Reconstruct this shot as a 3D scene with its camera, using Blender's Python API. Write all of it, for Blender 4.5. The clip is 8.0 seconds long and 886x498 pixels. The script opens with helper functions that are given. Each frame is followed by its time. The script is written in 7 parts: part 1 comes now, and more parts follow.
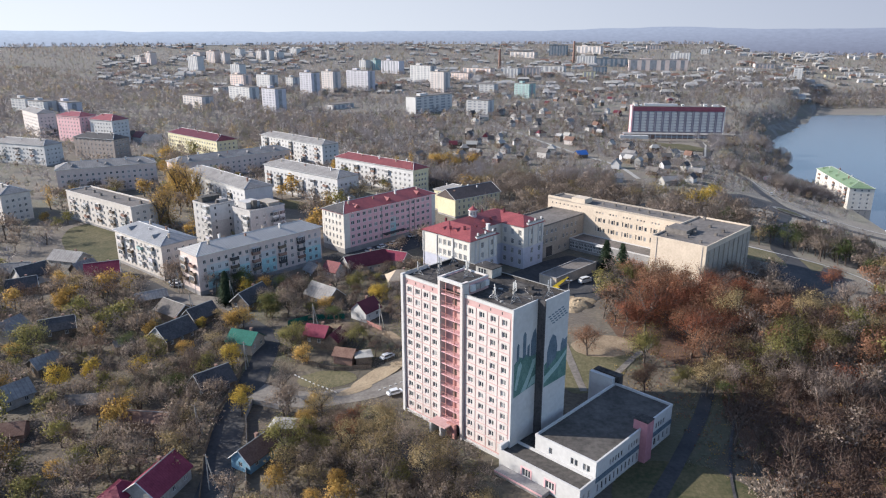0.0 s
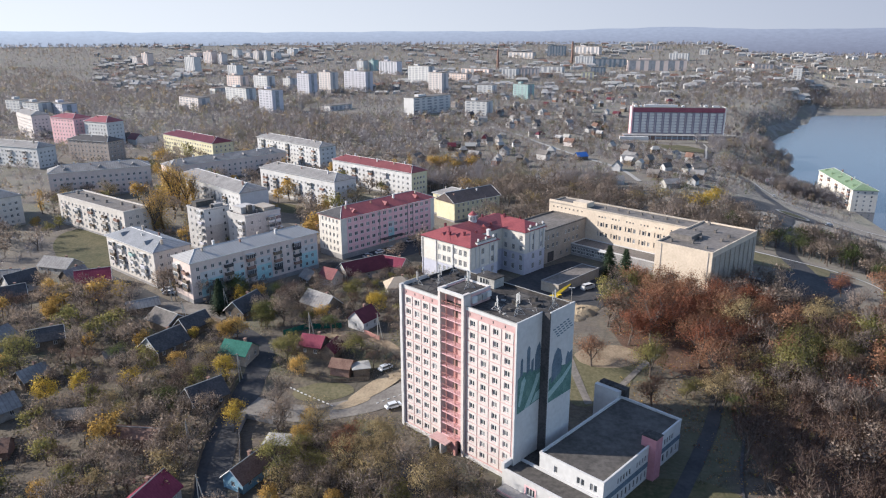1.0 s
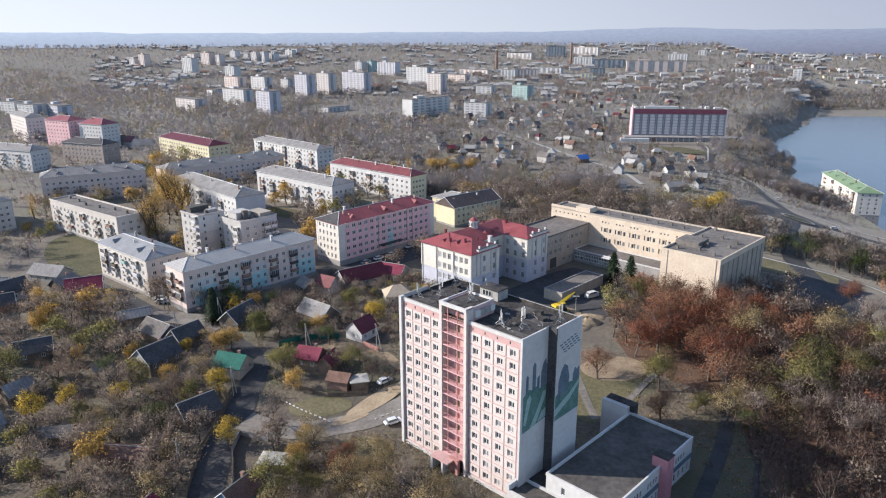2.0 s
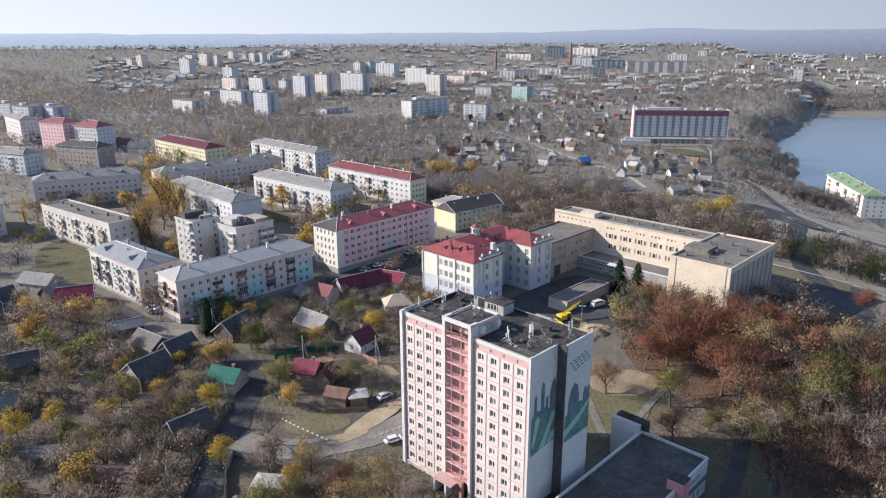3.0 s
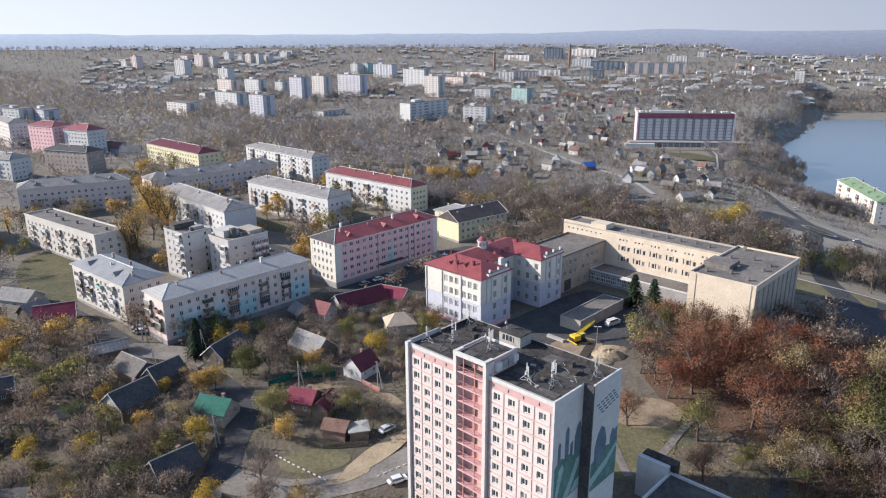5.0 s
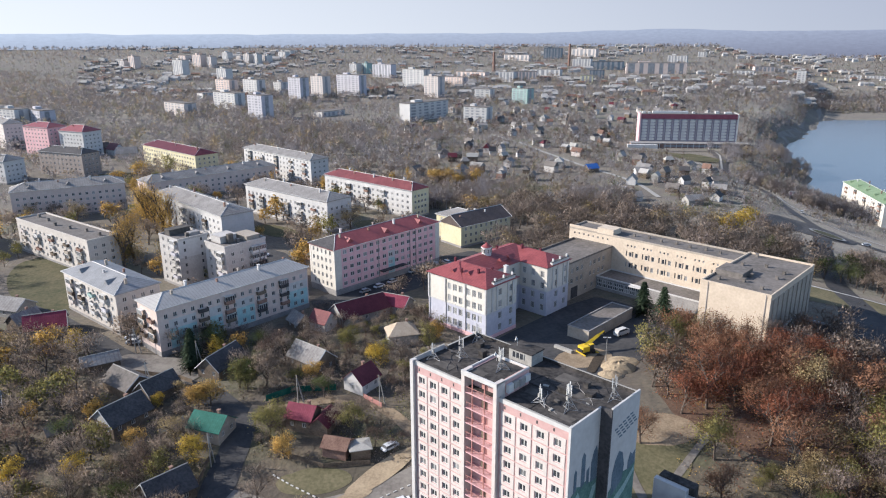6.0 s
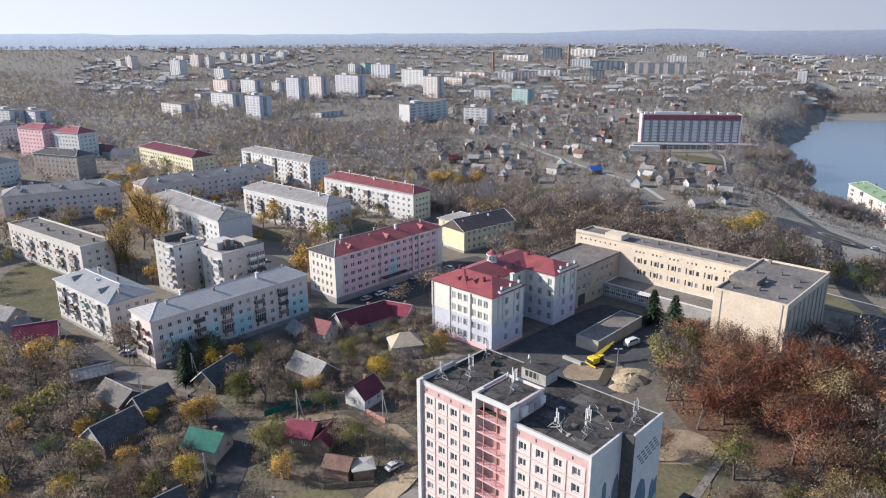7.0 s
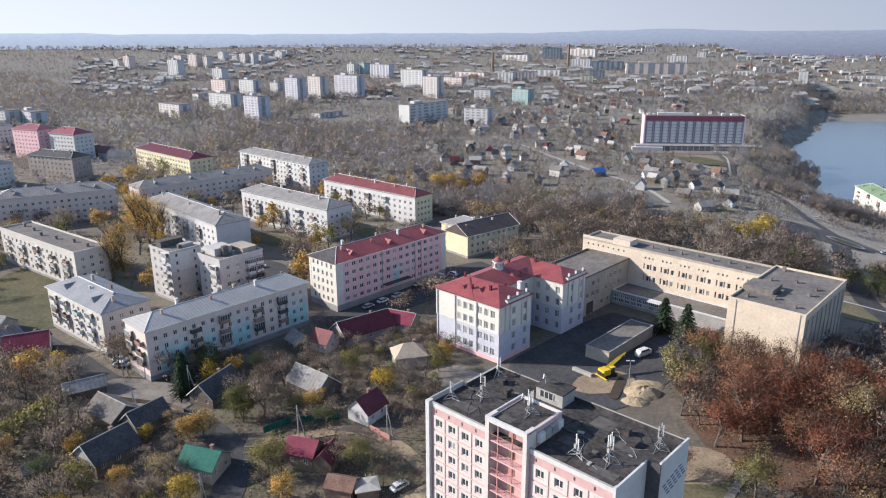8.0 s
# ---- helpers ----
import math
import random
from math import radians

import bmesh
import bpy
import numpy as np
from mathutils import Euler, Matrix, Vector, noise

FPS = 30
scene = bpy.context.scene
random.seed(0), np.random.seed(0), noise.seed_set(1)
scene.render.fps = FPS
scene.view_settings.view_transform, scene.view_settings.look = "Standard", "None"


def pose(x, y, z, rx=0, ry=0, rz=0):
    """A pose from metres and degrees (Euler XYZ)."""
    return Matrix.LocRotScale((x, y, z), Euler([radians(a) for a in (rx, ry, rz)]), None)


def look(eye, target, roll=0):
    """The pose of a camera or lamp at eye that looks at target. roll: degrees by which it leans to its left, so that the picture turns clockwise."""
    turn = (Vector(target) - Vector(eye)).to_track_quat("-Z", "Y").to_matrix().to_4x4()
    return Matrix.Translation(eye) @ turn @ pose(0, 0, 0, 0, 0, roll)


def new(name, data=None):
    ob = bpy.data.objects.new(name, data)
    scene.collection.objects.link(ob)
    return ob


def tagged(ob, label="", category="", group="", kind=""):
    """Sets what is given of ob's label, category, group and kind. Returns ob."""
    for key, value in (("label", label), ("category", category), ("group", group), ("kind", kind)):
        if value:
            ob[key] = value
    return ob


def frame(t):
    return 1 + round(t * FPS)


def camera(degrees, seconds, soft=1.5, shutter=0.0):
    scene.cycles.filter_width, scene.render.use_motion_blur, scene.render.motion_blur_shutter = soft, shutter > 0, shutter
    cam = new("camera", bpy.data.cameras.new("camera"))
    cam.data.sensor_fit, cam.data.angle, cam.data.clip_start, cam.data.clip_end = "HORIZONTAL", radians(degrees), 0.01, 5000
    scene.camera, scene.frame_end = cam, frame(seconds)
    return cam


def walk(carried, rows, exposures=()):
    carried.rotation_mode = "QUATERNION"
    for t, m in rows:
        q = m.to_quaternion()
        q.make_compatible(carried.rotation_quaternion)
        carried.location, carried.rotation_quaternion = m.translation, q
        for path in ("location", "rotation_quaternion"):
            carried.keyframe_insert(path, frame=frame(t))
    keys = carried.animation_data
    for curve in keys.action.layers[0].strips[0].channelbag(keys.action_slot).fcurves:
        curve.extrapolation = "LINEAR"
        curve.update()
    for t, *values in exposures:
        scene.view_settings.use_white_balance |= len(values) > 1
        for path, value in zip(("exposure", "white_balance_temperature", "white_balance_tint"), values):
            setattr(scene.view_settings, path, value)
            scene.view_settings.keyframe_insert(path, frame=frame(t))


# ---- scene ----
cam = camera(65.0, 8.0, 1.15)
PATH = [
    (0, (8.654, -152.126, 89.188), (-1.917, -57.159, 59.700), -0.15),
    (0.5, (8.121, -149.275, 89.303), (-2.301, -54.291, 59.816), -0.19),
    (1, (7.526, -146.105, 89.455), (-2.776, -51.097, 60.005), -0.19),
    (1.5, (6.896, -142.969, 89.596), (-3.288, -47.935, 60.189), -0.20),
    (3, (4.619, -132.440, 89.948), (-5.304, -37.341, 60.662), -0.28),
    (3.5, (3.700, -128.914, 90.006), (-6.121, -33.791, 60.761), -0.27),
    (4, (2.762, -125.288, 90.078), (-6.974, -30.139, 60.891), -0.25),
    (4.5, (1.732, -121.829, 90.140), (-7.875, -26.663, 60.967), -0.25),
    (6, (-1.419, -111.227, 90.445), (-10.745, -16.049, 61.219), -0.23),
    (6.5, (-2.595, -107.807, 90.438), (-11.801, -12.612, 61.229), -0.25),
    (7, (-3.832, -104.330, 90.572), (-12.923, -9.131, 61.339), -0.24),
    (7.5, (-5.048, -101.015, 90.591), (-14.020, -5.805, 61.358), -0.21),
    (8, (-6.360, -97.636, 90.671), (-15.214, -2.422, 61.417), -0.19),
]
walk(cam, [(t, look(eye, target, roll)) for t, eye, target, roll in PATH], [(0.0, 0.69, 5900, 11), (8.0, 0.69, 5900, 11)])

# ---- world and sun ----
SUN_AZ, SUN_EL = 181.0, 27.0   # degrees: where the sun stands, counted from +x towards +y, and its height
world = bpy.data.worlds.new("world")
scene.world = world
world.use_nodes = True
wn = world.node_tree.nodes
sky = wn.new("ShaderNodeTexSky")
sky.sky_type, sky.sun_disc = "NISHITA", False
sky.sun_elevation, sky.sun_rotation = radians(SUN_EL), radians(90.0 - SUN_AZ)
sky.air_density, sky.dust_density, sky.ozone_density, sky.altitude = 1.0, 0.6, 3.0, 100
wn["Background"].inputs["Strength"].default_value = 0.13
veil = wn.new("ShaderNodeHueSaturation")   # a hazy day: the sky's blue is washed out
veil.inputs["Saturation"].default_value = 0.8
world.node_tree.links.new(sky.outputs[0], veil.inputs["Color"])
world.node_tree.links.new(veil.outputs[0], wn["Background"].inputs["Color"])
sun = new("sun", bpy.data.lights.new("sun", "SUN"))
sun.data.energy, sun.data.angle, sun.data.color = 5.0, radians(0.6), (1.0, 0.87, 0.71)
to_sun = Vector((math.cos(radians(SUN_AZ)) * math.cos(radians(SUN_EL)), math.sin(radians(SUN_AZ)) * math.cos(radians(SUN_EL)), math.sin(radians(SUN_EL))))
sun.matrix_world = look((0, 0, 200), Vector((0, 0, 200)) - to_sun)


# ---- materials ----
def mat(name, dark, light, rough=0.8, size=1.0, bump=0.15, metal=0.0, vary=0.0, fine=6.0, sheen=0.0, spec=0.3):
    """Two colours mixed by a coarse and a fine noise in metres, fine relief, and a spread of value from object to object."""
    m = bpy.data.materials.new(name)
    m.use_nodes = True
    n, link = m.node_tree.nodes, m.node_tree.links.new
    bsdf = n["Principled BSDF"]
    geo = n.new("ShaderNodeNewGeometry")
    coarse, small = n.new("ShaderNodeTexNoise"), n.new("ShaderNodeTexNoise")
    coarse.inputs["Scale"].default_value, coarse.inputs["Detail"].default_value = 1.0 / size, 3
    small.inputs["Scale"].default_value, small.inputs["Detail"].default_value = fine / size, 2
    link(geo.outputs["Position"], coarse.inputs["Vector"])
    link(geo.outputs["Position"], small.inputs["Vector"])
    add = n.new("ShaderNodeMath")
    add.operation = "MULTIPLY_ADD"
    add.inputs[1].default_value = 0.5
    half = n.new("ShaderNodeMath")
    half.operation = "MULTIPLY"
    half.inputs[1].default_value = 0.5
    link(coarse.outputs["Fac"], half.inputs[0])
    link(small.outputs["Fac"], add.inputs[0])
    link(half.outputs[0], add.inputs[2])
    ramp = n.new("ShaderNodeValToRGB")
    ramp.color_ramp.elements[0].position, ramp.color_ramp.elements[1].position = 0.36, 0.64
    ramp.color_ramp.elements[0].color, ramp.color_ramp.elements[1].color = (*dark, 1), (*light, 1)
    link(add.outputs[0], ramp.inputs["Fac"])
    colour = ramp.outputs["Color"]
    if vary:
        info, hsv, span = n.new("ShaderNodeObjectInfo"), n.new("ShaderNodeHueSaturation"), n.new("ShaderNodeMapRange")
        span.inputs["To Min"].default_value, span.inputs["To Max"].default_value = 1 - vary, 1 + vary
        link(info.outputs["Random"], span.inputs["Value"])
        link(span.outputs["Result"], hsv.inputs["Value"])
        link(colour, hsv.inputs["Color"])
        colour = hsv.outputs["Color"]
    link(colour, bsdf.inputs["Base Color"])
    bsdf.inputs["Roughness"].default_value, bsdf.inputs["Metallic"].default_value = rough, metal
    bsdf.inputs["Specular IOR Level"].default_value = spec
    if sheen:
        bsdf.inputs["Sheen Weight"].default_value, bsdf.inputs["Sheen Roughness"].default_value = sheen, 0.5
    if bump:
        b = n.new("ShaderNodeBump")
        b.inputs["Strength"].default_value, b.inputs["Distance"].default_value = bump, 0.05 * size
        link(small.outputs["Fac"], b.inputs["Height"])
        link(b.outputs["Normal"], bsdf.inputs["Normal"])
    return m


def leaf_mat(name, colours, sheen=0.0):
    """Leaves: a ramp of colours picked clump by clump."""
    m = bpy.data.materials.new(name)
    m.use_nodes = True
    n, link = m.node_tree.nodes, m.node_tree.links.new
    bsdf = n["Principled BSDF"]
    ramp = n.new("ShaderNodeValToRGB")
    els = ramp.color_ramp.elements
    while len(els) < len(colours):
        els.new(0.5)
    for i, c in enumerate(colours):
        els[i].position, els[i].color = i / (len(colours) - 1), (*c, 1)
    geo = n.new("ShaderNodeNewGeometry")
    link(geo.outputs["Random Per Island"], ramp.inputs["Fac"])
    info, hsv, span = n.new("ShaderNodeObjectInfo"), n.new("ShaderNodeHueSaturation"), n.new("ShaderNodeMapRange")
    span.inputs["To Min"].default_value, span.inputs["To Max"].default_value = 0.95, 1.3
    link(info.outputs["Random"], span.inputs["Value"])
    link(span.outputs["Result"], hsv.inputs["Value"])
    link(ramp.outputs["Color"], hsv.inputs["Color"])
    link(hsv.outputs["Color"], bsdf.inputs["Base Color"])
    bsdf.inputs["Roughness"].default_value = 0.8
    bsdf.inputs["Specular IOR Level"].default_value = 0.15
    bsdf.inputs["Sheen Weight"].default_value = sheen
    away, turn, unit = n.new("ShaderNodeAttribute"), n.new("ShaderNodeVectorTransform"), n.new("ShaderNodeVectorMath")
    away.attribute_name = "outward"   # the crown's own roundness
    turn.vector_type, turn.convert_from, turn.convert_to, unit.operation = "NORMAL", "OBJECT", "WORLD", "NORMALIZE"
    link(away.outputs["Vector"], turn.inputs[0])
    link(turn.outputs[0], unit.inputs[0])
    link(unit.outputs[0], bsdf.inputs["Normal"])
    thin, mix = n.new("ShaderNodeBsdfTranslucent"), n.new("ShaderNodeMixShader")   # light passes through the leaves
    link(hsv.outputs["Color"], thin.inputs["Color"])
    link(unit.outputs[0], thin.inputs["Normal"])
    mix.inputs["Fac"].default_value = 0.45
    link(bsdf.outputs[0], mix.inputs[1])
    link(thin.outputs[0], mix.inputs[2])
    link(mix.outputs[0], n["Material Output"].inputs["Surface"])
    return m


def pane_mat(name, dark, light, rough=0.12):
    m = bpy.data.materials.new(name)
    m.use_nodes = True
    n, link = m.node_tree.nodes, m.node_tree.links.new
    bsdf = n["Principled BSDF"]
    info, ramp = n.new("ShaderNodeObjectInfo"), n.new("ShaderNodeValToRGB")
    ramp.color_ramp.elements[0].position, ramp.color_ramp.elements[1].position = 0.55, 1.0
    ramp.color_ramp.elements[0].color, ramp.color_ramp.elements[1].color = (*dark, 1), (*light, 1)
    link(info.outputs["Random"], ramp.inputs["Fac"])
    link(ramp.outputs["Color"], bsdf.inputs["Base Color"])
    bsdf.inputs["Roughness"].default_value = rough
    return m


def soil_mat():
    """Ground of dry grass, bare soil and dull green turf in plots of different size."""
    # the sheen pales distant ground as haze would
    m = mat("dry_grass", (0.068, 0.057, 0.042), (0.145, 0.121, 0.086), 0.95, 14, 0.4, fine=14, sheen=0.12)
    n, link = m.node_tree.nodes, m.node_tree.links.new
    bsdf = n["Principled BSDF"]
    base = bsdf.inputs["Base Color"].links[0].from_socket
    geo = next(k for k in n if k.bl_idname == "ShaderNodeNewGeometry")
    for scale, colour, edge, amount in ((0.028, (0.078, 0.08, 0.042), (0.52, 0.6), 0.75), (0.045, (0.07, 0.056, 0.046), (0.5, 0.56), 0.7), (0.4, (0.14, 0.105, 0.07), (0.52, 0.7), 0.5)):
        tex, ramp, mix = n.new("ShaderNodeTexNoise"), n.new("ShaderNodeMapRange"), n.new("ShaderNodeMix")
        tex.inputs["Scale"].default_value, tex.inputs["Detail"].default_value = scale, 5
        ramp.inputs["From Min"].default_value, ramp.inputs["From Max"].default_value = edge
        ramp.inputs["To Max"].default_value = amount
        mix.data_type = "RGBA"
        link(geo.outputs["Position"], tex.inputs["Vector"])
        link(tex.outputs["Fac"], ramp.inputs["Value"])
        link(ramp.outputs["Result"], mix.inputs["Factor"])
        link(base, mix.inputs["A"])
        mix.inputs["B"].default_value = (*colour, 1)
        base = mix.outputs["Result"]
    link(base, bsdf.inputs["Base Color"])
    return m


M = {}
M["grass"] = soil_mat()
M["dry_lawn"] = mat("sunburnt_autumn_turf", (0.092, 0.088, 0.046), (0.17, 0.148, 0.088), 0.95, 7, 0.3, fine=9)
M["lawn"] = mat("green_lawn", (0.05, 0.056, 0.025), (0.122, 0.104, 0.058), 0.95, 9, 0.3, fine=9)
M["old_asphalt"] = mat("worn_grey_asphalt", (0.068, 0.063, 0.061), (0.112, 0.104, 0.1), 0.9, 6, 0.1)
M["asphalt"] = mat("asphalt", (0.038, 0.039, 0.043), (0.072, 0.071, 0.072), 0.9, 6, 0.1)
M["paving"] = mat("worn_paving", (0.136, 0.123, 0.111), (0.23, 0.212, 0.187), 0.9, 5, 0.1)
M["sand"] = mat("bare_sand", (0.18, 0.135, 0.09), (0.3, 0.235, 0.16), 0.95, 3, 0.4)
M["wet_soil"] = mat("dug_dark_soil", (0.035, 0.027, 0.02), (0.07, 0.055, 0.04), 0.95, 2, 0.4)
M["warm_white"] = mat("warm_white_render", (0.525, 0.495, 0.44), (0.615, 0.585, 0.53), 0.85, 6, 0.04)
M["pale_sand"] = mat("pale_dug_sand", (0.25, 0.195, 0.13), (0.38, 0.305, 0.205), 0.95, 3, 0.4)
M["water"] = mat("lake_water", (0.042, 0.048, 0.06), (0.055, 0.061, 0.074), 0.16, 60, 0.02, spec=0.35, fine=40)
M["litter"] = mat("fallen_leaf_litter", (0.075, 0.047, 0.034), (0.15, 0.094, 0.064), 0.95, 5, 0.4, fine=9)
M["mauve"] = mat("mauve_pink_render", (0.36, 0.165, 0.195), (0.43, 0.21, 0.24), 0.85, 5, 0.06)
M["pink"] = mat("pink_panel", (0.435, 0.275, 0.264), (0.51, 0.342, 0.325), 0.85, 5, 0.08)
M["cream"] = mat("pale_panel", (0.49, 0.447, 0.42), (0.57, 0.522, 0.495), 0.85, 4, 0.05)
M["old_cream"] = mat("weathered_cream_render", (0.43, 0.4, 0.365), (0.53, 0.495, 0.455), 0.88, 5, 0.1)
M["white"] = mat("white_render", (0.45, 0.445, 0.437), (0.535, 0.53, 0.52), 0.85, 6, 0.04)
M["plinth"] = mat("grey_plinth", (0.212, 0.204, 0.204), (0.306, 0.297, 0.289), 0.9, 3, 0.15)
M["bitumen"] = mat("bitumen_roof", (0.018, 0.017, 0.017), (0.075, 0.068, 0.064), 0.9, 4, 0.2)
M["felt"] = mat("weathered_felt", (0.102, 0.093, 0.085), (0.187, 0.17, 0.157), 0.9, 6, 0.2)
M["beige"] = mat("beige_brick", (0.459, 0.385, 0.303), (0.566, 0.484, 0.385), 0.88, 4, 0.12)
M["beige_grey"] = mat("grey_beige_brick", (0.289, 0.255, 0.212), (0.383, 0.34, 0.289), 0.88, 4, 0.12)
M["peach"] = mat("peach_render", (0.54, 0.44, 0.395), (0.63, 0.53, 0.48), 0.85, 6, 0.08)
M["yellow"] = mat("yellow_render", (0.52, 0.475, 0.31), (0.62, 0.575, 0.4), 0.85, 6, 0.08)
M["blue"] = mat("lavender_render", (0.4, 0.405, 0.47), (0.475, 0.48, 0.54), 0.85, 6, 0.08)
M["turquoise"] = mat("turquoise_render", (0.28, 0.45, 0.46), (0.4, 0.56, 0.57), 0.85, 6, 0.08)
M["redroof"] = mat("red_sheet_roof", (0.18, 0.042, 0.045), (0.275, 0.072, 0.074), 0.5, 4, 0.06, spec=0.4)
M["oldred"] = mat("weathered_red_sheet_roof", (0.12, 0.035, 0.04), (0.2, 0.062, 0.064), 0.6, 3, 0.06, spec=0.25)
M["hotelred"] = mat("dull_crimson_cladding", (0.17, 0.055, 0.08), (0.24, 0.085, 0.115), 0.7, 4, 0.05, spec=0.2)
M["brownroof"] = mat("dark_brown_sheet_roof", (0.055, 0.043, 0.04), (0.1, 0.08, 0.074), 0.7, 3, 0.1)
M["darkred"] = mat("dark_red_roof", (0.075, 0.016, 0.026), (0.125, 0.03, 0.042), 0.6, 3, 0.06, spec=0.2)
M["magenta"] = mat("magenta_roof", (0.14, 0.022, 0.044), (0.21, 0.04, 0.068), 0.6, 3, 0.06, spec=0.2)
M["greenroof"] = mat("green_sheet_roof", (0.012, 0.09, 0.068), (0.028, 0.14, 0.108), 0.65, 3, 0.06, spec=0.15)
M["zinc"] = mat("zinc_roof", (0.3, 0.292, 0.282), (0.38, 0.37, 0.358), 0.6, 5, 0.05)
M["bluezinc"] = mat("dull_blue_grey_sheet_roof", (0.185, 0.19, 0.2), (0.26, 0.266, 0.276), 0.6, 5, 0.05)
M["slate"] = mat("grey_slate_roof", (0.162, 0.153, 0.149), (0.272, 0.264, 0.255), 0.85, 4, 0.2)
M["darkslate"] = mat("dark_slate_roof", (0.038, 0.038, 0.042), (0.085, 0.081, 0.083), 0.85, 3, 0.2)
M["rust"] = mat("rusty_sheet_roof", (0.11, 0.06, 0.045), (0.2, 0.125, 0.095), 0.8, 2, 0.2)
M["wood"] = mat("weathered_boards", (0.09, 0.07, 0.055), (0.2, 0.16, 0.12), 0.9, 2, 0.2)
M["bluewood"] = mat("blue_painted_boards", (0.12, 0.24, 0.34), (0.22, 0.36, 0.45), 0.8, 2, 0.1)
M["brick"] = mat("brown_brick", (0.19, 0.115, 0.09), (0.29, 0.19, 0.15), 0.9, 2, 0.2)
M["rose"] = mat("rose_render", (0.6, 0.36, 0.375), (0.68, 0.445, 0.455), 0.85, 6, 0.08)
M["redsteel"] = mat("red_painted_steel", (0.36, 0.17, 0.155), (0.46, 0.25, 0.225), 0.6, 1, 0.0)
# pale render with shade mixed into its colour
M["lilac_grey"] = mat("shaded_render", (0.41, 0.402, 0.443), (0.508, 0.5, 0.533), 0.8, 6, 0.05)
M["leafgreen_roof"] = mat("light_green_roof", (0.125, 0.19, 0.11), (0.195, 0.265, 0.16), 0.55, 6, 0.05)
M["lilac_dark"] = mat("dim_lilac_render", (0.27, 0.25, 0.295), (0.35, 0.33, 0.375), 0.85, 6, 0.05)
M["far_glass"] = mat("dull_glazing", (0.17, 0.18, 0.2), (0.3, 0.31, 0.33), 0.4, 6, 0.0, fine=3)
M["mural_green"] = mat("faded_green_paint", (0.06, 0.135, 0.12), (0.14, 0.235, 0.205), 0.85, 2.5, 0.03)
M["mural_pale"] = mat("faded_pale_paint", (0.221, 0.34, 0.323), (0.357, 0.459, 0.442), 0.85, 2.5, 0.03)
M["mural_slate"] = mat("slate_blue_paint", (0.07, 0.105, 0.14), (0.14, 0.185, 0.23), 0.85, 2.5, 0.03)
M["carpaint"] = mat("light_car_paint", (0.5, 0.52, 0.54), (0.62, 0.63, 0.65), 0.3, 2, 0.0, vary=0.5, spec=0.5)
M["sandroof"] = mat("tan_roof", (0.34, 0.27, 0.2), (0.48, 0.4, 0.31), 0.85, 2, 0.1)
M["blueroof"] = mat("blue_sheet_roof", (0.03, 0.1, 0.34), (0.06, 0.17, 0.45), 0.5, 3, 0.05)
M["brownish"] = mat("dull_brown_render", (0.25, 0.215, 0.195), (0.34, 0.295, 0.265), 0.88, 4, 0.1)
M["grey_render"] = mat("grey_render", (0.361, 0.344, 0.328), (0.459, 0.443, 0.426), 0.88, 4, 0.1)
M["darkfelt"] = mat("dark_roof_felt", (0.051, 0.047, 0.044), (0.111, 0.102, 0.093), 0.9, 6, 0.15)
M["rubber"] = mat("black_rubber", (0.02, 0.02, 0.02), (0.035, 0.035, 0.035), 0.9, 0.5, 0.0)
M["craneyellow"] = mat("yellow_machine_paint", (0.55, 0.38, 0.02), (0.7, 0.5, 0.04), 0.5, 1, 0.0)
M["concrete"] = mat("pale_concrete", (0.262, 0.254, 0.238), (0.377, 0.369, 0.344), 0.9, 1, 0.05)
# pale mauve colours and sheen stand in for haze over the far trees
M["wood_grey"] = leaf_mat("grey_brown_woods", [(0.335, 0.308, 0.325), (0.47, 0.438, 0.458), (0.4, 0.37, 0.39)], sheen=0.2)
M["wood_brown"] = leaf_mat("brown_woods", [(0.31, 0.255, 0.23), (0.45, 0.375, 0.335), (0.38, 0.31, 0.275)], sheen=0.2)
M["wood_ochre"] = leaf_mat("ochre_woods", [(0.38, 0.3, 0.19), (0.52, 0.42, 0.27), (0.45, 0.36, 0.23)], sheen=0.2)
M["wood_olive"] = leaf_mat("olive_woods", [(0.24, 0.23, 0.17), (0.36, 0.345, 0.25), (0.3, 0.285, 0.21)], sheen=0.2)
M["leaf_ochre"] = leaf_mat("ochre_leaves", [(0.35, 0.265, 0.13), (0.5, 0.4, 0.22), (0.42, 0.33, 0.175)])
M["leaf_brown"] = leaf_mat("brown_leaves", [(0.205, 0.165, 0.135), (0.32, 0.26, 0.215), (0.265, 0.215, 0.178)])
M["birch_twig"] = leaf_mat("pale_twigs", [(0.28, 0.225, 0.195), (0.4, 0.33, 0.285), (0.34, 0.27, 0.235)])
M["frame"] = mat("white_window_frame", (0.5, 0.5, 0.487), (0.59, 0.59, 0.575), 0.6, 2, 0.0)
M["pane"] = pane_mat("window_glass", (0.045, 0.05, 0.058), (0.3, 0.3, 0.3))
M["metal"] = mat("galvanised_steel", (0.4, 0.41, 0.42), (0.58, 0.59, 0.6), 0.45, 1, 0.0, metal=0.7)
M["dull_steel"] = mat("dull_galvanised_steel", (0.2, 0.205, 0.21), (0.32, 0.325, 0.33), 0.5, 1, 0.0, metal=0.3)
M["bark"] = mat("bark", (0.07, 0.055, 0.045), (0.16, 0.13, 0.11), 0.95, 1, 0.3)
M["twig"] = leaf_mat("bare_twigs", [(0.24, 0.195, 0.165), (0.38, 0.32, 0.275), (0.3, 0.24, 0.2)])
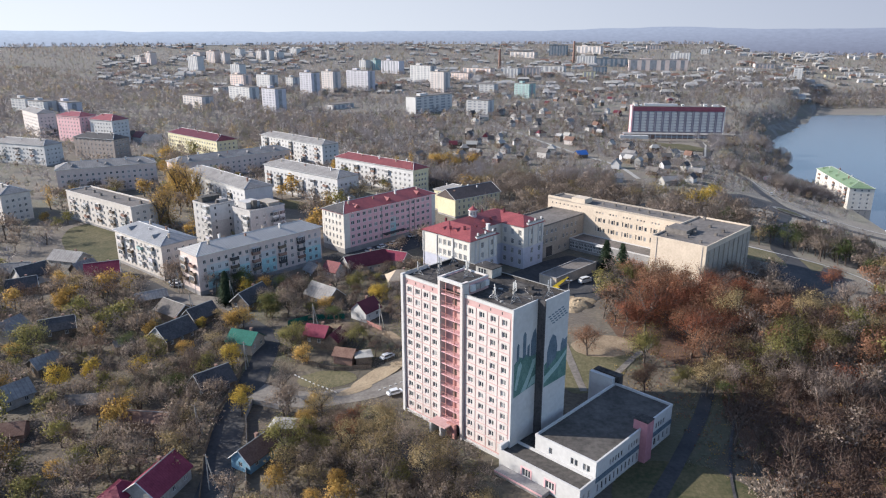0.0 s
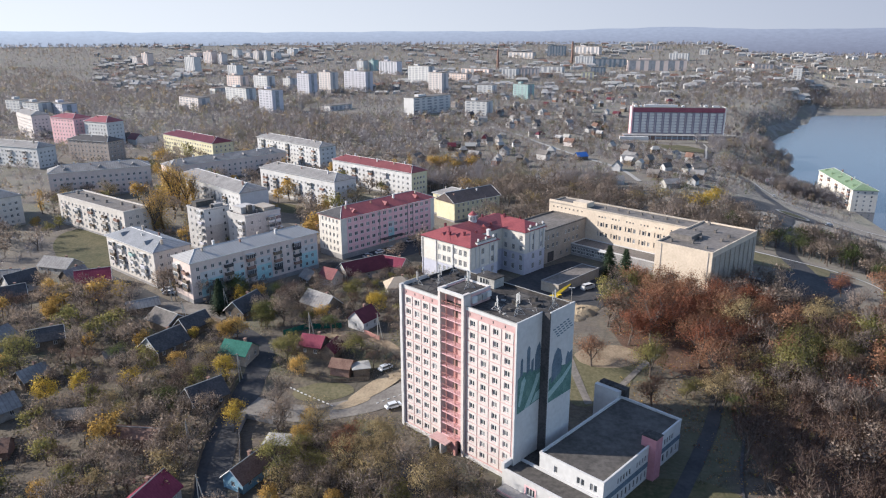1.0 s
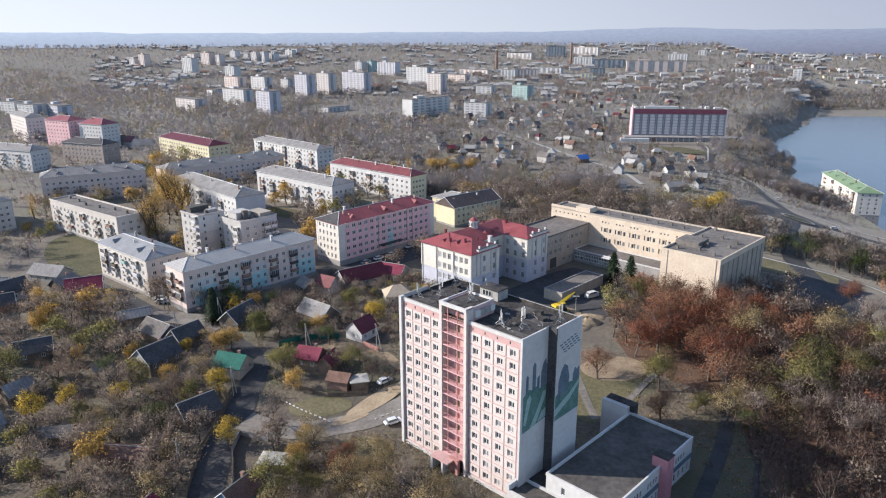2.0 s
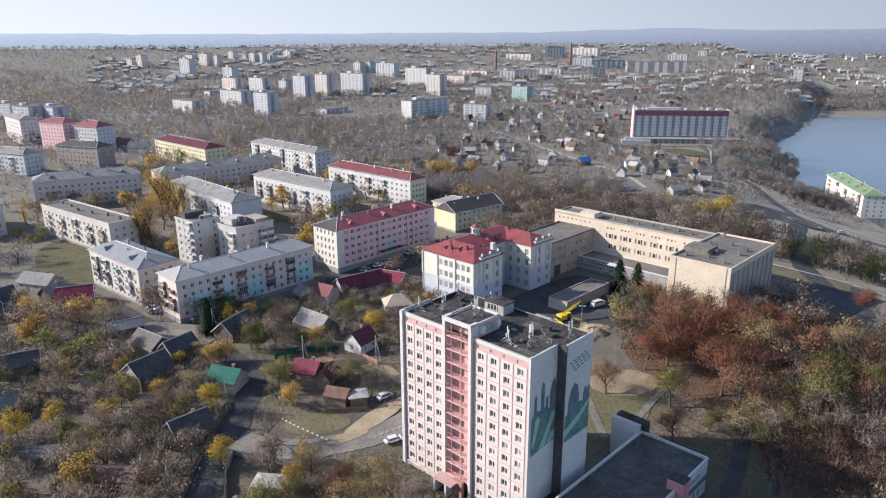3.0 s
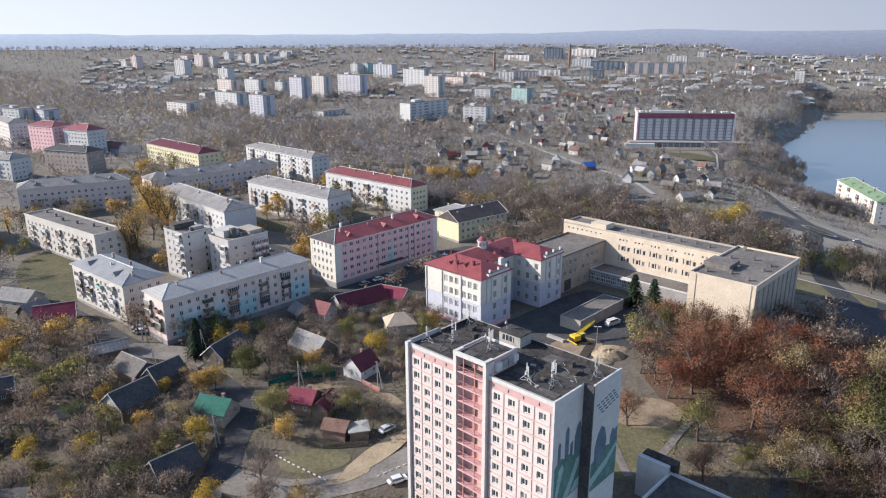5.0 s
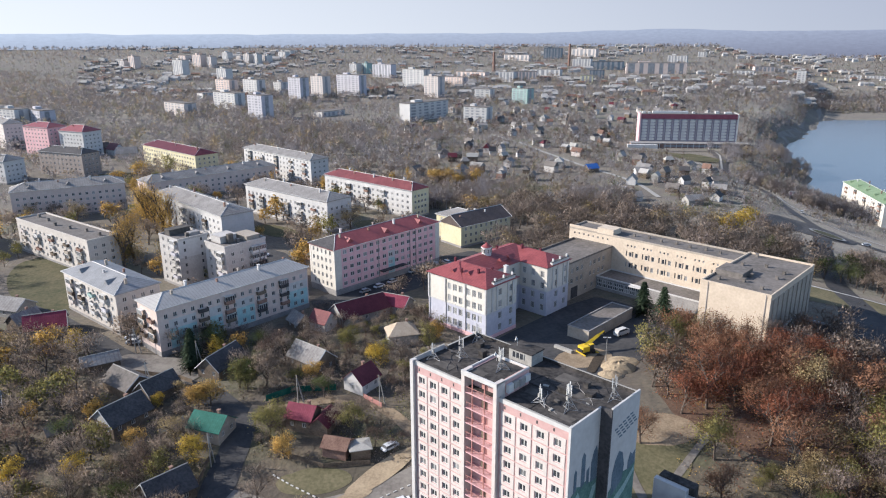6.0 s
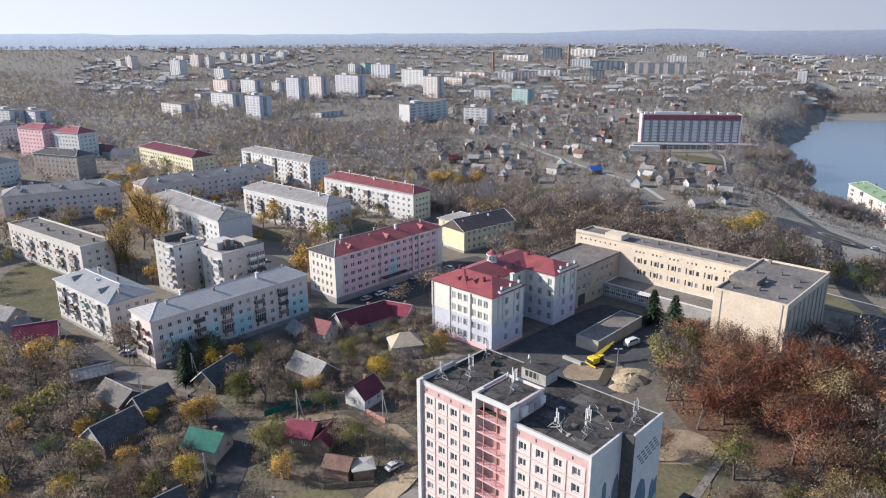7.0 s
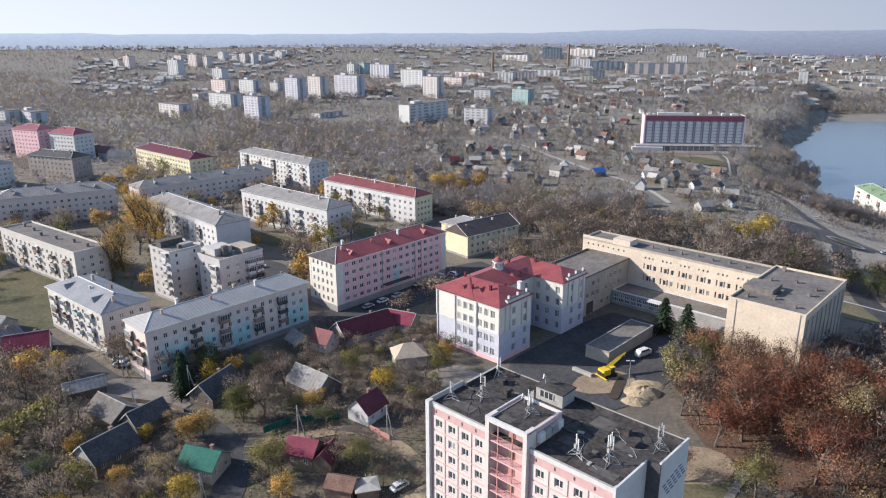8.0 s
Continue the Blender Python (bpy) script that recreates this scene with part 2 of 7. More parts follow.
# twigs darkened so that the shade of the right-hand wood is in the colour
M["shade_dark_twig"] = leaf_mat("dark_red_brown_twigs", [(0.125, 0.088, 0.074), (0.22, 0.156, 0.13), (0.17, 0.12, 0.1)])
M["leaf_yellow"] = leaf_mat("yellow_leaves", [(0.56, 0.39, 0.06), (0.74, 0.53, 0.1), (0.64, 0.46, 0.08), (0.7, 0.56, 0.15)])
M["leaf_orange"] = leaf_mat("orange_leaves", [(0.52, 0.33, 0.1), (0.68, 0.46, 0.15), (0.6, 0.4, 0.12)])
M["leaf_rust"] = leaf_mat("rust_red_leaves", [(0.26, 0.1, 0.064), (0.4, 0.17, 0.1), (0.33, 0.135, 0.085)])
M["leaf_copper"] = leaf_mat("copper_brown_leaves", [(0.3, 0.158, 0.1), (0.42, 0.24, 0.15), (0.36, 0.185, 0.115)])
M["leaf_olive"] = leaf_mat("olive_leaves", [(0.19, 0.185, 0.07), (0.33, 0.3, 0.11), (0.25, 0.235, 0.09)])
M["leaf_green"] = leaf_mat("green_leaves", [(0.085, 0.115, 0.045), (0.15, 0.18, 0.065), (0.11, 0.145, 0.055)])
M["needles"] = leaf_mat("spruce_needles", [(0.035, 0.058, 0.036), (0.075, 0.105, 0.06)])


def seamed(name, spacing):
    """Standing seams and slightly uneven sheets on a metal roof."""
    m = M[name]
    n, link = m.node_tree.nodes, m.node_tree.links.new
    bsdf = n["Principled BSDF"]
    base = bsdf.inputs["Base Color"].links[0].from_socket
    place, wave, edge, mix = n.new("ShaderNodeTexCoord"), n.new("ShaderNodeTexWave"), n.new("ShaderNodeMapRange"), n.new("ShaderNodeMix")
    wave.bands_direction = "X"
    wave.inputs["Scale"].default_value, wave.inputs["Distortion"].default_value = 0.314 / spacing, 0.15
    link(place.outputs["Object"], wave.inputs["Vector"])
    edge.inputs["From Min"].default_value, edge.inputs["From Max"].default_value = 0.12, 0.02
    edge.inputs["To Max"].default_value = 0.45
    link(wave.outputs["Fac"], edge.inputs["Value"])
    mix.data_type, mix.blend_type = "RGBA", "MULTIPLY"
    mix.inputs["B"].default_value = (0.5, 0.5, 0.5, 1)
    link(edge.outputs["Result"], mix.inputs["Factor"])
    link(base, mix.inputs["A"])
    link(mix.outputs["Result"], bsdf.inputs["Base Color"])


for seam_name, seam_gap in (("redroof", 0.9), ("zinc", 0.9), ("bluezinc", 0.9), ("darkred", 0.6), ("magenta", 0.5), ("greenroof", 0.5), ("slate", 1.1), ("leafgreen_roof", 0.9)):
    seamed(seam_name, seam_gap)


# ---- makers ----
def part(name, bm, material, parent=None, label="", place=None):
    """Links a bmesh (or a ready mesh) as one mesh object under a thing or a part."""
    if isinstance(bm, bmesh.types.BMesh):
        me = bpy.data.meshes.new(name)
        if name in ("wall", "render_field", "back_wall"):
            bmesh.ops.remove_doubles(bm, verts=bm.verts, dist=0.001)
        bm.to_mesh(me)
        bm.free()
        me.materials.append(M[material] if isinstance(material, str) else material)
    else:
        me = bm
    ob = new(name, me)
    ob.parent = parent
    if place is not None:
        ob.matrix_basis = place
    if label:
        ob["label"] = label
    return ob


def thing(name, place, label, category, group="", kind=""):
    ob = new(name)
    ob.matrix_basis = place
    return tagged(ob, label, category, group, kind)


def box(bm, x0, x1, y0, y1, z0, z1):
    v = [bm.verts.new((x, y, z)) for z in (z0, z1) for x, y in ((x0, y0), (x1, y0), (x1, y1), (x0, y1))]
    for f in ((3, 2, 1, 0), (4, 5, 6, 7), (0, 1, 5, 4), (1, 2, 6, 5), (2, 3, 7, 6), (3, 0, 4, 7)):
        bm.faces.new([v[i] for i in f])


def tube(bm, a, b, r0, r1, n=4):
    """A tapered round bar from a to b."""
    a, b = Vector(a), Vector(b)
    q = (b - a).to_track_quat("Z", "Y")
    ring = [[bm.verts.new(p + q @ Vector((r * math.cos(k * math.tau / n), r * math.sin(k * math.tau / n), 0))) for k in range(n)] for p, r in ((a, r0), (b, r1))]
    for k in range(n):
        bm.faces.new((ring[0][k], ring[0][(k + 1) % n], ring[1][(k + 1) % n], ring[1][k]))
    if n > 3:
        bm.faces.new(ring[0][::-1]), bm.faces.new(ring[1])


def boxes(*spans):
    bm = bmesh.new()
    for s in spans:
        box(bm, *s)
    return bm


def smooth(a, b, v):
    u = min(1.0, max(0.0, (v - a) / (b - a)))
    return u * u * (3 - 2 * u)


def ground_z(x, y):
    """The lie of the land: a rise behind the tower and a fall to the lake."""
    z = 4.5 * smooth(0, 45, y) + 14 * smooth(800, 1500, y) + 44 * smooth(1350, 2250, math.hypot(x, y)) + 25 * smooth(2300, 4700, math.hypot(x, y))
    shore = float(np.interp(y, (-200, 250, 400, 458, 545, 668, 970, 1400), (240, 245, 255, 275, 280, 310, 465, 640)))
    wide = 150 - 85 * min(1.0, max(0.0, (y - 420) / 60))
    dip = 9.8 * smooth(330, 500, y) * (1 - smooth(570, 720, y)) * smooth(40, 115, x)   # the hollow of the hotel
    return max(-26.0, z - dip - 28 * smooth(shore - wide, shore - 5, x) * smooth(40, 170, y))


def wall(bm, p0, p1, z0, z1, holes=(), depth=0.22):
    """A wall from p0 to p1, its outside on the right hand, with real openings (s0, s1, z0, z1) that have reveals."""
    d = Vector((p1[0] - p0[0], p1[1] - p0[1], 0))
    length = d.length
    d.normalize()
    inn = Vector((-d.y, d.x, 0))
    o = Vector((p0[0], p0[1], 0))
    xs = sorted({0.0, length, *(round(h[i], 3) for h in holes for i in (0, 1))})
    zs = sorted({z0, z1, *(round(h[i], 3) for h in holes for i in (2, 3))})
    verts = {}

    def at(i, j):
        if (i, j) not in verts:
            verts[i, j] = bm.verts.new(o + d * xs[i] + Vector((0, 0, zs[j])))
        return verts[i, j]
    for i in range(len(xs) - 1):
        for j in range(len(zs) - 1):
            cx, cz = (xs[i] + xs[i + 1]) / 2, (zs[j] + zs[j + 1]) / 2
            if not any(h[0] < cx < h[1] and h[2] < cz < h[3] for h in holes):
                bm.faces.new((at(i, j), at(i + 1, j), at(i + 1, j + 1), at(i, j + 1)))
    for s0, s1, a, b in holes:
        out = [bm.verts.new(o + d * s + Vector((0, 0, z))) for s, z in ((s0, a), (s1, a), (s1, b), (s0, b))]
        back = [bm.verts.new(v.co + inn * depth) for v in out]
        for k in range(4):
            bm.faces.new((out[k], out[(k + 1) % 4], back[(k + 1) % 4], back[k]))


FOOT = []   # ground taken by buildings: x, y, turn, length, width


def taken(x, y, margin=1.5):
    for fx, fy, turn, length, wide in FOOT:
        c, s = math.cos(radians(turn)), math.sin(radians(turn))
        u, v = (x - fx) * c + (y - fy) * s, -(x - fx) * s + (y - fy) * c
        if -margin < u < length + margin and -margin < v < wide + margin:
            return True
    return any((x - p[0]) ** 2 + (y - p[1]) ** 2 < (p[2] + margin) ** 2 for p in KEPT_CLEAR)


KEPT_CLEAR = []   # ground kept clear: roads, yards and lawns, as rounds of x, y, radius

WINDOWS = {}


def window_meshes(w, h, bars, frame="frame"):
    """The frame and the pane of one size of window, shared by all windows alike; y points out of the wall."""
    key = (round(w, 2), round(h, 2), bars, frame)
    if key not in WINDOWS:
        t = min(0.17, w * 0.1)
        bm = bmesh.new()
        step = w / bars
        wall(bm, (-w / 2, 0), (w / 2, 0), -h / 2, h / 2, [(k * step + t * (1 if k == 0 else 0.5), (k + 1) * step - t * (1 if k == bars - 1 else 0.5), -h / 2 + t, h / 2 - t) for k in range(bars)], 0.08)
        bmesh.ops.remove_doubles(bm, verts=bm.verts, dist=0.001)
        fm = bpy.data.meshes.new("window")
        bm.to_mesh(fm), bm.free()
        fm.materials.append(M[frame])
        bm = boxes((-w / 2, w / 2, 0.04, 0.08, -h / 2, h / 2))
        pm = bpy.data.meshes.new("pane")
        bm.to_mesh(pm), bm.free()
        pm.materials.append(M["pane"])
        WINDOWS[key] = fm, pm
    return WINDOWS[key]


def set_windows(parent, p0, p1, holes, bars=2, depth=0.12, frame="frame"):
    """A window with its pane in each opening of a wall."""
    d = Vector((p1[0] - p0[0], p1[1] - p0[1], 0)).normalized()
    turn = Matrix(((d.x, -d.y, 0, 0), (d.y, d.x, 0, 0), (0, 0, 1, 0), (0, 0, 0, 1)))
    inn = Vector((-d.y, d.x, 0))
    for s0, s1, a, b in holes:
        fm, pm = window_meshes(s1 - s0, b - a, bars, frame)
        c = Vector((p0[0], p0[1], 0)) + d * ((s0 + s1) / 2) + inn * depth + Vector((0, 0, (a + b) / 2))
        w = part("window", fm, None, parent, place=Matrix.Translation(c) @ turn)
        part("pane", pm, None, w)


def grid_holes(length, floors, z0, step, cols, w, h, margin=1.2, skip=()):
    out = []
    for j in range(floors):
        for i in range(cols):
            if (i, j) not in skip and i not in skip:
                c = margin + (length - 2 * margin) * (i + 0.5) / cols
                out.append((c - w / 2, c + w / 2, z0 + j * step, z0 + j * step + h))
    return out


def hip(bm, L, W, z, rise, over=0.5, gable=False, thick=0.18):
    """A hipped (or gabled) roof over L x W, with a thickness at the eaves."""
    run = 0.0 if gable else min(W, L) / 2 * 0.95
    x0, x1, y0, y1 = -over, L + over, -over, W + over
    if L >= W:
        ridge = [(x0 + (0 if gable else run), W / 2), (x1 - (0 if gable else run), W / 2)]
    else:
        ridge = [(L / 2, y0 + (0 if gable else run)), (L / 2, y1 - (0 if gable else run))]
    low = [bm.verts.new((x, y, z)) for x, y in ((x0, y0), (x1, y0), (x1, y1), (x0, y1))]
    eave = [bm.verts.new((x, y, z + thick)) for x, y in ((x0, y0), (x1, y0), (x1, y1), (x0, y1))]
    r = [bm.verts.new((x, y, z + thick + rise)) for x, y in ridge]
    bm.faces.new(low[::-1])
    for k in range(4):
        bm.faces.new((low[k], low[(k + 1) % 4], eave[(k + 1) % 4], eave[k]))
    if L >= W:
        bm.faces.new((eave[0], eave[1], r[1], r[0])), bm.faces.new((eave[1], eave[2], r[1]))
        bm.faces.new((eave[2], eave[3], r[0], r[1])), bm.faces.new((eave[3], eave[0], r[0]))
    else:
        bm.faces.new((eave[0], eave[1], r[0])), bm.faces.new((eave[1], eave[2], r[1], r[0]))
        bm.faces.new((eave[2], eave[3], r[1])), bm.faces.new((eave[3], eave[0], r[0], r[1]))


def chimney(parent, x, y, z, h=1.6, s=0.55, material="white"):
    bm = boxes((x - s / 2, x + s / 2, y - s / 2, y + s / 2, z, z + h), (x - s / 2 - 0.1, x + s / 2 + 0.1, y - s / 2 - 0.1, y + s / 2 + 0.1, z + h, z + h + 0.15))
    return part("chimney", bm, material, parent)


def rise_at(L, W, rise, over, x, y):
    """The height of a hipped roof above its eaves at a place."""
    run = min(W, L) / 2 + over
    return rise * min(1.0, max(0.0, min(x + over, L + over - x, y + over, W + over - y) / run))


def balcony(parent, p, normal, w=2.8, d=1.0, h=1.0, material="white", glazed=False):
    """A slab with a front and two cheeks; p is the middle of its foot at the wall."""
    n = Vector((normal[0], normal[1], 0))
    t = Matrix(((-n.y, n.x, 0, p[0]), (n.x, n.y, 0, p[1]), (0, 0, 1, p[2]), (0, 0, 0, 1)))
    bm = boxes((-w / 2, w / 2, 0, d, -0.12, 0), (-w / 2, w / 2, d - 0.07, d, 0.08, h), (-w / 2, -w / 2 + 0.06, 0, d - 0.07, 0.08, h), (w / 2 - 0.06, w / 2, 0, d - 0.07, 0.08, h))
    b = part("balcony", bm, material, parent, place=t)
    if glazed:
        bars = [(-w / 2 + k * w / 4 - 0.04, -w / 2 + k * w / 4 + 0.04, d - 0.07, d, h, 2.4) for k in range(5)]
        part("glazing_frame", boxes(*bars, (-w / 2, w / 2, d - 0.08, d + 0.01, 2.35, 2.45), (-w / 2, w / 2, 0, d, 2.45, 2.5)), "frame", b)
        part("pane", boxes((-w / 2 + 0.03, w / 2 - 0.03, d - 0.06, d - 0.03, h, 2.36)), "pane", b)
    return b


def slab_block(name, label, corner, angle, L, W, z0, eave, floors, cols, side_cols, wall_m, roof_m, rise=2.6, first=1.6, step=2.85, win=(1.3, 1.4), flat=False, patches=(), trim=None, balconies=(), side_balconies=(), dormers=0, chimneys=0, shades=("white", "concrete", "wood", "cream", "beige_grey", "brick"), base_m="plinth", category="apartment block", bare_side=False, gabled=False, margin=1.2, side_w=1.3):
    """A slab of flats. Its long front runs from corner along angle; local x is the front, y the depth."""
    t = thing(name, pose(corner[0], corner[1], z0, 0, 0, angle), label, category)
    FOOT.append((corner[0], corner[1], angle, L, W))
    top = eave - z0
    pts = [(0, 0), (L, 0), (L, W), (0, W)]
    bm, basebm = bmesh.new(), bmesh.new()
    for k in range(4):
        p0, p1 = pts[k], pts[(k + 1) % 4]
        n = (cols, side_cols)[k % 2]
        length = (L, W)[k % 2]
        holes = grid_holes(length, floors, first, step, n, win[0] if k % 2 == 0 else min(win[0], side_w), win[1], margin if k % 2 == 0 else 1.2) if n else []
        c, sn = math.cos(radians(angle)), math.sin(radians(angle))
        nx, ny = ((0, -1), (1, 0), (0, 1), (-1, 0))[k]
        mx, my = (p0[0] + p1[0]) / 2, (p0[1] + p1[1]) / 2
        if (bare_side and k == 1) or (nx * c - ny * sn) * (0 - corner[0] - mx * c + my * sn) + (nx * sn + ny * c) * (-130 - corner[1] - mx * sn - my * c) < 0:
            holes = []   # blind gables and the backs of the blocks
        if trim and k == 3:
            endbm = bmesh.new()
            wall(endbm, p0, p1, 0.9, top, holes)
            part("wall", endbm, trim, t)
        else:
            wall(bm, p0, p1, 0.9, top, holes)
        set_windows(t, p0, p1, holes)
    part("wall", bm, wall_m, t)
    fh = grid_holes(L, floors, first, step, cols, win[0], win[1], margin)
    for a, b in patches:   # coloured fields of render round the windows
        for j, m in enumerate(("turquoise", "turquoise", "white")[: floors - 1]):
            bm = bmesh.new()
            za, zb = first - 0.6 + j * step, first - 0.6 + (j + 1) * step
            wall(bm, (a, -0.012), (b, -0.012), za, zb, [(h[0] - a, h[1] - a, h[2], h[3]) for h in fh if h[0] > a and h[1] < b and za < h[2] and h[3] < zb], 0.02)
            part("render_field", bm, m, t)
    if trim:
        for x0, x1, y0, y1 in ((-0.06, 2.9, -0.06, 0.9), (L - 2.2, L + 0.06, -0.06, 0.9), (-0.06, 0.9, W - 0.9, W + 0.06)):
            part("corner_strip", boxes((x0, x1, y0, y1, 0.9, top)), trim, t)
        for x in (L * 0.385, L * 0.69, L * 0.75):
            part("downpipe", boxes((x - 0.09, x + 0.09, -0.16, -0.02, 0.9, top)), "plinth", t)
    part("plinth", boxes((-0.04, L + 0.04, -0.04, W + 0.04, -2.0, 0.9)), base_m, t)
    if flat:
        part("roof", boxes((-0.05, L + 0.05, -0.05, W + 0.05, top - 0.05, top + 0.12)), roof_m, t)
        part("parapet", boxes((-0.15, L + 0.15, -0.15, 0.2, top, top + 0.7), (-0.15, L + 0.15, W - 0.2, W + 0.15, top, top + 0.7), (-0.15, 0.2, 0.2, W - 0.2, top, top + 0.7), (L - 0.2, L + 0.15, 0.2, W - 0.2, top, top + 0.7)), wall_m, t)
        rnd = random.Random(name + str(corner))
        for k in range(chimneys):
            chimney(t, L * (k + 0.5) / chimneys, W * rnd.uniform(0.35, 0.65), top + 0.1, 1.2, 0.9, "felt")
    else:
        bm = bmesh.new()
        hip(bm, L, W, top, rise, gable=gabled)
        part("roof", bm, roof_m, t)
        run, zt = (0.0 if gabled else W / 2 * 0.95), top + 0.18
        ends = ((-0.5 + run, W / 2, zt + rise), (L + 0.5 - run, W / 2, zt + rise))
        capbm = bmesh.new()
        tube(capbm, ends[0], ends[1], 0.13, 0.13, 4)
        for e, xs in ((ends[0], -0.5), (ends[1], L + 0.5)):
            for yy in (-0.5, W + 0.5):
                tube(capbm, e, (xs, yy, zt), 0.11, 0.11, 4)
        part("ridge_cap", capbm, "frame", t)
        part("gutter", boxes((-0.62, L + 0.62, -0.64, -0.5, top + 0.02, top + 0.16)), "frame", t)
        if gabled:
            for gx in (0.0, L - 0.2):
                gb = bmesh.new()
                v = [gb.verts.new((gx + dx, yy, zz)) for dx in (0, 0.2) for yy, zz in ((0, top), (W, top), (W / 2, top + rise * 0.93))]
                for fc in ((0, 1, 2), (3, 4, 5), (0, 1, 4, 3), (1, 2, 5, 4), (2, 0, 3, 5)):
                    gb.faces.new([v[i] for i in fc])
                bmesh.ops.recalc_face_normals(gb, faces=gb.faces)
                part("gable", gb, wall_m, t)
        for k in range(chimneys):
            x, y = L * (k + 0.7 + 0.25 * math.sin(k * 2.7 + L)) / (chimneys + 0.4), W * (0.36, 0.66)[k % 2]
            chimney(t, x, y, top + rise_at(L, W, rise, 0.5, x, y) - 0.3, (1.5, 2.1, 1.2)[k % 3], (0.55, 0.7, 0.5)[k % 3], ("beige_grey", "white", "brick")[(k + int(L)) % 3])
        for k in range(dormers):
            x = L * (k + 0.5) / dormers
            bm = bmesh.new()
            v = [bm.verts.new(c) for c in ((x - 1.5, 1.6, top + rise * 0.3), (x + 1.5, 1.6, top + rise * 0.3), (x, 1.6, top + rise * 0.3 + 1.5), (x - 1.5, 4.2, top + rise * 0.3), (x + 1.5, 4.2, top + rise * 0.3), (x, W * 0.46, top + rise * 0.3 + 1.5))]
            for f in ((0, 1, 2), (0, 2, 5, 3), (1, 4, 5, 2), (3, 5, 4), (0, 3, 4, 1)):
                bm.faces.new([v[i] for i in f])
            part("dormer", bm, roof_m, t)
    rnd = random.Random(len(name) + int(corner[0]))
    for s in balconies:
        for j in range(1 if s >= 0 else 0, floors):
            balcony(t, (abs(s), 0, first - 0.85 + j * step), (0, -1), 3.0, 1.1, 1.0, rnd.choice(shades), rnd.random() < 0.4)
    for s in side_balconies:
        for j in range(1, floors):
            balcony(t, (0, s, first - 0.85 + j * step), (-1, 0), 3.0, 1.1, 1.0, rnd.choice(shades), rnd.random() < 0.4)
    return t


# ---- ground, water, roads ----
def sheet(name, xs, ys, zf, material, label, category, kind="structure"):
    verts = [(x, y, zf(x, y)) for y in ys for x in xs]
    n = len(xs)
    faces = [(j * n + i, j * n + i + 1, (j + 1) * n + i + 1, (j + 1) * n + i) for j in range(len(ys) - 1) for i in range(n - 1)]
    me = bpy.data.meshes.new(name)
    me.from_pydata(verts, [], faces)
    me.materials.append(M[material])
    me.polygons.foreach_set("use_smooth", [True] * len(faces))
    return tagged(new(name, me), label, category, kind=kind)


def steps(*spans):
    out = [spans[0][0]]
    for a, b, d in spans:
        out += list(np.arange(a + d, b + d / 2, d))
    return [float(v) for v in out]


sheet("ground", steps((-4600, -600, 400), (-600, -220, 20), (-220, 260, 5), (260, 700, 20), (700, 4700, 400)), steps((-600, -100, 50), (-100, 300, 5), (300, 800, 20), (800, 1200, 50), (1200, 4800, 200)), ground_z, "grass", "uneven autumn ground of dry grass and bare soil", "ground")
sheet("water", steps((200, 2000, 100)), steps((150, 1500, 90)), lambda x, y: -22.5, "water", "still blue-grey lake water", "lake")


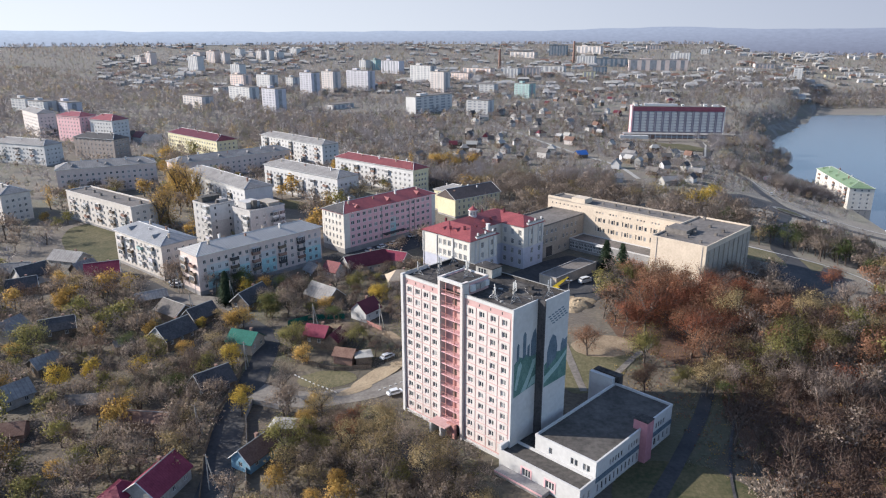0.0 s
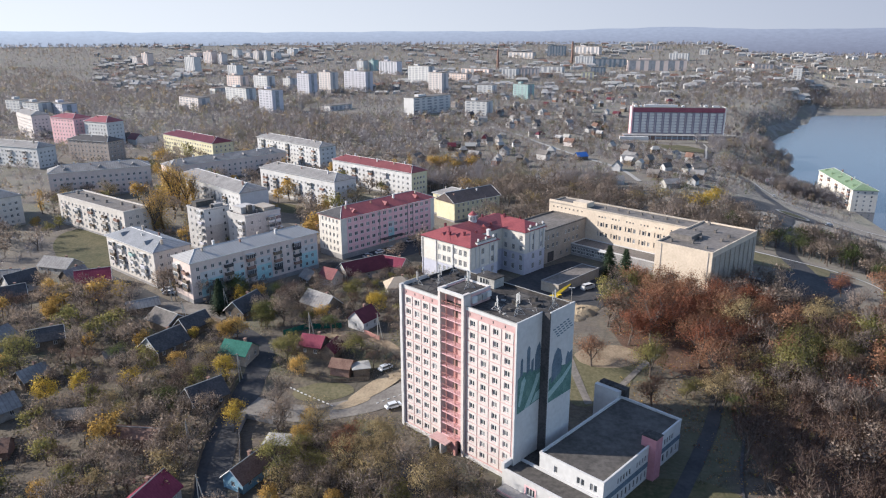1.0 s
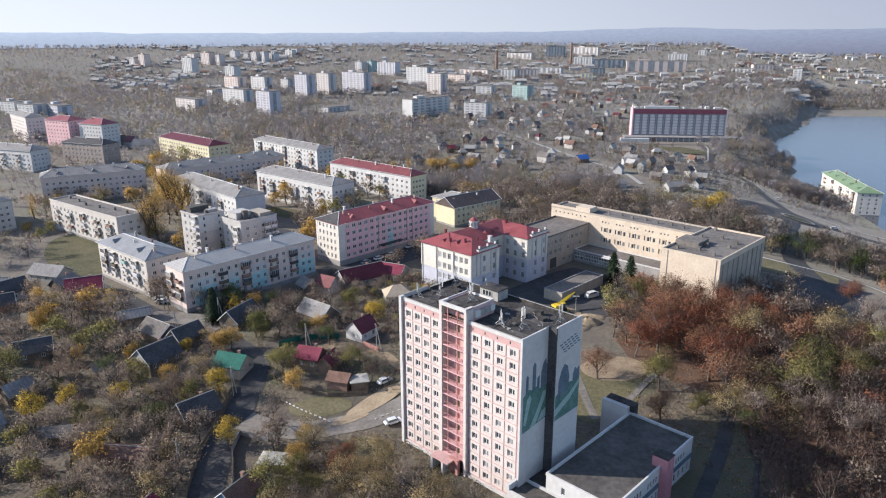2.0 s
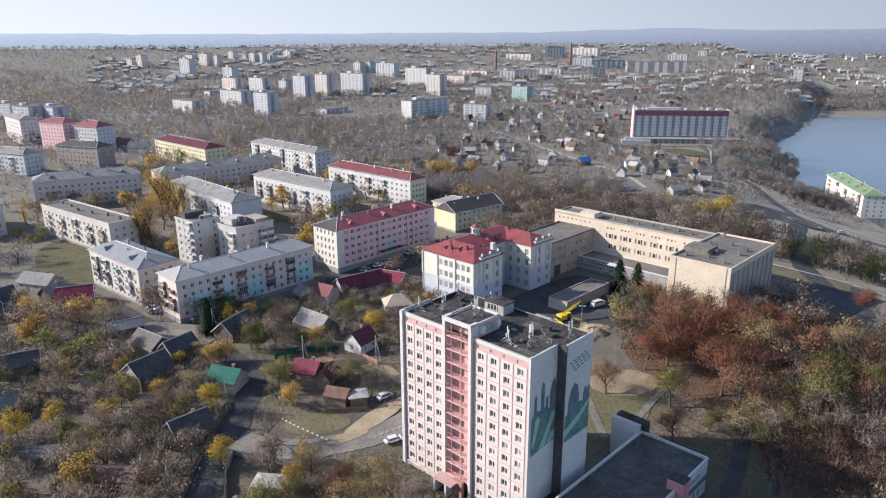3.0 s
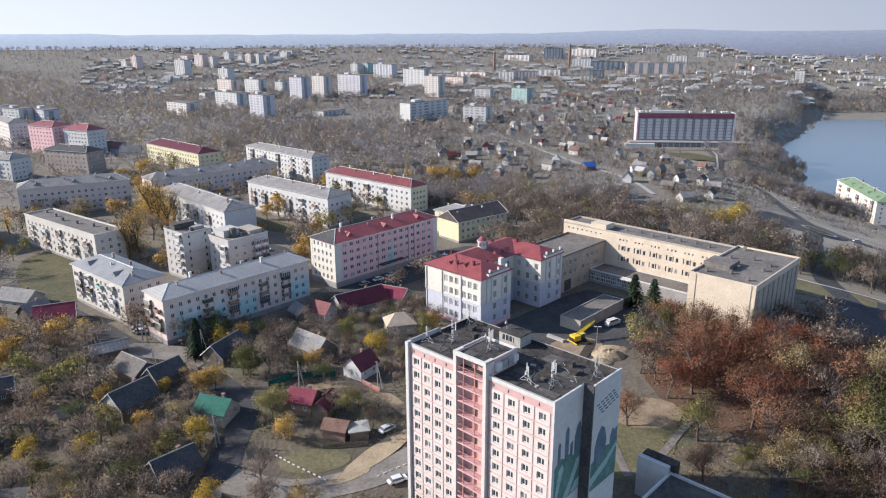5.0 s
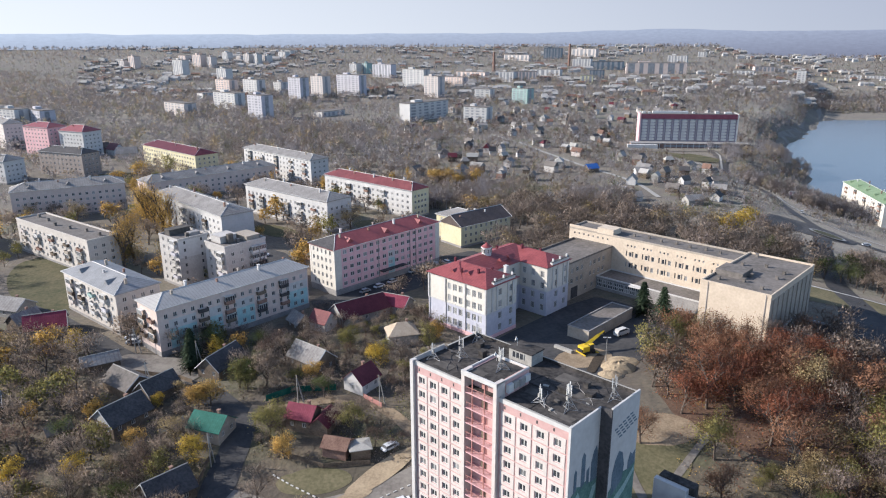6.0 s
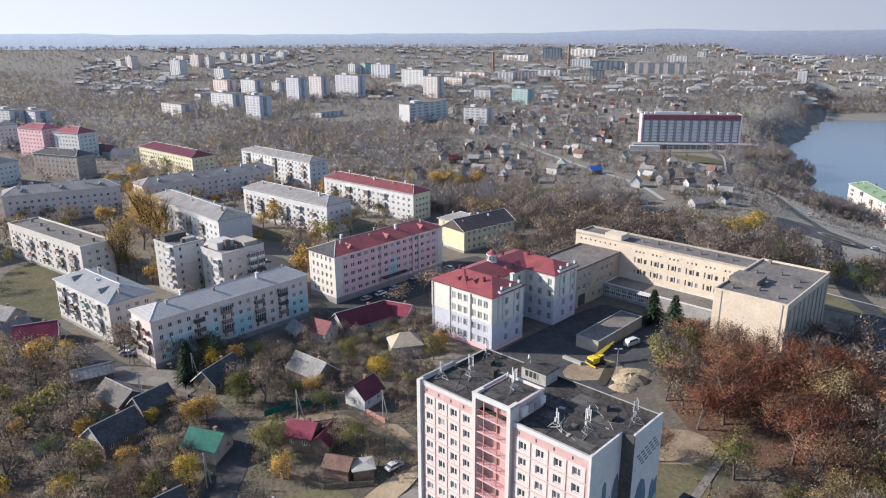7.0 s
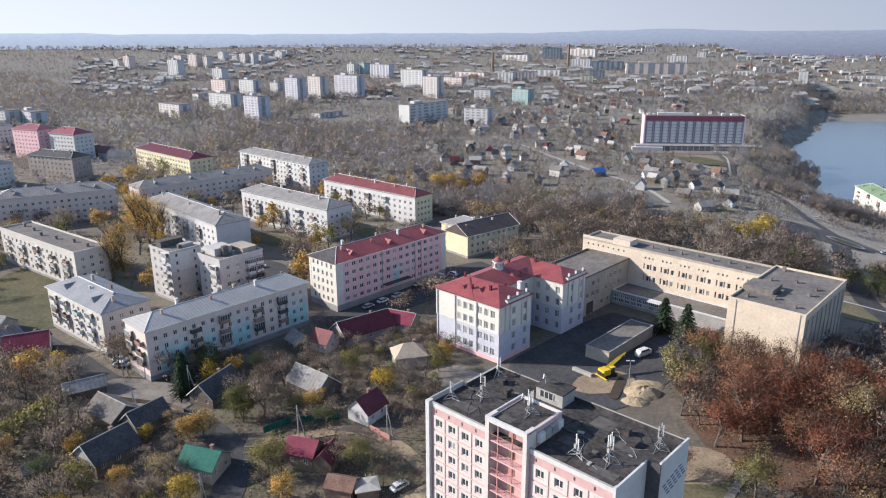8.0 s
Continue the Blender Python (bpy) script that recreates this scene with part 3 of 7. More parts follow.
def backdrop():
    """The rim of woods and hills far behind everything, its haze painted as a glow."""
    verts, faces = [], []
    n = 160
    for i in range(n + 1):
        a = radians(20 + 140 * i / n)
        x, y = 2150 * math.cos(a), 2150 * math.sin(a)
        top = 100 + 4 * noise.noise((a * 5, 0.3, 0)) + 3 * noise.noise((a * 23, 2.1, 0)) + 1.2 * noise.noise((a * 90, 4.1, 0))
        top += 8 * math.exp(-((a - radians(78)) / 0.09) ** 2)
        verts += [(x, y, -20), (x, y, 55), (x, y, top)]
    for i in range(n):
        for k in (0, 1):
            faces.append((3 * i + k, 3 * i + k + 3, 3 * i + k + 4, 3 * i + k + 1))
    me = bpy.data.meshes.new("backdrop")
    me.from_pydata(verts, [], faces)
    m = bpy.data.materials.new("far_haze")
    m.use_nodes = True
    nd, link = m.node_tree.nodes, m.node_tree.links.new
    nd.remove(nd["Principled BSDF"])
    emit, geo, sep, span, ramp, tex, mix = (nd.new("ShaderNode" + k) for k in ("Emission", "NewGeometry", "SeparateXYZ", "MapRange", "ValToRGB", "TexNoise", "Mix"))
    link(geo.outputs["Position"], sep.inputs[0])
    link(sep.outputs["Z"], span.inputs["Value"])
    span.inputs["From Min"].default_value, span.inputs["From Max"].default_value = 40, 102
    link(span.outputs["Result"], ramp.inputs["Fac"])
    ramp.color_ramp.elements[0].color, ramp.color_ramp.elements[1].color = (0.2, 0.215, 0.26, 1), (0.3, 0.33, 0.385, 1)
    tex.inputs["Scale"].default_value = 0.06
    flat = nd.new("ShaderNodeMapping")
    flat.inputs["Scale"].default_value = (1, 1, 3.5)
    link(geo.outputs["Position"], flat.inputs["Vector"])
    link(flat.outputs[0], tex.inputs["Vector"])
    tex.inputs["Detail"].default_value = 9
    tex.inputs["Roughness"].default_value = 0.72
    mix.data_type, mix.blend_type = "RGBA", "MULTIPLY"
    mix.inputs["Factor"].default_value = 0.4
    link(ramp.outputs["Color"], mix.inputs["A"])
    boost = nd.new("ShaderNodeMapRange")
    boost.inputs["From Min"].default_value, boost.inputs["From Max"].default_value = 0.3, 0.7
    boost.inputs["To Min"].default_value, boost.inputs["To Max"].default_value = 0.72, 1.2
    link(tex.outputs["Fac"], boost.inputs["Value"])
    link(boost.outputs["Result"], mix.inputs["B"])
    # haze glow painted brighter on the left, dimmer on the right
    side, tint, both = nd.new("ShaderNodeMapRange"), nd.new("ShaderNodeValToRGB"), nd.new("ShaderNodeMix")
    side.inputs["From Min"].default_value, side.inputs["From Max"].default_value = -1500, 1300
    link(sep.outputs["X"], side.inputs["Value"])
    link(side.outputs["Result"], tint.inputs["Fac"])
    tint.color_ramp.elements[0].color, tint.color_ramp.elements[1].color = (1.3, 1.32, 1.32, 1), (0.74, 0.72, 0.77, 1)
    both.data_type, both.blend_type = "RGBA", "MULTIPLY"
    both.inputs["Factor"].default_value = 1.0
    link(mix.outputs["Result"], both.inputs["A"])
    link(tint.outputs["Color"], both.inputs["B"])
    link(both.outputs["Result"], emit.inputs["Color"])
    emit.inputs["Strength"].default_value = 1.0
    link(emit.outputs[0], nd["Material Output"].inputs["Surface"])
    me.materials.append(m)
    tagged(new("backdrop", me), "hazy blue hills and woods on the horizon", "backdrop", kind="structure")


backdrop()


def hazy_sky():
    """The pale hazy sky low over the horizon."""
    n = 60
    verts, faces = [], []
    for i in range(n + 1):
        a = radians(15 + 150 * i / n)
        for z in (-60, 110, 220, 330, 460):
            verts.append((4850 * math.cos(a), 4850 * math.sin(a), z))
    for i in range(n):
        for k in range(4):
            faces.append((5 * i + k, 5 * i + k + 5, 5 * i + k + 6, 5 * i + k + 1))
    me = bpy.data.meshes.new("backdrop_sky")
    me.from_pydata(verts, [], faces)
    m = bpy.data.materials.new("hazy_sky")
    m.use_nodes = True
    nd, link = m.node_tree.nodes, m.node_tree.links.new
    nd.remove(nd["Principled BSDF"])
    emit, geo, sep, up, side, ramp, warm, mix = (nd.new("ShaderNode" + k) for k in ("Emission", "NewGeometry", "SeparateXYZ", "MapRange", "MapRange", "ValToRGB", "ValToRGB", "Mix"))
    link(geo.outputs["Position"], sep.inputs[0])
    link(sep.outputs["Z"], up.inputs["Value"])
    link(sep.outputs["X"], side.inputs["Value"])
    up.inputs["From Min"].default_value, up.inputs["From Max"].default_value = 80, 380
    side.inputs["From Min"].default_value, side.inputs["From Max"].default_value = -3600, 2400
    link(up.outputs["Result"], ramp.inputs["Fac"])
    link(side.outputs["Result"], warm.inputs["Fac"])
    ramp.color_ramp.elements[0].color, ramp.color_ramp.elements[1].color = (0.53, 0.556, 0.585, 1), (0.495, 0.523, 0.565, 1)
    warm.color_ramp.elements[0].color, warm.color_ramp.elements[1].color = (1.2, 1.16, 1.08, 1), (0.6, 0.6, 0.64, 1)
    mix.data_type, mix.blend_type = "RGBA", "MULTIPLY"
    mix.inputs["Factor"].default_value = 1.0
    link(ramp.outputs["Color"], mix.inputs["A"])
    link(warm.outputs["Color"], mix.inputs["B"])
    link(mix.outputs["Result"], emit.inputs["Color"])
    emit.inputs["Strength"].default_value = 0.98
    link(emit.outputs[0], nd["Material Output"].inputs["Surface"])
    me.materials.append(m)
    tagged(new("backdrop_sky", me), "pale hazy sky low over the horizon", "sky", kind="structure")


hazy_sky()


def strip(name, line, width, material, label, category="road", lift=0.1, kind="structure", clear=True):
    """A band that follows a line over the ground."""
    pts = [Vector(p) for p in line]
    dense = []
    for a, b in zip(pts, pts[1:]):
        n = max(1, int((b - a).length / 3))
        dense += [a.lerp(b, k / n) for k in range(n)]
    dense.append(pts[-1])
    for _ in range(4):
        dense = [dense[0]] + [(dense[i - 1] + dense[i] * 2 + dense[i + 1]) / 4 for i in range(1, len(dense) - 1)] + [dense[-1]]
    bm = bmesh.new()
    rows = []
    for i, p in enumerate(dense):
        d = (dense[min(i + 1, len(dense) - 1)] - dense[max(i - 1, 0)]).normalized()
        s = Vector((d.y, -d.x))
        row = []
        for k in (-1, -0.5, 0, 0.5, 1):
            q = p + s * (k * width / 2 * (1 + 0.16 * noise.noise((p.x * 0.15, p.y * 0.15, k))))
            row.append(bm.verts.new((q.x, q.y, ground_z(q.x, q.y) + lift)))
        rows.append(row)
        if clear:
            KEPT_CLEAR.append((p.x, p.y, width / 2))
    for a, b in zip(rows, rows[1:]):
        for k in range(4):
            bm.faces.new((a[k], a[k + 1], b[k + 1], b[k]))
    return tagged(part(name, bm, material), label, category, kind=kind)


def patch(name, x, y, rx, ry, turn, material, label, category, lift=0.06, seed=0, square=2.0, kind="structure"):
    """A patch of ground cover with an uneven rim."""
    bm = bmesh.new()
    rings = []
    for r in (0.0, 0.35, 0.7, 1.0):
        ring = []
        for k in range(36):
            a = math.tau * k / 36
            cs, sn = math.cos(a), math.sin(a)
            wob = r * (1 + 0.09 * noise.noise((cs * 2 + seed, sn * 2, seed)))
            u = wob * rx * math.copysign(abs(cs) ** (2 / square), cs)
            v = wob * ry * math.copysign(abs(sn) ** (2 / square), sn)
            c, s = math.cos(radians(turn)), math.sin(radians(turn))
            px, py = x + u * c - v * s, y + u * s + v * c
            ring.append(bm.verts.new((px, py, ground_z(px, py) + lift)))
        rings.append(ring)
    for a, b in zip(rings, rings[1:]):
        for k in range(36):
            bm.faces.new((a[k], a[(k + 1) % 36], b[(k + 1) % 36], b[k]))
    bmesh.ops.remove_doubles(bm, verts=bm.verts, dist=0.001)
    bmesh.ops.recalc_face_normals(bm, faces=bm.faces)
    return tagged(part(name, bm, material), label, category, kind=kind)


def keep_clear(x, y, rx, ry, turn=0.0):
    n = max(1, int(max(rx, ry) / min(rx, ry) * 1.5))
    for k in range(n):
        d = (2 * (k + 0.5) / n - 1) * (max(rx, ry) - min(rx, ry) * 0.5)
        a = radians(turn if rx > ry else turn + 90)
        KEPT_CLEAR.append((x + d * math.cos(a), y + d * math.sin(a), min(rx, ry)))


strip("road", [(-48, -75), (-50, -40), (-56, -22), (-59.5, -8), (-60.5, 6), (-61.5, 19), (-63, 30), (-76, 40), (-91, 46), (-110, 58), (-134, 75), (-172, 96)], 7.0, "asphalt", "worn dark asphalt village road")
strip("road", [(-58, 4), (-48, 1), (-40, 1), (-34, 4), (-25, 8.5), (-19, 15), (-8, 22), (2, 34), (7, 50)], 7.5, "paving", "pale worn drive round the tower", lift=0.13)
strip("lane", [(-63, 34), (-54, 34), (-48, 39), (-36, 41.5), (-27, 34), (-22, 29), (-16, 20)], 3.2, "sand", "narrow sandy lane between gardens", "lane", lift=0.14)
patch("sand_bank", -27.0, 15.5, 10.5, 2.6, 52, "pale_sand", "bare sandy bank beside the drive", "bank", 0.22, 31)
patch("sand_bank", -32.5, 7.0, 5, 1.5, 35, "pale_sand", "bare sandy bank beside the drive", "bank", 0.2, 33)
patch("yard", -96, 52, 15, 6.5, -10, "paving", "concrete yard at the corner of the flats", "yard", 0.16, 1, 3)
patch("yard", -38, 130, 42, 10, 52, "asphalt", "asphalt car park beside the pink flats", "car park", 0.1, 2, 5)
patch("yard", 24, 84, 30, 19, 52, "asphalt", "asphalt school yard with worn edges", "yard", 0.12, 3, 5)
patch("dug_ground", 20, 68, 9, 5.5, 30, "sand", "dug and trampled sandy ground", "building site", 0.2, 23)
patch("yard", -14, 64, 13, 6, -38, "paving", "paved apron before the school", "yard", 0.11, 4, 4)
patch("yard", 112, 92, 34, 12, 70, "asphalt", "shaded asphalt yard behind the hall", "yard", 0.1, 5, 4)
patch("lawn", 112, 124, 16, 9, -28, "dry_lawn", "sunlit strip of lawn", "lawn", 0.14, 6, 4)
patch("lawn", 30, 24, 14, 9, 60, "dry_lawn", "park lawn by the tower", "lawn", 0.08, 7)
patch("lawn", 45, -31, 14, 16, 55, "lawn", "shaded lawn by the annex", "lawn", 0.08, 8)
patch("lawn", -168, 118, 16, 36, 40, "lawn", "green playing field by the flats", "lawn", 0.08, 9)
patch("lawn", -27, -6, 8, 6, 30, "dry_lawn", "grassy verge before the tower", "lawn", 0.1, 10)
patch("bank", -41, 11.5, 8, 4.0, 10, "dry_lawn", "grassy bank above the drive", "bank", 0.08, 11)
patch("clearing", 60, 49, 23, 24, 20, "litter", "ground under the park trees strewn with leaves", "litter", 0.06, 61)
patch("clearing", 88, -18, 24, 52, 14, "litter", "leaf-strewn ground of the dark wood", "litter", 0.06, 62)
patch("clearing", 34, 34, 9, 6, 10, "sand", "trodden bare earth under the trees", "clearing", 0.1, 12)
# dark asphalt laid here to give the ground its shaded tone
patch("yard", -16, -22, 14, 6, -38, "asphalt", "ground before the tower door coloured dark for shade", "yard", 0.09, 13, 3)
strip("embankment", [(266, 500), (268, 540), (281, 600), (297, 690), (352, 780), (412, 900), (470, 1010)], 12, "paving", "pale embankment path along the lake", "path", 0.5)
strip("path", [(23, 34), (24.5, 24), (26, 17), (27, 12)], 2.0, "paving", "park footpath of pale slabs", "path", 0.15)
strip("kerb", [(104, 138), (112, 132.5), (122, 127.5), (130, 123), (136, 117), (139, 109), (138, 100)], 0.8, "frame", "pale curved kerb of the car park", "kerb", 0.3)
strip("path", [(30, 12), (36, 20), (42, 29), (48, 36)], 1.6, "paving", "park footpath of pale slabs", "path", 0.16)
strip("path", [(35, -36), (41.4, -22.8), (48.4, -9.2), (54.5, 3.8), (59.3, 15.9), (62, 28), (64, 44)], 3.2, "asphalt", "narrow park path under the trees", "path", 0.12)
strip("kerb", [(52, -40), (53.8, -26.7), (55, -18), (57.2, -10.7), (60, -3), (62.1, 3.3)], 0.6, "darkslate", "dark low kerb along the edge of the wood", "kerb", 0.3, clear=False)
strip("road", [(262, 232), (230, 240), (200, 246), (180, 250), (162, 262), (160, 285), (160, 307), (164, 350), (163, 388), (157, 420), (166, 455), (172, 500), (172, 515)], 6.5, "old_asphalt", "curving road down to the lake", "road", 0.2)
strip("road", [(159, 250), (140, 205), (128, 170), (118, 140), (116, 110)], 8, "asphalt", "side street behind the college", "road", 0.16)
patch("road", 150, 250, 26, 17, 10, "old_asphalt", "wide worn asphalt by the roundabout", "road", 0.22, 14)
patch("road", 134, 243, 22, 10, 50, "asphalt", "dark asphalt apron by the gardens", "road", 0.26, 17)
patch("island", 160, 246, 9.0, 7.0, 0, "concrete", "whitewashed kerb ring of the roundabout", "island", 0.75, 18)
patch("lawn", 160, 246, 7.4, 5.4, 0, "lawn", "grassed roundabout island", "island", 0.85, 15)
strip("kerb", [(168, 340), (166.5, 322), (169, 300), (173, 285), (184, 271), (204, 262), (236, 254)], 0.8, "white", "whitewashed kerb along the road", "kerb", 0.45)
strip("path", [(131, 430), (143, 427), (155, 422), (163, 390)], 1.5, "concrete", "whitewashed path below the hotel lawn", "path", 0.35)
strip("path", [(157, 424), (163, 450), (171, 480), (173, 500)], 1.5, "concrete", "pale path up to the hotel", "path", 0.4)
strip("path", [(105, 505), (140, 506), (190, 505), (206, 500)], 3.0, "paving", "pale forecourt of the hotel", "path", 0.4)
strip("road", [(20, 650), (30, 570), (40, 540), (58, 526)], 5, "paving", "pale garden lane", "lane", 0.3)
strip("road", [(-20, 526), (8, 475), (24, 430), (52, 364), (69, 332), (77, 308), (81, 276)], 2.8, "concrete", "whitish concrete garden lane", "lane", 0.35)
for k in range(24):
    KEPT_CLEAR.append((float(np.interp(k / 23, (0, 0.4, 0.7, 0.85, 1), (24, 52, 69, 77, 81))), float(np.interp(k / 23, (0, 0.4, 0.7, 0.85, 1), (430, 364, 332, 308, 276))) - 7, 7.5))
patch("lawn", 148, 462, 14, 26, 14, "lawn", "lawn before the hotel", "lawn", 0.3, 16, 4)
patch("lawn", -108, 190, 16, 7, -35, "lawn", "green lawn between the flats", "lawn", 0.1, 41)
patch("lawn", -64, 204, 12, 9, -35, "lawn", "green lawn between the flats", "lawn", 0.1, 42)
patch("lawn", 114, 303, 9, 6, 20, "lawn", "garden plot of green turf", "lawn", 0.2, 43)
patch("yard", -102, 152, 16, 9, -35, "asphalt", "asphalt parking between the flats", "car park", 0.12, 44)
patch("lawn", -245, 318, 34, 9, 20, "lawn", "green field before the yellow offices", "lawn", 0.1, 45)
for spot in ((24, 84, 32, 20, 52), (-38, 130, 44, 11, 52), (-96, 52, 15, 6.5, -10), (-14, 64, 13, 6, -38), (112, 92, 34, 11, 70), (112, 125, 17, 9, -28), (28, 24, 10, 8, 60), (45, -31, 12, 15, 55), (-168, 118, 9, 24, 40), (163, 241, 16, 12, 0), (-41, 11, 9, 4, 10), (-16, -19, 13, 4, -38), (150, 470, 24, 30, 0), (157, 508, 62, 12, 0), (160, 525, 60, 14, 0), (180, 256, 50, 22, 0), (212, 276, 26, 9, 20), (130, 185, 10, 30, -20), (145, 232, 30, 22, 0), (163, 315, 7, 64, 0), (140, 432, 26, 16, 0), (98, 194, 9, 9, 0), (66, 77, 13, 4, -38), (118, 74, 14, 9, 60), (34, 40, 8, 8, 0), (-107, 186, 15, 9, -35), (-64, 203, 12, 9, -35), (-102, 150, 16, 9, -35), (-30, 158, 12, 10, 45), (-12, 172, 22, 7, 45)):
    keep_clear(*spot)

G0 = -38.0   # the turn shared by the tower, the school and the college

# ---- the pink tower ----
tower = thing("tower_block", pose(-17.9, 0.0, 0.0, 0, 0, G0), "twelve-storey pink and cream panel tower with painted end wall", "tower block")
FOOT.append((-17.9, 0, G0, 56, 18))
TOP = 35.0
FLOOR0, FSTEP = 1.75, 2.72


def ring(bm, x0, x1, z0, z1, hx0, hx1, hz0, hz1, y, thick):
    """A flat frame with one opening, standing proud of a wall; y is its front."""
    wall(bm, (x0, y), (x1, y), z0, z1, [(hx0 - x0, hx1 - x0, hz0, hz1)], thick)
    for a, b in (((x0, z0), (x1, z0)), ((x1, z0), (x1, z1)), ((x1, z1), (x0, z1)), ((x0, z1), (x0, z0))):
        bm.faces.new([bm.verts.new(c) for c in ((a[0], y, a[1]), (a[0], y + thick, a[1]), (b[0], y + thick, b[1]), (b[0], y, b[1]))])
    bmesh.ops.remove_doubles(bm, verts=bm.verts, dist=0.001)


def tower_wall(x0, x1, y, cols=4):
    length = x1 - x0
    holes = grid_holes(length, 12, FLOOR0, FSTEP, cols, 1.3, 1.3, 0.35)
    bm = bmesh.new()
    wall(bm, (x0, y), (x1, y), 0.0, TOP, holes, 0.3)
    part("wall", bm, "pink", tower)
    set_windows(tower, (x0, y), (x1, y), holes, 2, 0.1)
    pw, ph = (length - 0.7) / cols - 0.3, FSTEP - 0.28
    bm = bmesh.new()
    ring(bm, -pw / 2, pw / 2, -ph / 2, ph / 2, -0.72, 0.72, -0.7, 0.7, 0, 0.1)
    first = part("facing_panel", bm, "cream", tower, place=Matrix.Translation(((holes[0][0] + holes[0][1]) / 2 + x0, y - 0.09, (holes[0][2] + holes[0][3]) / 2)))
    for s0, s1, a, b in holes[1:]:
        part("facing_panel", first.data, None, tower, place=Matrix.Translation(((s0 + s1) / 2 + x0, y - 0.09, (a + b) / 2)))
    for k in range(cols):
        x = x0 + 0.35 + (length - 0.7) * (k + 0.25) / cols
        part("drain_slot", boxes((x - 0.12, x + 0.12, y - 0.04, y + 0.02, TOP - 1.0, TOP - 0.45)), "darkslate", tower)


tower_wall(0.75, 12.4, 0.0)
tower_wall(19.9, 33.1, 0.0)
part("pier", boxes((0, 0.75, -0.6, 0.5, 0, TOP + 0.9)), "white", tower)
part("pier", boxes((33.1, 33.5, -0.2, 0.5, 0, TOP + 0.9)), "white", tower)
part("foot_course", boxes((0.75, 12.4, -0.35, -0.02, -1, 0.75)), "white", tower)
part("foot_course", boxes((19.9, 33.1, -0.35, -0.02, -1, 0.75)), "white", tower)
part("end_wall", boxes((33.2, 33.5, 0.5, 8.2, -1, TOP + 0.9)), "white", tower, "white end wall with a faded mural")
part("end_wall", boxes((35.1, 35.4, 8.3, 16.8, -1, TOP + 1.2)), "white", tower, "white end wall with a faded mural")
# the dark of the gap between the end walls is this wall's colour
part("return_wall", boxes((33.5, 35.4, 8.0, 8.3, -1, TOP + 1.0)), "darkslate", tower)
bm = bmesh.new()
wall(bm, (35.1, 16.8), (0.85, 16.8), 0, TOP + 0.6)
wall(bm, (0.85, 16.8), (0.85, 8.2), 0, TOP + 0.6)
wall(bm, (0.85, 8.2), (0.0, 8.2), 0, TOP + 0.6)
wall(bm, (0.0, 8.2), (0.0, 0.4), 0, TOP + 0.6)
part("back_wall", bm, "cream", tower)
part("roof", boxes((0.3, 33.3, 0.2, 8.2, TOP - 0.2, TOP + 0.1)), "bitumen", tower)
part("roof", boxes((0.9, 35.2, 8.2, 16.7, TOP - 0.2, TOP + 0.13)), "bitumen", tower)
for span in ((0.75, 12.4, -0.12, 0.16, TOP - 0.05, TOP + 0.7), (19.9, 33.1, -0.12, 0.16, TOP - 0.05, TOP + 0.7), (0, 0.22, 0.5, 8.2, TOP, TOP + 0.9), (0.85, 1.15, 8.2, 16.5, TOP, TOP + 0.9), (0.85, 35.1, 16.6, 16.8, TOP, TOP + 0.7)):
    part("parapet", boxes(span), "bitumen" if span[0] == 0.85 else "white", tower)
    part("coping", boxes((span[0] - 0.03, span[1] + 0.03, span[2] - 0.03, span[3] + 0.03, span[5], span[5] + 0.06)), "concrete", tower)
# stairwell with open landings
for x in (12.4, 19.2):
    part("stair_pier", boxes((x, x + 0.7, -0.75, 1.4, -1, 38.2)), "cream", tower)
    part("stair_side", boxes((x + 0.02, x + 0.68, 1.4, 7.8, TOP - 0.5, 37.9)), "pink", tower)
part("stair_back_wall", boxes((13.1, 19.2, 1.15, 1.4, -1, 37.6)), "pink", tower)
part("stair_back_wall", boxes((13.1, 19.2, 7.5, 7.8, TOP - 0.5, 37.9)), "cream", tower)
part("stairwell_roof", boxes((12.9, 19.4, -0.5, 7.6, 37.5, 37.75)), "bitumen", tower)
for span in ((12.4, 19.9, -0.8, -0.5, 37.4, 38.25), (12.4, 12.62, -0.5, 7.8, 37.9, 38.15), (19.68, 19.9, -0.5, 7.8, 37.9, 38.15), (12.62, 19.68, 7.6, 7.8, 37.9, 38.15)):
    part("coping", boxes(span), "white", tower)
for j in range(12):
    z = 3.4 + j * 2.82
    part("landing", boxes((13.1, 19.2, -0.6, 1.15, z - 0.14, z)), "rose", tower)
    bm = bmesh.new()
    for x in np.arange(13.2, 19.2, 0.29):
        box(bm, x, x + 0.03, -0.55, -0.52, z, z + 1.0)
    box(bm, 13.1, 19.2, -0.57, -0.5, z + 0.98, z + 1.05)
    part("railing", bm, "redsteel", tower, "rusty red steel railing")
    for x in (14.4, 17.0):
        part("stair_post", boxes((x, x + 0.16, -0.4, -0.24, z, z + 2.68)), "redsteel", tower)
    part("stair_door", boxes((15.3, 16.5, 1.08, 1.15, z, z + 2.0)), "redsteel" if j % 2 else "wood", tower)
part("entrance_canopy", boxes((12.0, 17.2, -3.4, -0.6, 2.9, 3.25)), "pink", tower)
part("entrance_pier", boxes((12.0, 12.6, -3.3, -0.8, -1, 2.9)), "white", tower)
part("entrance_pier", boxes((15.2, 15.7, -3.3, -0.8, -1, 2.9)), "white", tower)
part("entrance_wall", boxes((15.9, 18.4, -1.6, -0.8, -1, 3.6)), "redsteel", tower)
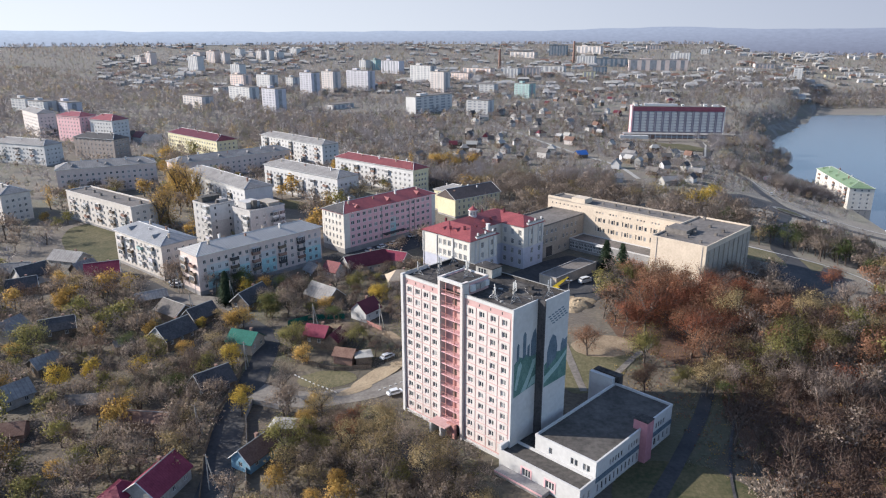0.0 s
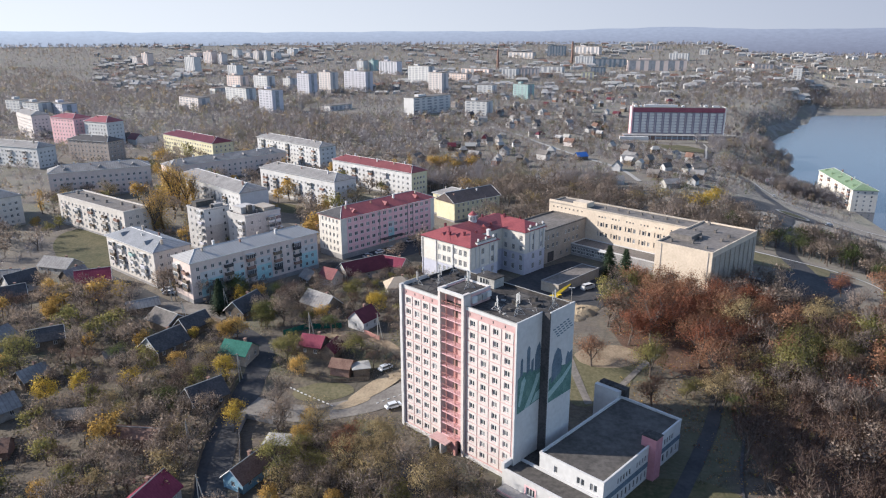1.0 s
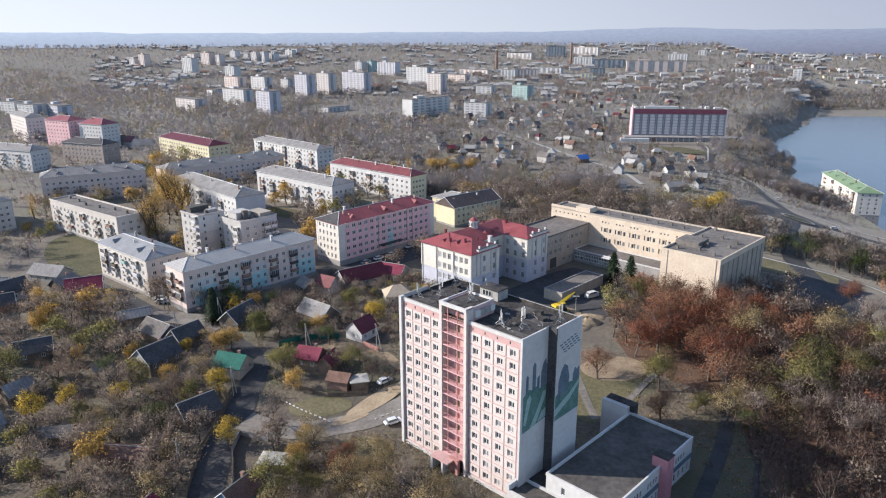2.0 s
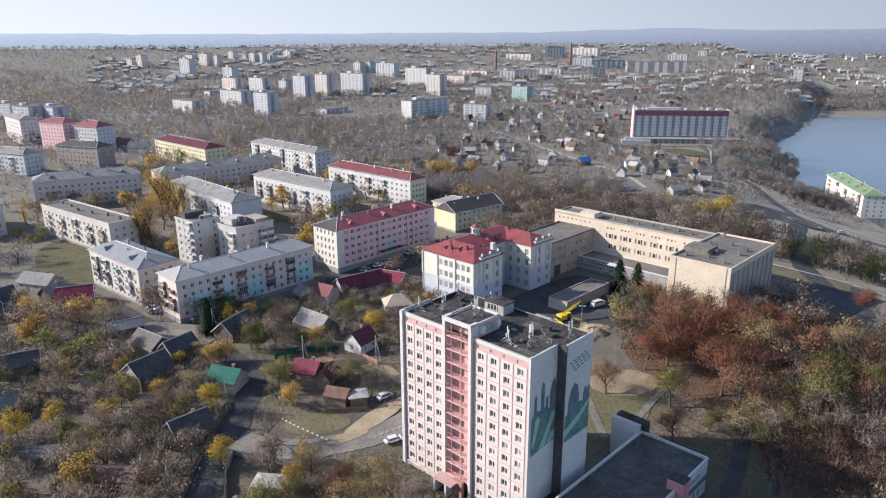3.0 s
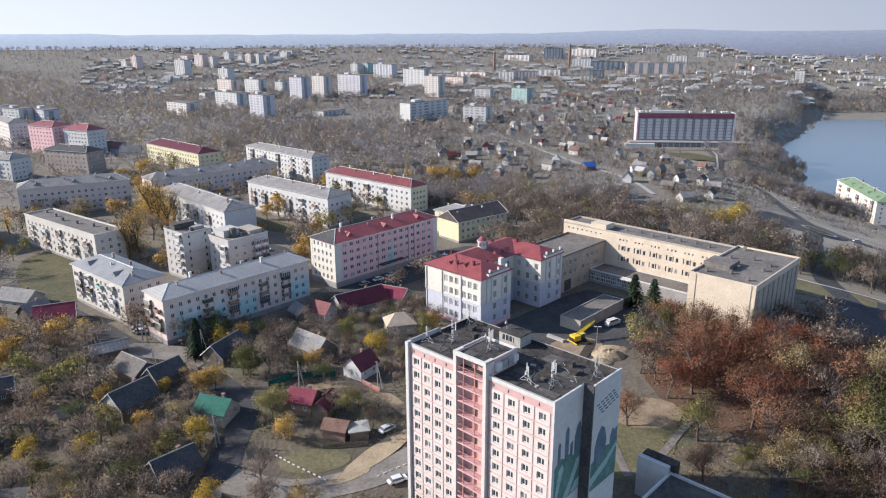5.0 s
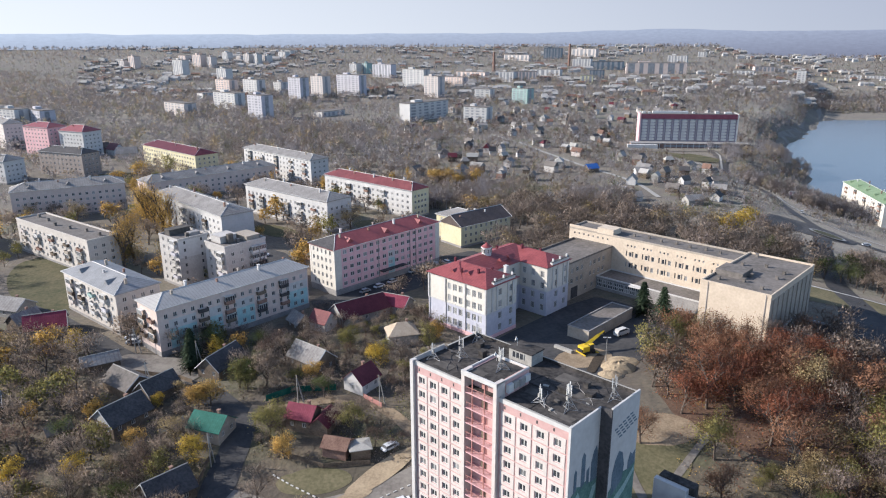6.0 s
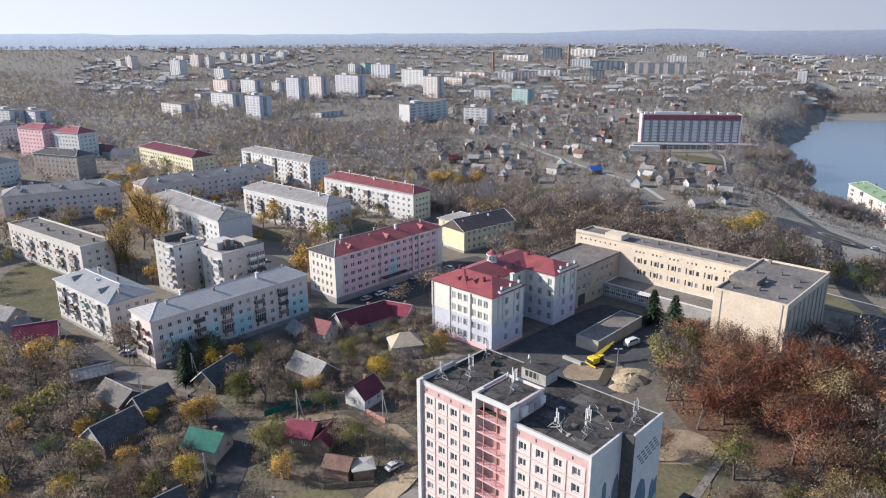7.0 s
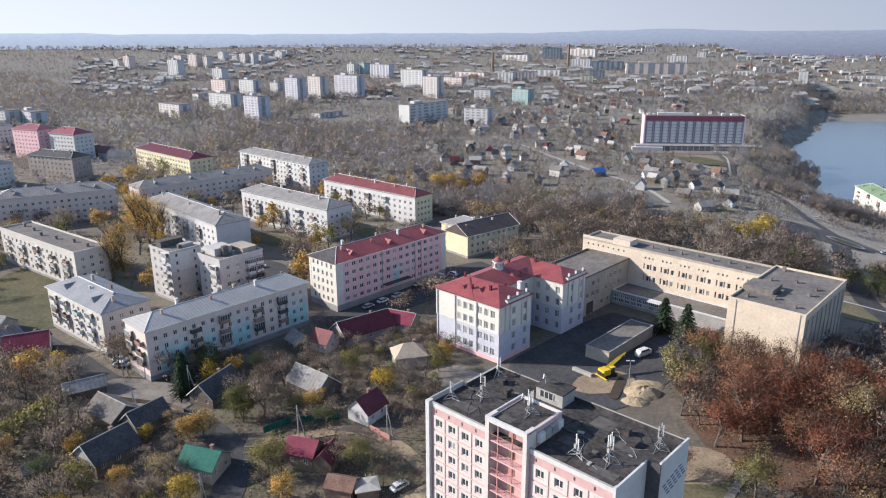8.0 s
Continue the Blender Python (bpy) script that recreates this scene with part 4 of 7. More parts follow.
# machine room and flues on the roof
part("machine_room", boxes((11.6, 16.6, 12.9, 16.3, TOP, TOP + 2.3)), "concrete", tower)
part("machine_room_roof", boxes((11.4, 16.8, 12.7, 16.5, TOP + 2.3, TOP + 2.5)), "bitumen", tower)
part("machine_room_window", boxes((12.4, 14.9, 12.82, 12.9, TOP + 0.9, TOP + 1.9)), "pane", tower)
for x, y, w, h in ((7.2, 9.6, 1.1, 1.3), (24.8, 9.0, 1.6, 0.8), (29.0, 10.5, 1.3, 0.7), (4.0, 12.5, 1.2, 0.9), (27.2, 12.8, 0.9, 1.0)):
    part("flue", boxes((x, x + w, y, y + w, TOP, TOP + h), (x - 0.1, x + w + 0.1, y - 0.1, y + w + 0.1, TOP + h, TOP + h + 0.12)), "bitumen", tower)
for k in range(4):   # equipment boxes on the side of the stairwell head
    part("rooftop_cabinet", boxes((19.95, 20.5, 1.6 + k * 1.5, 2.9 + k * 1.5, TOP + 0.9 + 0.2 * (k % 2), TOP + 2.3)), ("frame", "concrete", "metal", "frame")[k], tower)
rr = random.Random(5)
for k in range(16):   # cables trailing over the roof
    bm = bmesh.new()
    x, y, a = rr.uniform(2, 32), rr.uniform(1, 15.5), rr.uniform(0, math.tau)
    for _ in range(7):
        a += rr.uniform(-0.5, 0.5)
        x2, y2 = min(32.5, max(1.5, x + 1.1 * math.cos(a))), min(16, max(0.6, y + 1.1 * math.sin(a)))
        tube(bm, (x, y, TOP + 0.17), (x2, y2, TOP + 0.17), 0.045, 0.045, 4)
        x, y = x2, y2
    part("cable", bm, ("rubber", "plinth", "darkslate")[k % 3], tower)
for k in range(18):   # loose boards, blocks and scraps of felt
    x, y, s = rr.uniform(1.5, 32), rr.uniform(0.7, 15.8), rr.uniform(0.15, 0.5)
    part("debris", boxes((-s, s, -0.12 - s * 0.3, 0.12 + s * 0.3, 0, rr.uniform(0.05, 0.3))), rr.choice(("felt", "wood", "concrete", "darkfelt", "darkslate")), tower, place=pose(x, y, TOP + 0.12, 0, 0, rr.uniform(0, 180)))
for x0, x1, y0, y1 in ((3, 7, 2, 4), (8, 11, 9, 12.5), (21, 24, 5, 7), (26, 31, 9, 11), (22, 25.5, 12, 15), (28, 32, 2, 3.5), (13.5, 16, 0.5, 2)):
    z = TOP + 0.135 if x0 != 13.5 else 37.76
    part("felt_patch", boxes((x0, x1, y0, y1, z, z + 0.02)), "darkfelt", tower)
for x0, x1, y0, y1 in ((1.2, 32.8, 8.0, 8.25), (20.2, 32.6, 0.5, 0.62)):
    part("roof_seam", boxes((x0, x1, y0, y1, TOP + 0.1, TOP + 0.3)), "darkslate", tower)
for x, y, z in ((14.0, 6.4, 37.75), (12.4, 14.2, TOP + 2.5)):
    bm = bmesh.new()
    tube(bm, (x, y, z), (x, y, z + 1.3), 0.04, 0.04, 5)
    tube(bm, (x, y, z + 1.2), (x - 0.25, y - 0.2, z + 1.28), 0.12, 0.42, 10)
    part("satellite_dish", bm, "frame", tower, "small white satellite dish")
for k in range(4):
    part("machine_room_bar", boxes((12.36 + k * 0.83, 12.46 + k * 0.83, 12.76, 12.82, TOP + 0.85, TOP + 1.95)), "frame", tower)


def mural(x, y0, y1, spans, material, label):
    """Painted forms on an end wall, (y, z) outlines in metres."""
    bm = bmesh.new()
    for outline in spans:
        lo = [bm.verts.new((x, y0 + a * (y1 - y0), z)) for a, z in outline]
        hi = [bm.verts.new((x + 0.02, v.co.y, v.co.z)) for v in lo]
        bm.faces.new(hi)
        for k in range(len(lo)):
            bm.faces.new((lo[k], lo[(k + 1) % len(lo)], hi[(k + 1) % len(lo)], hi[k]))
    bmesh.ops.recalc_face_normals(bm, faces=bm.faces)
    part("mural", bm, material, tower, label)


mural(33.5, 0.5, 8.2, [[(0.0, 15.6), (1.0, 16.4), (1.0, 23.6), (0.86, 24.2), (0.7, 23.6), (0.55, 24.4), (0.4, 24.0), (0.22, 24.6), (0.0, 23.4)]], "mural_green", "faded green painted hillside")
mural(33.522, 0.5, 8.2, [[(0.3, 15.9), (0.55, 16.1), (0.95, 21.5), (0.95, 22.6), (0.82, 22.4), (0.62, 19.4)], [(0.04, 17.4), (0.12, 17.0), (0.34, 22.4), (0.28, 23.4), (0.16, 22.6)], [(0.62, 16.3), (0.98, 16.6), (0.98, 18.6), (0.8, 18.2)]], "mural_pale", "pale painted river and field")
mural(33.522, 0.5, 8.2, [[(0.1, 23.6), (0.2, 24.0), (0.2, 27.4), (0.15, 27.9), (0.1, 27.2)], [(0.36, 23.6), (0.5, 24.2), (0.5, 29.2), (0.43, 29.9), (0.36, 29.0)], [(0.56, 23.6), (0.66, 23.8), (0.66, 26.6), (0.56, 26.2)], [(0.72, 23.5), (0.96, 23.4), (0.96, 28.0), (0.9, 29.6), (0.8, 28.8), (0.72, 27.0)]], "mural_slate", "blue-grey painted towers")
mural(35.4, 8.5, 16.8, [[(0.0, 15.8), (1.0, 15.9), (1.0, 23.4), (0.9, 23.8), (0.74, 22.6), (0.5, 23.0), (0.24, 22.4), (0.0, 21.2)]], "mural_green", "faded green painted hillside")
mural(35.422, 8.5, 16.8, [[(0.1, 20.0), (0.5, 21.6), (0.55, 24.2), (0.46, 26.8), (0.32, 27.6), (0.2, 26.4), (0.1, 24.0)], [(0.7, 22.4), (0.98, 23.0), (0.98, 25.4), (0.86, 24.9), (0.78, 25.6), (0.7, 24.0)]], "mural_slate", "blue-grey painted dome and trees")
mural(35.424, 8.5, 16.8, [[(0.0, 18.4), (0.6, 20.4), (0.98, 22.4), (0.98, 21.4), (0.6, 18.9), (0.0, 16.8)]], "mural_pale", "pale painted river and field")
for row in range(4):
    for k in range(5):
        a, z = 9.3 + row * 0.5 + k * 1.15, 31.9 - row * 0.6 + k * 0.22
        part("lettering", boxes((35.4, 35.43, a, a + 0.9, z, z + 0.28)), "mural_slate", tower)

# roof aerials
def aerial(x, y, h, panels, seed, base=TOP + 0.1):
    r = random.Random(seed)
    c, s = math.cos(radians(G0)), math.sin(radians(G0))
    t = thing("roof_aerial", pose(-17.9 + x * c - y * s, x * s + y * c, base, 0, 0, G0 + r.uniform(-30, 30)), "galvanised mobile phone mast on three legs", "aerial", "aerials on the tower roof")
    bm = bmesh.new()
    tube(bm, (0, 0, 0), (0, 0, h), 0.07, 0.05, 6)
    part("mast", bm, "dull_steel", t)
    for k in range(3):
        a = k * math.tau / 3 + seed
        bm = bmesh.new()
        tube(bm, (1.5 * math.cos(a), 1.5 * math.sin(a), 0.02), (0, 0, h * 0.5), 0.045, 0.045, 4)
        part("leg", bm, "dull_steel", t)
        bm = bmesh.new()
        tube(bm, (0, 0, 0.12), (1.5 * math.cos(a), 1.5 * math.sin(a), 0.08), 0.05, 0.05, 4)
        part("foot_rail", bm, "dull_steel", t)
        bm = bmesh.new()
        b = a + math.tau / 3
        tube(bm, (0.75 * math.cos(a), 0.75 * math.sin(a), h * 0.25), (0.75 * math.cos(b), 0.75 * math.sin(b), h * 0.25), 0.035, 0.035, 4)
        tube(bm, (1.5 * math.cos(a), 1.5 * math.sin(a), 0.06), (0.75 * math.cos(b), 0.75 * math.sin(b), h * 0.25), 0.03, 0.03, 4)
        part("brace", bm, "dull_steel", t)
    bm = bmesh.new()
    for k in range(4):
        z = h * (0.55 + 0.12 * k)
        tube(bm, (-0.55, 0.1 * (k % 2), z), (0.55, -0.1 * (k % 2), z), 0.035, 0.035, 4)
    part("cross_bars", bm, "dull_steel", t)
    part("radio_box", boxes((-0.3, 0.1, -0.35, -0.12, h * 0.4, h * 0.4 + 0.6)), "concrete", t)
    for k in range(panels):
        a = k * math.tau / panels + seed * 0.7
        px, py = 0.35 * math.cos(a), 0.35 * math.sin(a)
        part("antenna_panel", boxes((px - 0.07, px + 0.07, py - 0.05, py + 0.05, h - 1.5 - 0.5 * (k % 2), h + 0.2 - 0.4 * (k % 2))), "frame", t)


aerial(16.6, 4.4, 3.8, 4, 1, 37.75)
aerial(33.0, 12.6, 4.0, 3, 2)
aerial(29.6, 4.9, 4.6, 4, 3)
aerial(25.2, 3.7, 3.0, 2, 4)
aerial(5.4, 7.0, 4.2, 2, 5)
aerial(1.9, 3.6, 3.0, 1, 6)
aerial(2.6, 14.6, 3.6, 2, 7)

# ---- the low annex by the tower ----
annex = thing("annex", pose(-17.9, 0.0, 0.0, 0, 0, G0), "low white two-storey annex with a flat dark roof", "building")
FOOT.append((6, -24, G0, 24, 40))


def flat_box(t, x0, x1, y0, y1, z0, z1, wall_m, roof_m, holes, bars=2, rim=0.5, coping="white"):
    """Walls with openings on the sides named in holes (0 front, 1 right, 2 back, 3 left), a roof and its rim."""
    pts = [(x0, y0), (x1, y0), (x1, y1), (x0, y1)]
    for k in range(4):
        hs = holes.get(k, [])
        bm = bmesh.new()
        wall(bm, pts[k], pts[(k + 1) % 4], z0, z1, hs)
        part("wall", bm, wall_m, t)
        set_windows(t, pts[k], pts[(k + 1) % 4], hs, bars)
    part("roof", boxes((x0 + 0.02, x1 - 0.02, y0 + 0.02, y1 - 0.02, z1 - rim - 0.1, z1 - rim)), roof_m, t)
    for s in ((x0 - 0.08, x1 + 0.08, y0 - 0.08, y0 + 0.3), (x0 - 0.08, x1 + 0.08, y1 - 0.3, y1 + 0.08), (x0 - 0.08, x0 + 0.3, y0 + 0.3, y1 - 0.3), (x1 - 0.3, x1 + 0.08, y0 + 0.3, y1 - 0.3)):
        part("parapet", boxes((*s, z1 - rim - 0.05, z1 + 0.06)), coping, t)


up = [(s, s + 0.75, 4.7, 6.2) for s in (5.2, 6.3, 7.4, 8.5, 9.6, 12.6, 13.7, 14.8, 15.9, 24.4, 25.5, 26.6, 27.7)]
low = [(0.8 + 1.55 * k, 1.6 + 1.55 * k, 0.6, 2.5) for k in range(11)] + [(22.0 + 2.0 * k, 23.1 + 2.0 * k, 0.6, 2.5) for k in range(5)]
flat_box(annex, 38, 53, 2.8, 34.7, -1, 8.0, "white", "darkfelt", {1: up + low, 0: [(3.6, 4.4, 4.9, 6.4), (9.0, 9.7, 5.0, 6.5), (10.0, 10.7, 5.0, 6.5), (12.0, 12.7, 5.0, 6.5), (12.9, 13.6, 5.0, 6.5)]}, 1)
part("string_course", boxes((53.0, 53.12, 2.9, 20.0, 3.2, 4.3)), "mural_slate", annex)
part("string_course", boxes((53.0, 53.12, 23.0, 34.7, 3.2, 4.3)), "mural_slate", annex)
flat_box(annex, 32.6, 53, -2.6, 2.78, -1, 4.4, "white", "darkfelt", {0: [(6.2, 8.4, 1.0, 2.9), (12.2, 14.4, 1.0, 2.9)], 1: [(1.0, 2.0, 0.8, 2.8), (2.8, 3.8, 0.8, 2.8)]}, 3)
for x in (38.8, 44.8):
    bm = bmesh.new()
    ring(bm, x - 0.35, x + 2.55, 0.65, 3.25, x, x + 2.2, 1.0, 2.9, -2.68, 0.09)
    part("window_surround", bm, "rose", annex, "pink painted window surround")
part("side_parapet", boxes((32.5, 33.2, -2.7, 2.8, 4.4, 5.6)), "white", annex)
part("front_sill_course", boxes((33.4, 46.0, -5.25, -5.2, 0.6, 1.02)), "rose", annex)
part("terrace", boxes((33.4, 46.0, -5.2, -2.62, -1, 1.0)), "plinth", annex)
part("stair_tower", boxes((51.2, 54.5, 20.2, 23.0, -1, 9.8)), "mauve", annex)
part("stair_tower_cap", boxes((51.1, 54.6, 20.1, 23.1, 9.8, 9.95)), "bitumen", annex)
part("link_roof", boxes((33.6, 37.9, 2.8, 8.0, 0, 4.2)), "bitumen", annex)
part("link_roof", boxes((35.6, 37.9, 8.0, 26.0, 0, 3.0)), "bitumen", annex)
part("fly_wall", boxes((31.5, 38.0, 33.4, 34.6, -1, 9.4)), "white", annex)
part("fly_tower", boxes((32.0, 39.0, 34.6, 36.6, -1, 9.8)), "bitumen", annex)

# ---- the school ----
SX, SY, SZ = -25.8, 91.3, 4.7
school = thing("school", pose(SX, SY, SZ, 0, 0, G0), "white and lavender four-storey school with a red roof", "school")
FOOT += [(SX, SY, G0, 26, 42), (SX + 8, SY + 28, G0, 26, 36)]
EAVE = 16.2


def school_wall(p0, p1, cols, blank=0.0, rows=4, two=False, grouped=False):
    """Lavender below, white above; blank: metres left without windows at the start."""
    d = math.hypot(p1[0] - p0[0], p1[1] - p0[1])
    hs = []
    for j in range(rows):
        for k in range(cols):
            c = blank + (d - blank) * (k + 0.5) / cols
            if two:
                c += 0.35 * (1 if k < cols / 2 else -1) * (cols / 2 - abs(k - (cols - 1) / 2))
            if grouped:
                c = 1.9 + 2.25 * k + (0.9 if k > 2 else 0.0)
            hs.append((c - 0.75, c + 0.75, 1.4 + 3.7 * j, 3.6 + 3.7 * j))
    low = [h for h in hs if h[3] < 8]
    high = [h for h in hs if h[3] > 8]
    for zs, part_holes, m in (((-1, 8.1), low, "blue"), ((8.1, EAVE), high, "warm_white")):
        bm = bmesh.new()
        wall(bm, p0, p1, zs[0], zs[1], part_holes)
        part("wall", bm, m, school)
        set_windows(school, p0, p1, part_holes, 3)
    n = Vector((p1[1] - p0[1], p0[0] - p1[0], 0)).normalized() * 0.12
    u = Vector((p1[0] - p0[0], p1[1] - p0[1], 0)) / d
    for z, h in ((8.0, 0.3), (EAVE - 0.5, 0.5)):
        bm = bmesh.new()
        a = Vector((p0[0], p0[1], z))
        q = [a, a + u * d, a + u * d + n, a + n]
        lo = [bm.verts.new(v) for v in q]
        hi = [bm.verts.new(v + Vector((0, 0, h))) for v in q]
        bm.faces.new(lo[::-1]), bm.faces.new(hi)
        for k in range(4):
            bm.faces.new((lo[k], lo[(k + 1) % 4], hi[(k + 1) % 4], hi[k]))
        bmesh.ops.recalc_face_normals(bm, faces=bm.faces)
        part("cornice", bm, "white", school)


school_wall((0, 0), (7.0, 0), 0)
school_wall((7.0, 0), (23.3, 0), 6, 0.6, grouped=True)
school_wall((23.3, 0), (23.3, 14.4), 2, 4.0)
school_wall((23.3, 14.4), (14.2, 14.4), 0)
school_wall((14.2, 14.4), (14.2, 27.8), 2)
school_wall((14.2, 27.8), (25.0, 27.8), 3)
school_wall((25.0, 27.8), (25.0, 40.0), 2, 3.0)
school_wall((25.0, 40.0), (0, 40.0), 0)
school_wall((0, 40.0), (0, 0), 9)
part("plinth", boxes((-0.15, 23.45, -0.25, -0.02, -1, 0.9)), "rose", school)
part("plinth", boxes((23.32, 23.5, -0.25, 14.3, -1, 0.9)), "rose", school)
for x, y in ((-0.05, -0.1), (6.9, -0.1), (14.9, -0.1), (23.0, -0.15)):
    part("pilaster", boxes((x, x + 0.45, y - 0.15, y + 0.1, 8.3, EAVE - 0.5)), "white", school)
    part("downpipe", boxes((x + 0.55, x + 0.67, y - 0.1, y + 0.05, 0.3, EAVE - 0.4)), "plinth", school)
for y in (2.5, 4.6, 9.8, 12.2):
    part("pilaster", boxes((23.3, 23.55, y, y + 0.6, 8.3, EAVE - 0.5)), "white", school)
for y in (30.5, 33.0, 36.4, 38.6):
    part("pilaster", boxes((25.0, 25.25, y, y + 0.6, 8.3, EAVE - 0.5)), "white", school)
for x, ya, yb in ((23.1, 3.2, 13.2), (24.8, 30.0, 39.4)):
    part("attic", boxes((x - 0.4, x + 0.5, ya, yb, EAVE, EAVE + 1.2)), "white", school)
    for k in range(3):
        y = ya + (yb - ya) * (0.08 + 0.40 * k)
        part("attic_post", boxes((x - 0.25, x + 0.35, y, y + 0.45, EAVE + 1.3, EAVE + 2.2)), "white", school)
    part("attic_coping", boxes((x - 0.5, x + 0.6, ya - 0.1, yb + 0.1, EAVE + 1.2, EAVE + 1.34)), "darkslate", school)
for x0, y0, L, W in ((0, 0, 14.2, 40.0), (0, 0, 23.3, 14.4), (0, 27.8, 25.0, 12.2)):
    bm = bmesh.new()
    hip(bm, L, W, 0, 3.0 * min(L, W) / 14.2, 0.6)
    bmesh.ops.translate(bm, vec=(x0, y0, EAVE), verts=bm.verts)
    part("roof", bm, "redroof", school)
for r0, r1, z0, z1, m, nm in ((1.55, 1.45, 18.0, 21.2, "white", "cupola_drum"), (1.8, 1.8, 21.2, 21.5, "white", "cupola_cornice"), (1.75, 0.1, 21.5, 22.9, "redroof", "cupola_roof")):
    b2 = bmesh.new()
    tube(b2, (7.3, 19.1, z0), (7.3, 19.1, z1), r0, r1, 16)
    part(nm, b2, m, school)
for k in range(8):
    a = k * math.tau / 8 + 0.2
    x, y = 7.3 + 1.5 * math.cos(a), 19.1 + 1.5 * math.sin(a)
    part("cupola_opening", boxes((x - 0.22, x + 0.22, y - 0.22, y + 0.22, 19.7, 20.8)), "pane", school)
for x, y, z in ((11.0, 3.0, 17.2), (16.5, 4.5, 17.8), (4.0, 8.0, 18.0), (18.0, 9.0, 17.6), (6.0, 26.0, 18.2), (11.0, 33.0, 18.2), (17.0, 35.0, 17.5)):
    chimney(school, x, y, z, 1.7, 0.6, "darkred")
chimney(school, 20.5, 12.6, 16.2, 3.4, 1.1, "white")
for x, y in ((8.5, 3.2), (14.0, 4.0), (13.0, 20.0), (13.2, 24.0)):
    bm = bmesh.new()
    z = EAVE + rise_at(23, 14.2, 3.0, 0.6, x, min(y, 14 - y) if y < 14 else 5) - 0.2
    v = [bm.verts.new(c) for c in ((x - 1.0, y - 1.4, z - 0.2), (x + 1.0, y - 1.4, z - 0.2), (x, y - 1.4, z + 0.9), (x - 1, y + 1.2, z), (x + 1, y + 1.2, z), (x, y + 1.8, z + 0.9))]
    for fc in ((0, 1, 2), (0, 2, 5, 3), (1, 4, 5, 2), (3, 5, 4), (0, 3, 4, 1)):
        bm.faces.new([v[i] for i in fc])
    part("dormer", bm, "redroof", school)

# ---- the college: connecting block, long wing, hall, glazed link, garage ----
conn = thing("college_block", pose(SX, SY, SZ, 0, 0, G0), "three-storey beige college block with a flat roof", "building")
hs = [(c, c + 1.3, z, z + 1.7) for z in (5.6, 9.2) for c in (2.5, 5.0, 8.2, 11.0, 16.5, 19.0, 22.0, 24.8)] + [(c, c + 1.3, 1.2, 2.9) for c in (14, 18, 22)]
hs.append((5.5, 9.5, 0.0, 4.0))
flat_box(conn, 6, 22.5, 40.3, 71.6, -1, 13.3, "beige_grey", "felt", {1: hs[:-1]}, 2, coping="felt")
# flat dark slab stands in for the shaded opening of the arch
part("archway", boxes((22.45, 22.55, 45.8, 49.8, 0, 4.0)), "darkslate", conn)
wing = thing("college_wing", pose(SX, SY, SZ, 0, 0, G0), "long beige brick college wing with ribbons of windows", "building")
FOOT.append((SX + 40, SY + 48, G0, 70, 20))
hs = []
for g in range(6):
    s = 24.0 + g * 6.2
    for z in (6.6, 10.6):
        for k in range(4):
            hs.append((s + k * 1.2, s + k * 1.2 + (0.5 if k % 2 == 0 else 1.05), z, z + (2.0 if k % 2 == 0 else 1.7)))
    for k in range(3):
        hs.append((s + 0.2 + k * 1.4, s + 0.8 + k * 1.4, 14.2, 14.95))
for k in range(8):
    hs.append((2.0 + k * 2.0, 2.6 + k * 2.0, 14.9, 15.6))
flat_box(wing, 4, 66, 71.7, 83, -1, 17.2, "beige", "felt", {0: hs}, 1, coping="beige_grey")
part("attic", boxes((4, 21, 71.65, 72.0, 17.2, 18.1)), "beige", wing)
part("attic", boxes((16, 22.5, 71.6, 77, 17.0, 19.0)), "beige", wing)
for k in range(7):
    chimney(wing, 28 + k * 5.2, 77 + (k % 2), 16.7, 0.9, 0.7, "felt")
hall = thing("assembly_hall", pose(SX, SY, SZ, 0, 0, G0), "large windowless beige hall with a flat roof", "building")
FOOT.append((54.7, 87.2, G0, 21, 38))
flat_box(hall, 66.1, 86, 47, 84, -1, 17.4, "beige", "felt", {}, 1, coping="beige")
# right side drawn in a darker, greyer beige than the front
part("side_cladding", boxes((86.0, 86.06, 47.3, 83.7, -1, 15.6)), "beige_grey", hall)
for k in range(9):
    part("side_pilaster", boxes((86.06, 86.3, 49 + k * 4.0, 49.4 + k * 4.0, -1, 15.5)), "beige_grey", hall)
part("corner_pipe", boxes((68.2, 68.4, 46.85, 47.0, 0, 17.2)), "plinth", hall)
part("corner_pipe", boxes((84.6, 84.8, 46.85, 47.0, 0, 17.2)), "plinth", hall)
part("roof_step", boxes((66.4, 74.5, 56, 64, 16.8, 18.6)), "felt", hall)
for k in range(10):
    x, y = 69 + (k % 3) * 6.2, 51 + (k // 3) * 9 + (k % 2) * 3
    part("roof_vent", boxes((x, x + 0.8, y, y + 0.8, 16.8, 17.9), (x - 0.12, x + 0.92, y - 0.12, y + 0.92, 17.9, 18.05)), "felt", hall)
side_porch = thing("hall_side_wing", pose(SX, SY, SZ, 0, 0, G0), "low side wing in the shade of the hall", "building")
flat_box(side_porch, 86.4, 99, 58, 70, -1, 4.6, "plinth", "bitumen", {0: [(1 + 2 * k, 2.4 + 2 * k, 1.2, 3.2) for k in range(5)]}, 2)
link = thing("glazed_link", pose(SX, SY, SZ, 0, 0, G0), "low glazed link building with a flat roof", "building")
gl = [(0.3 + 2.15 * k, 2.3 + 2.15 * k, z, z + 1.35) for k in range(8) for z in (0.8, 2.2)]
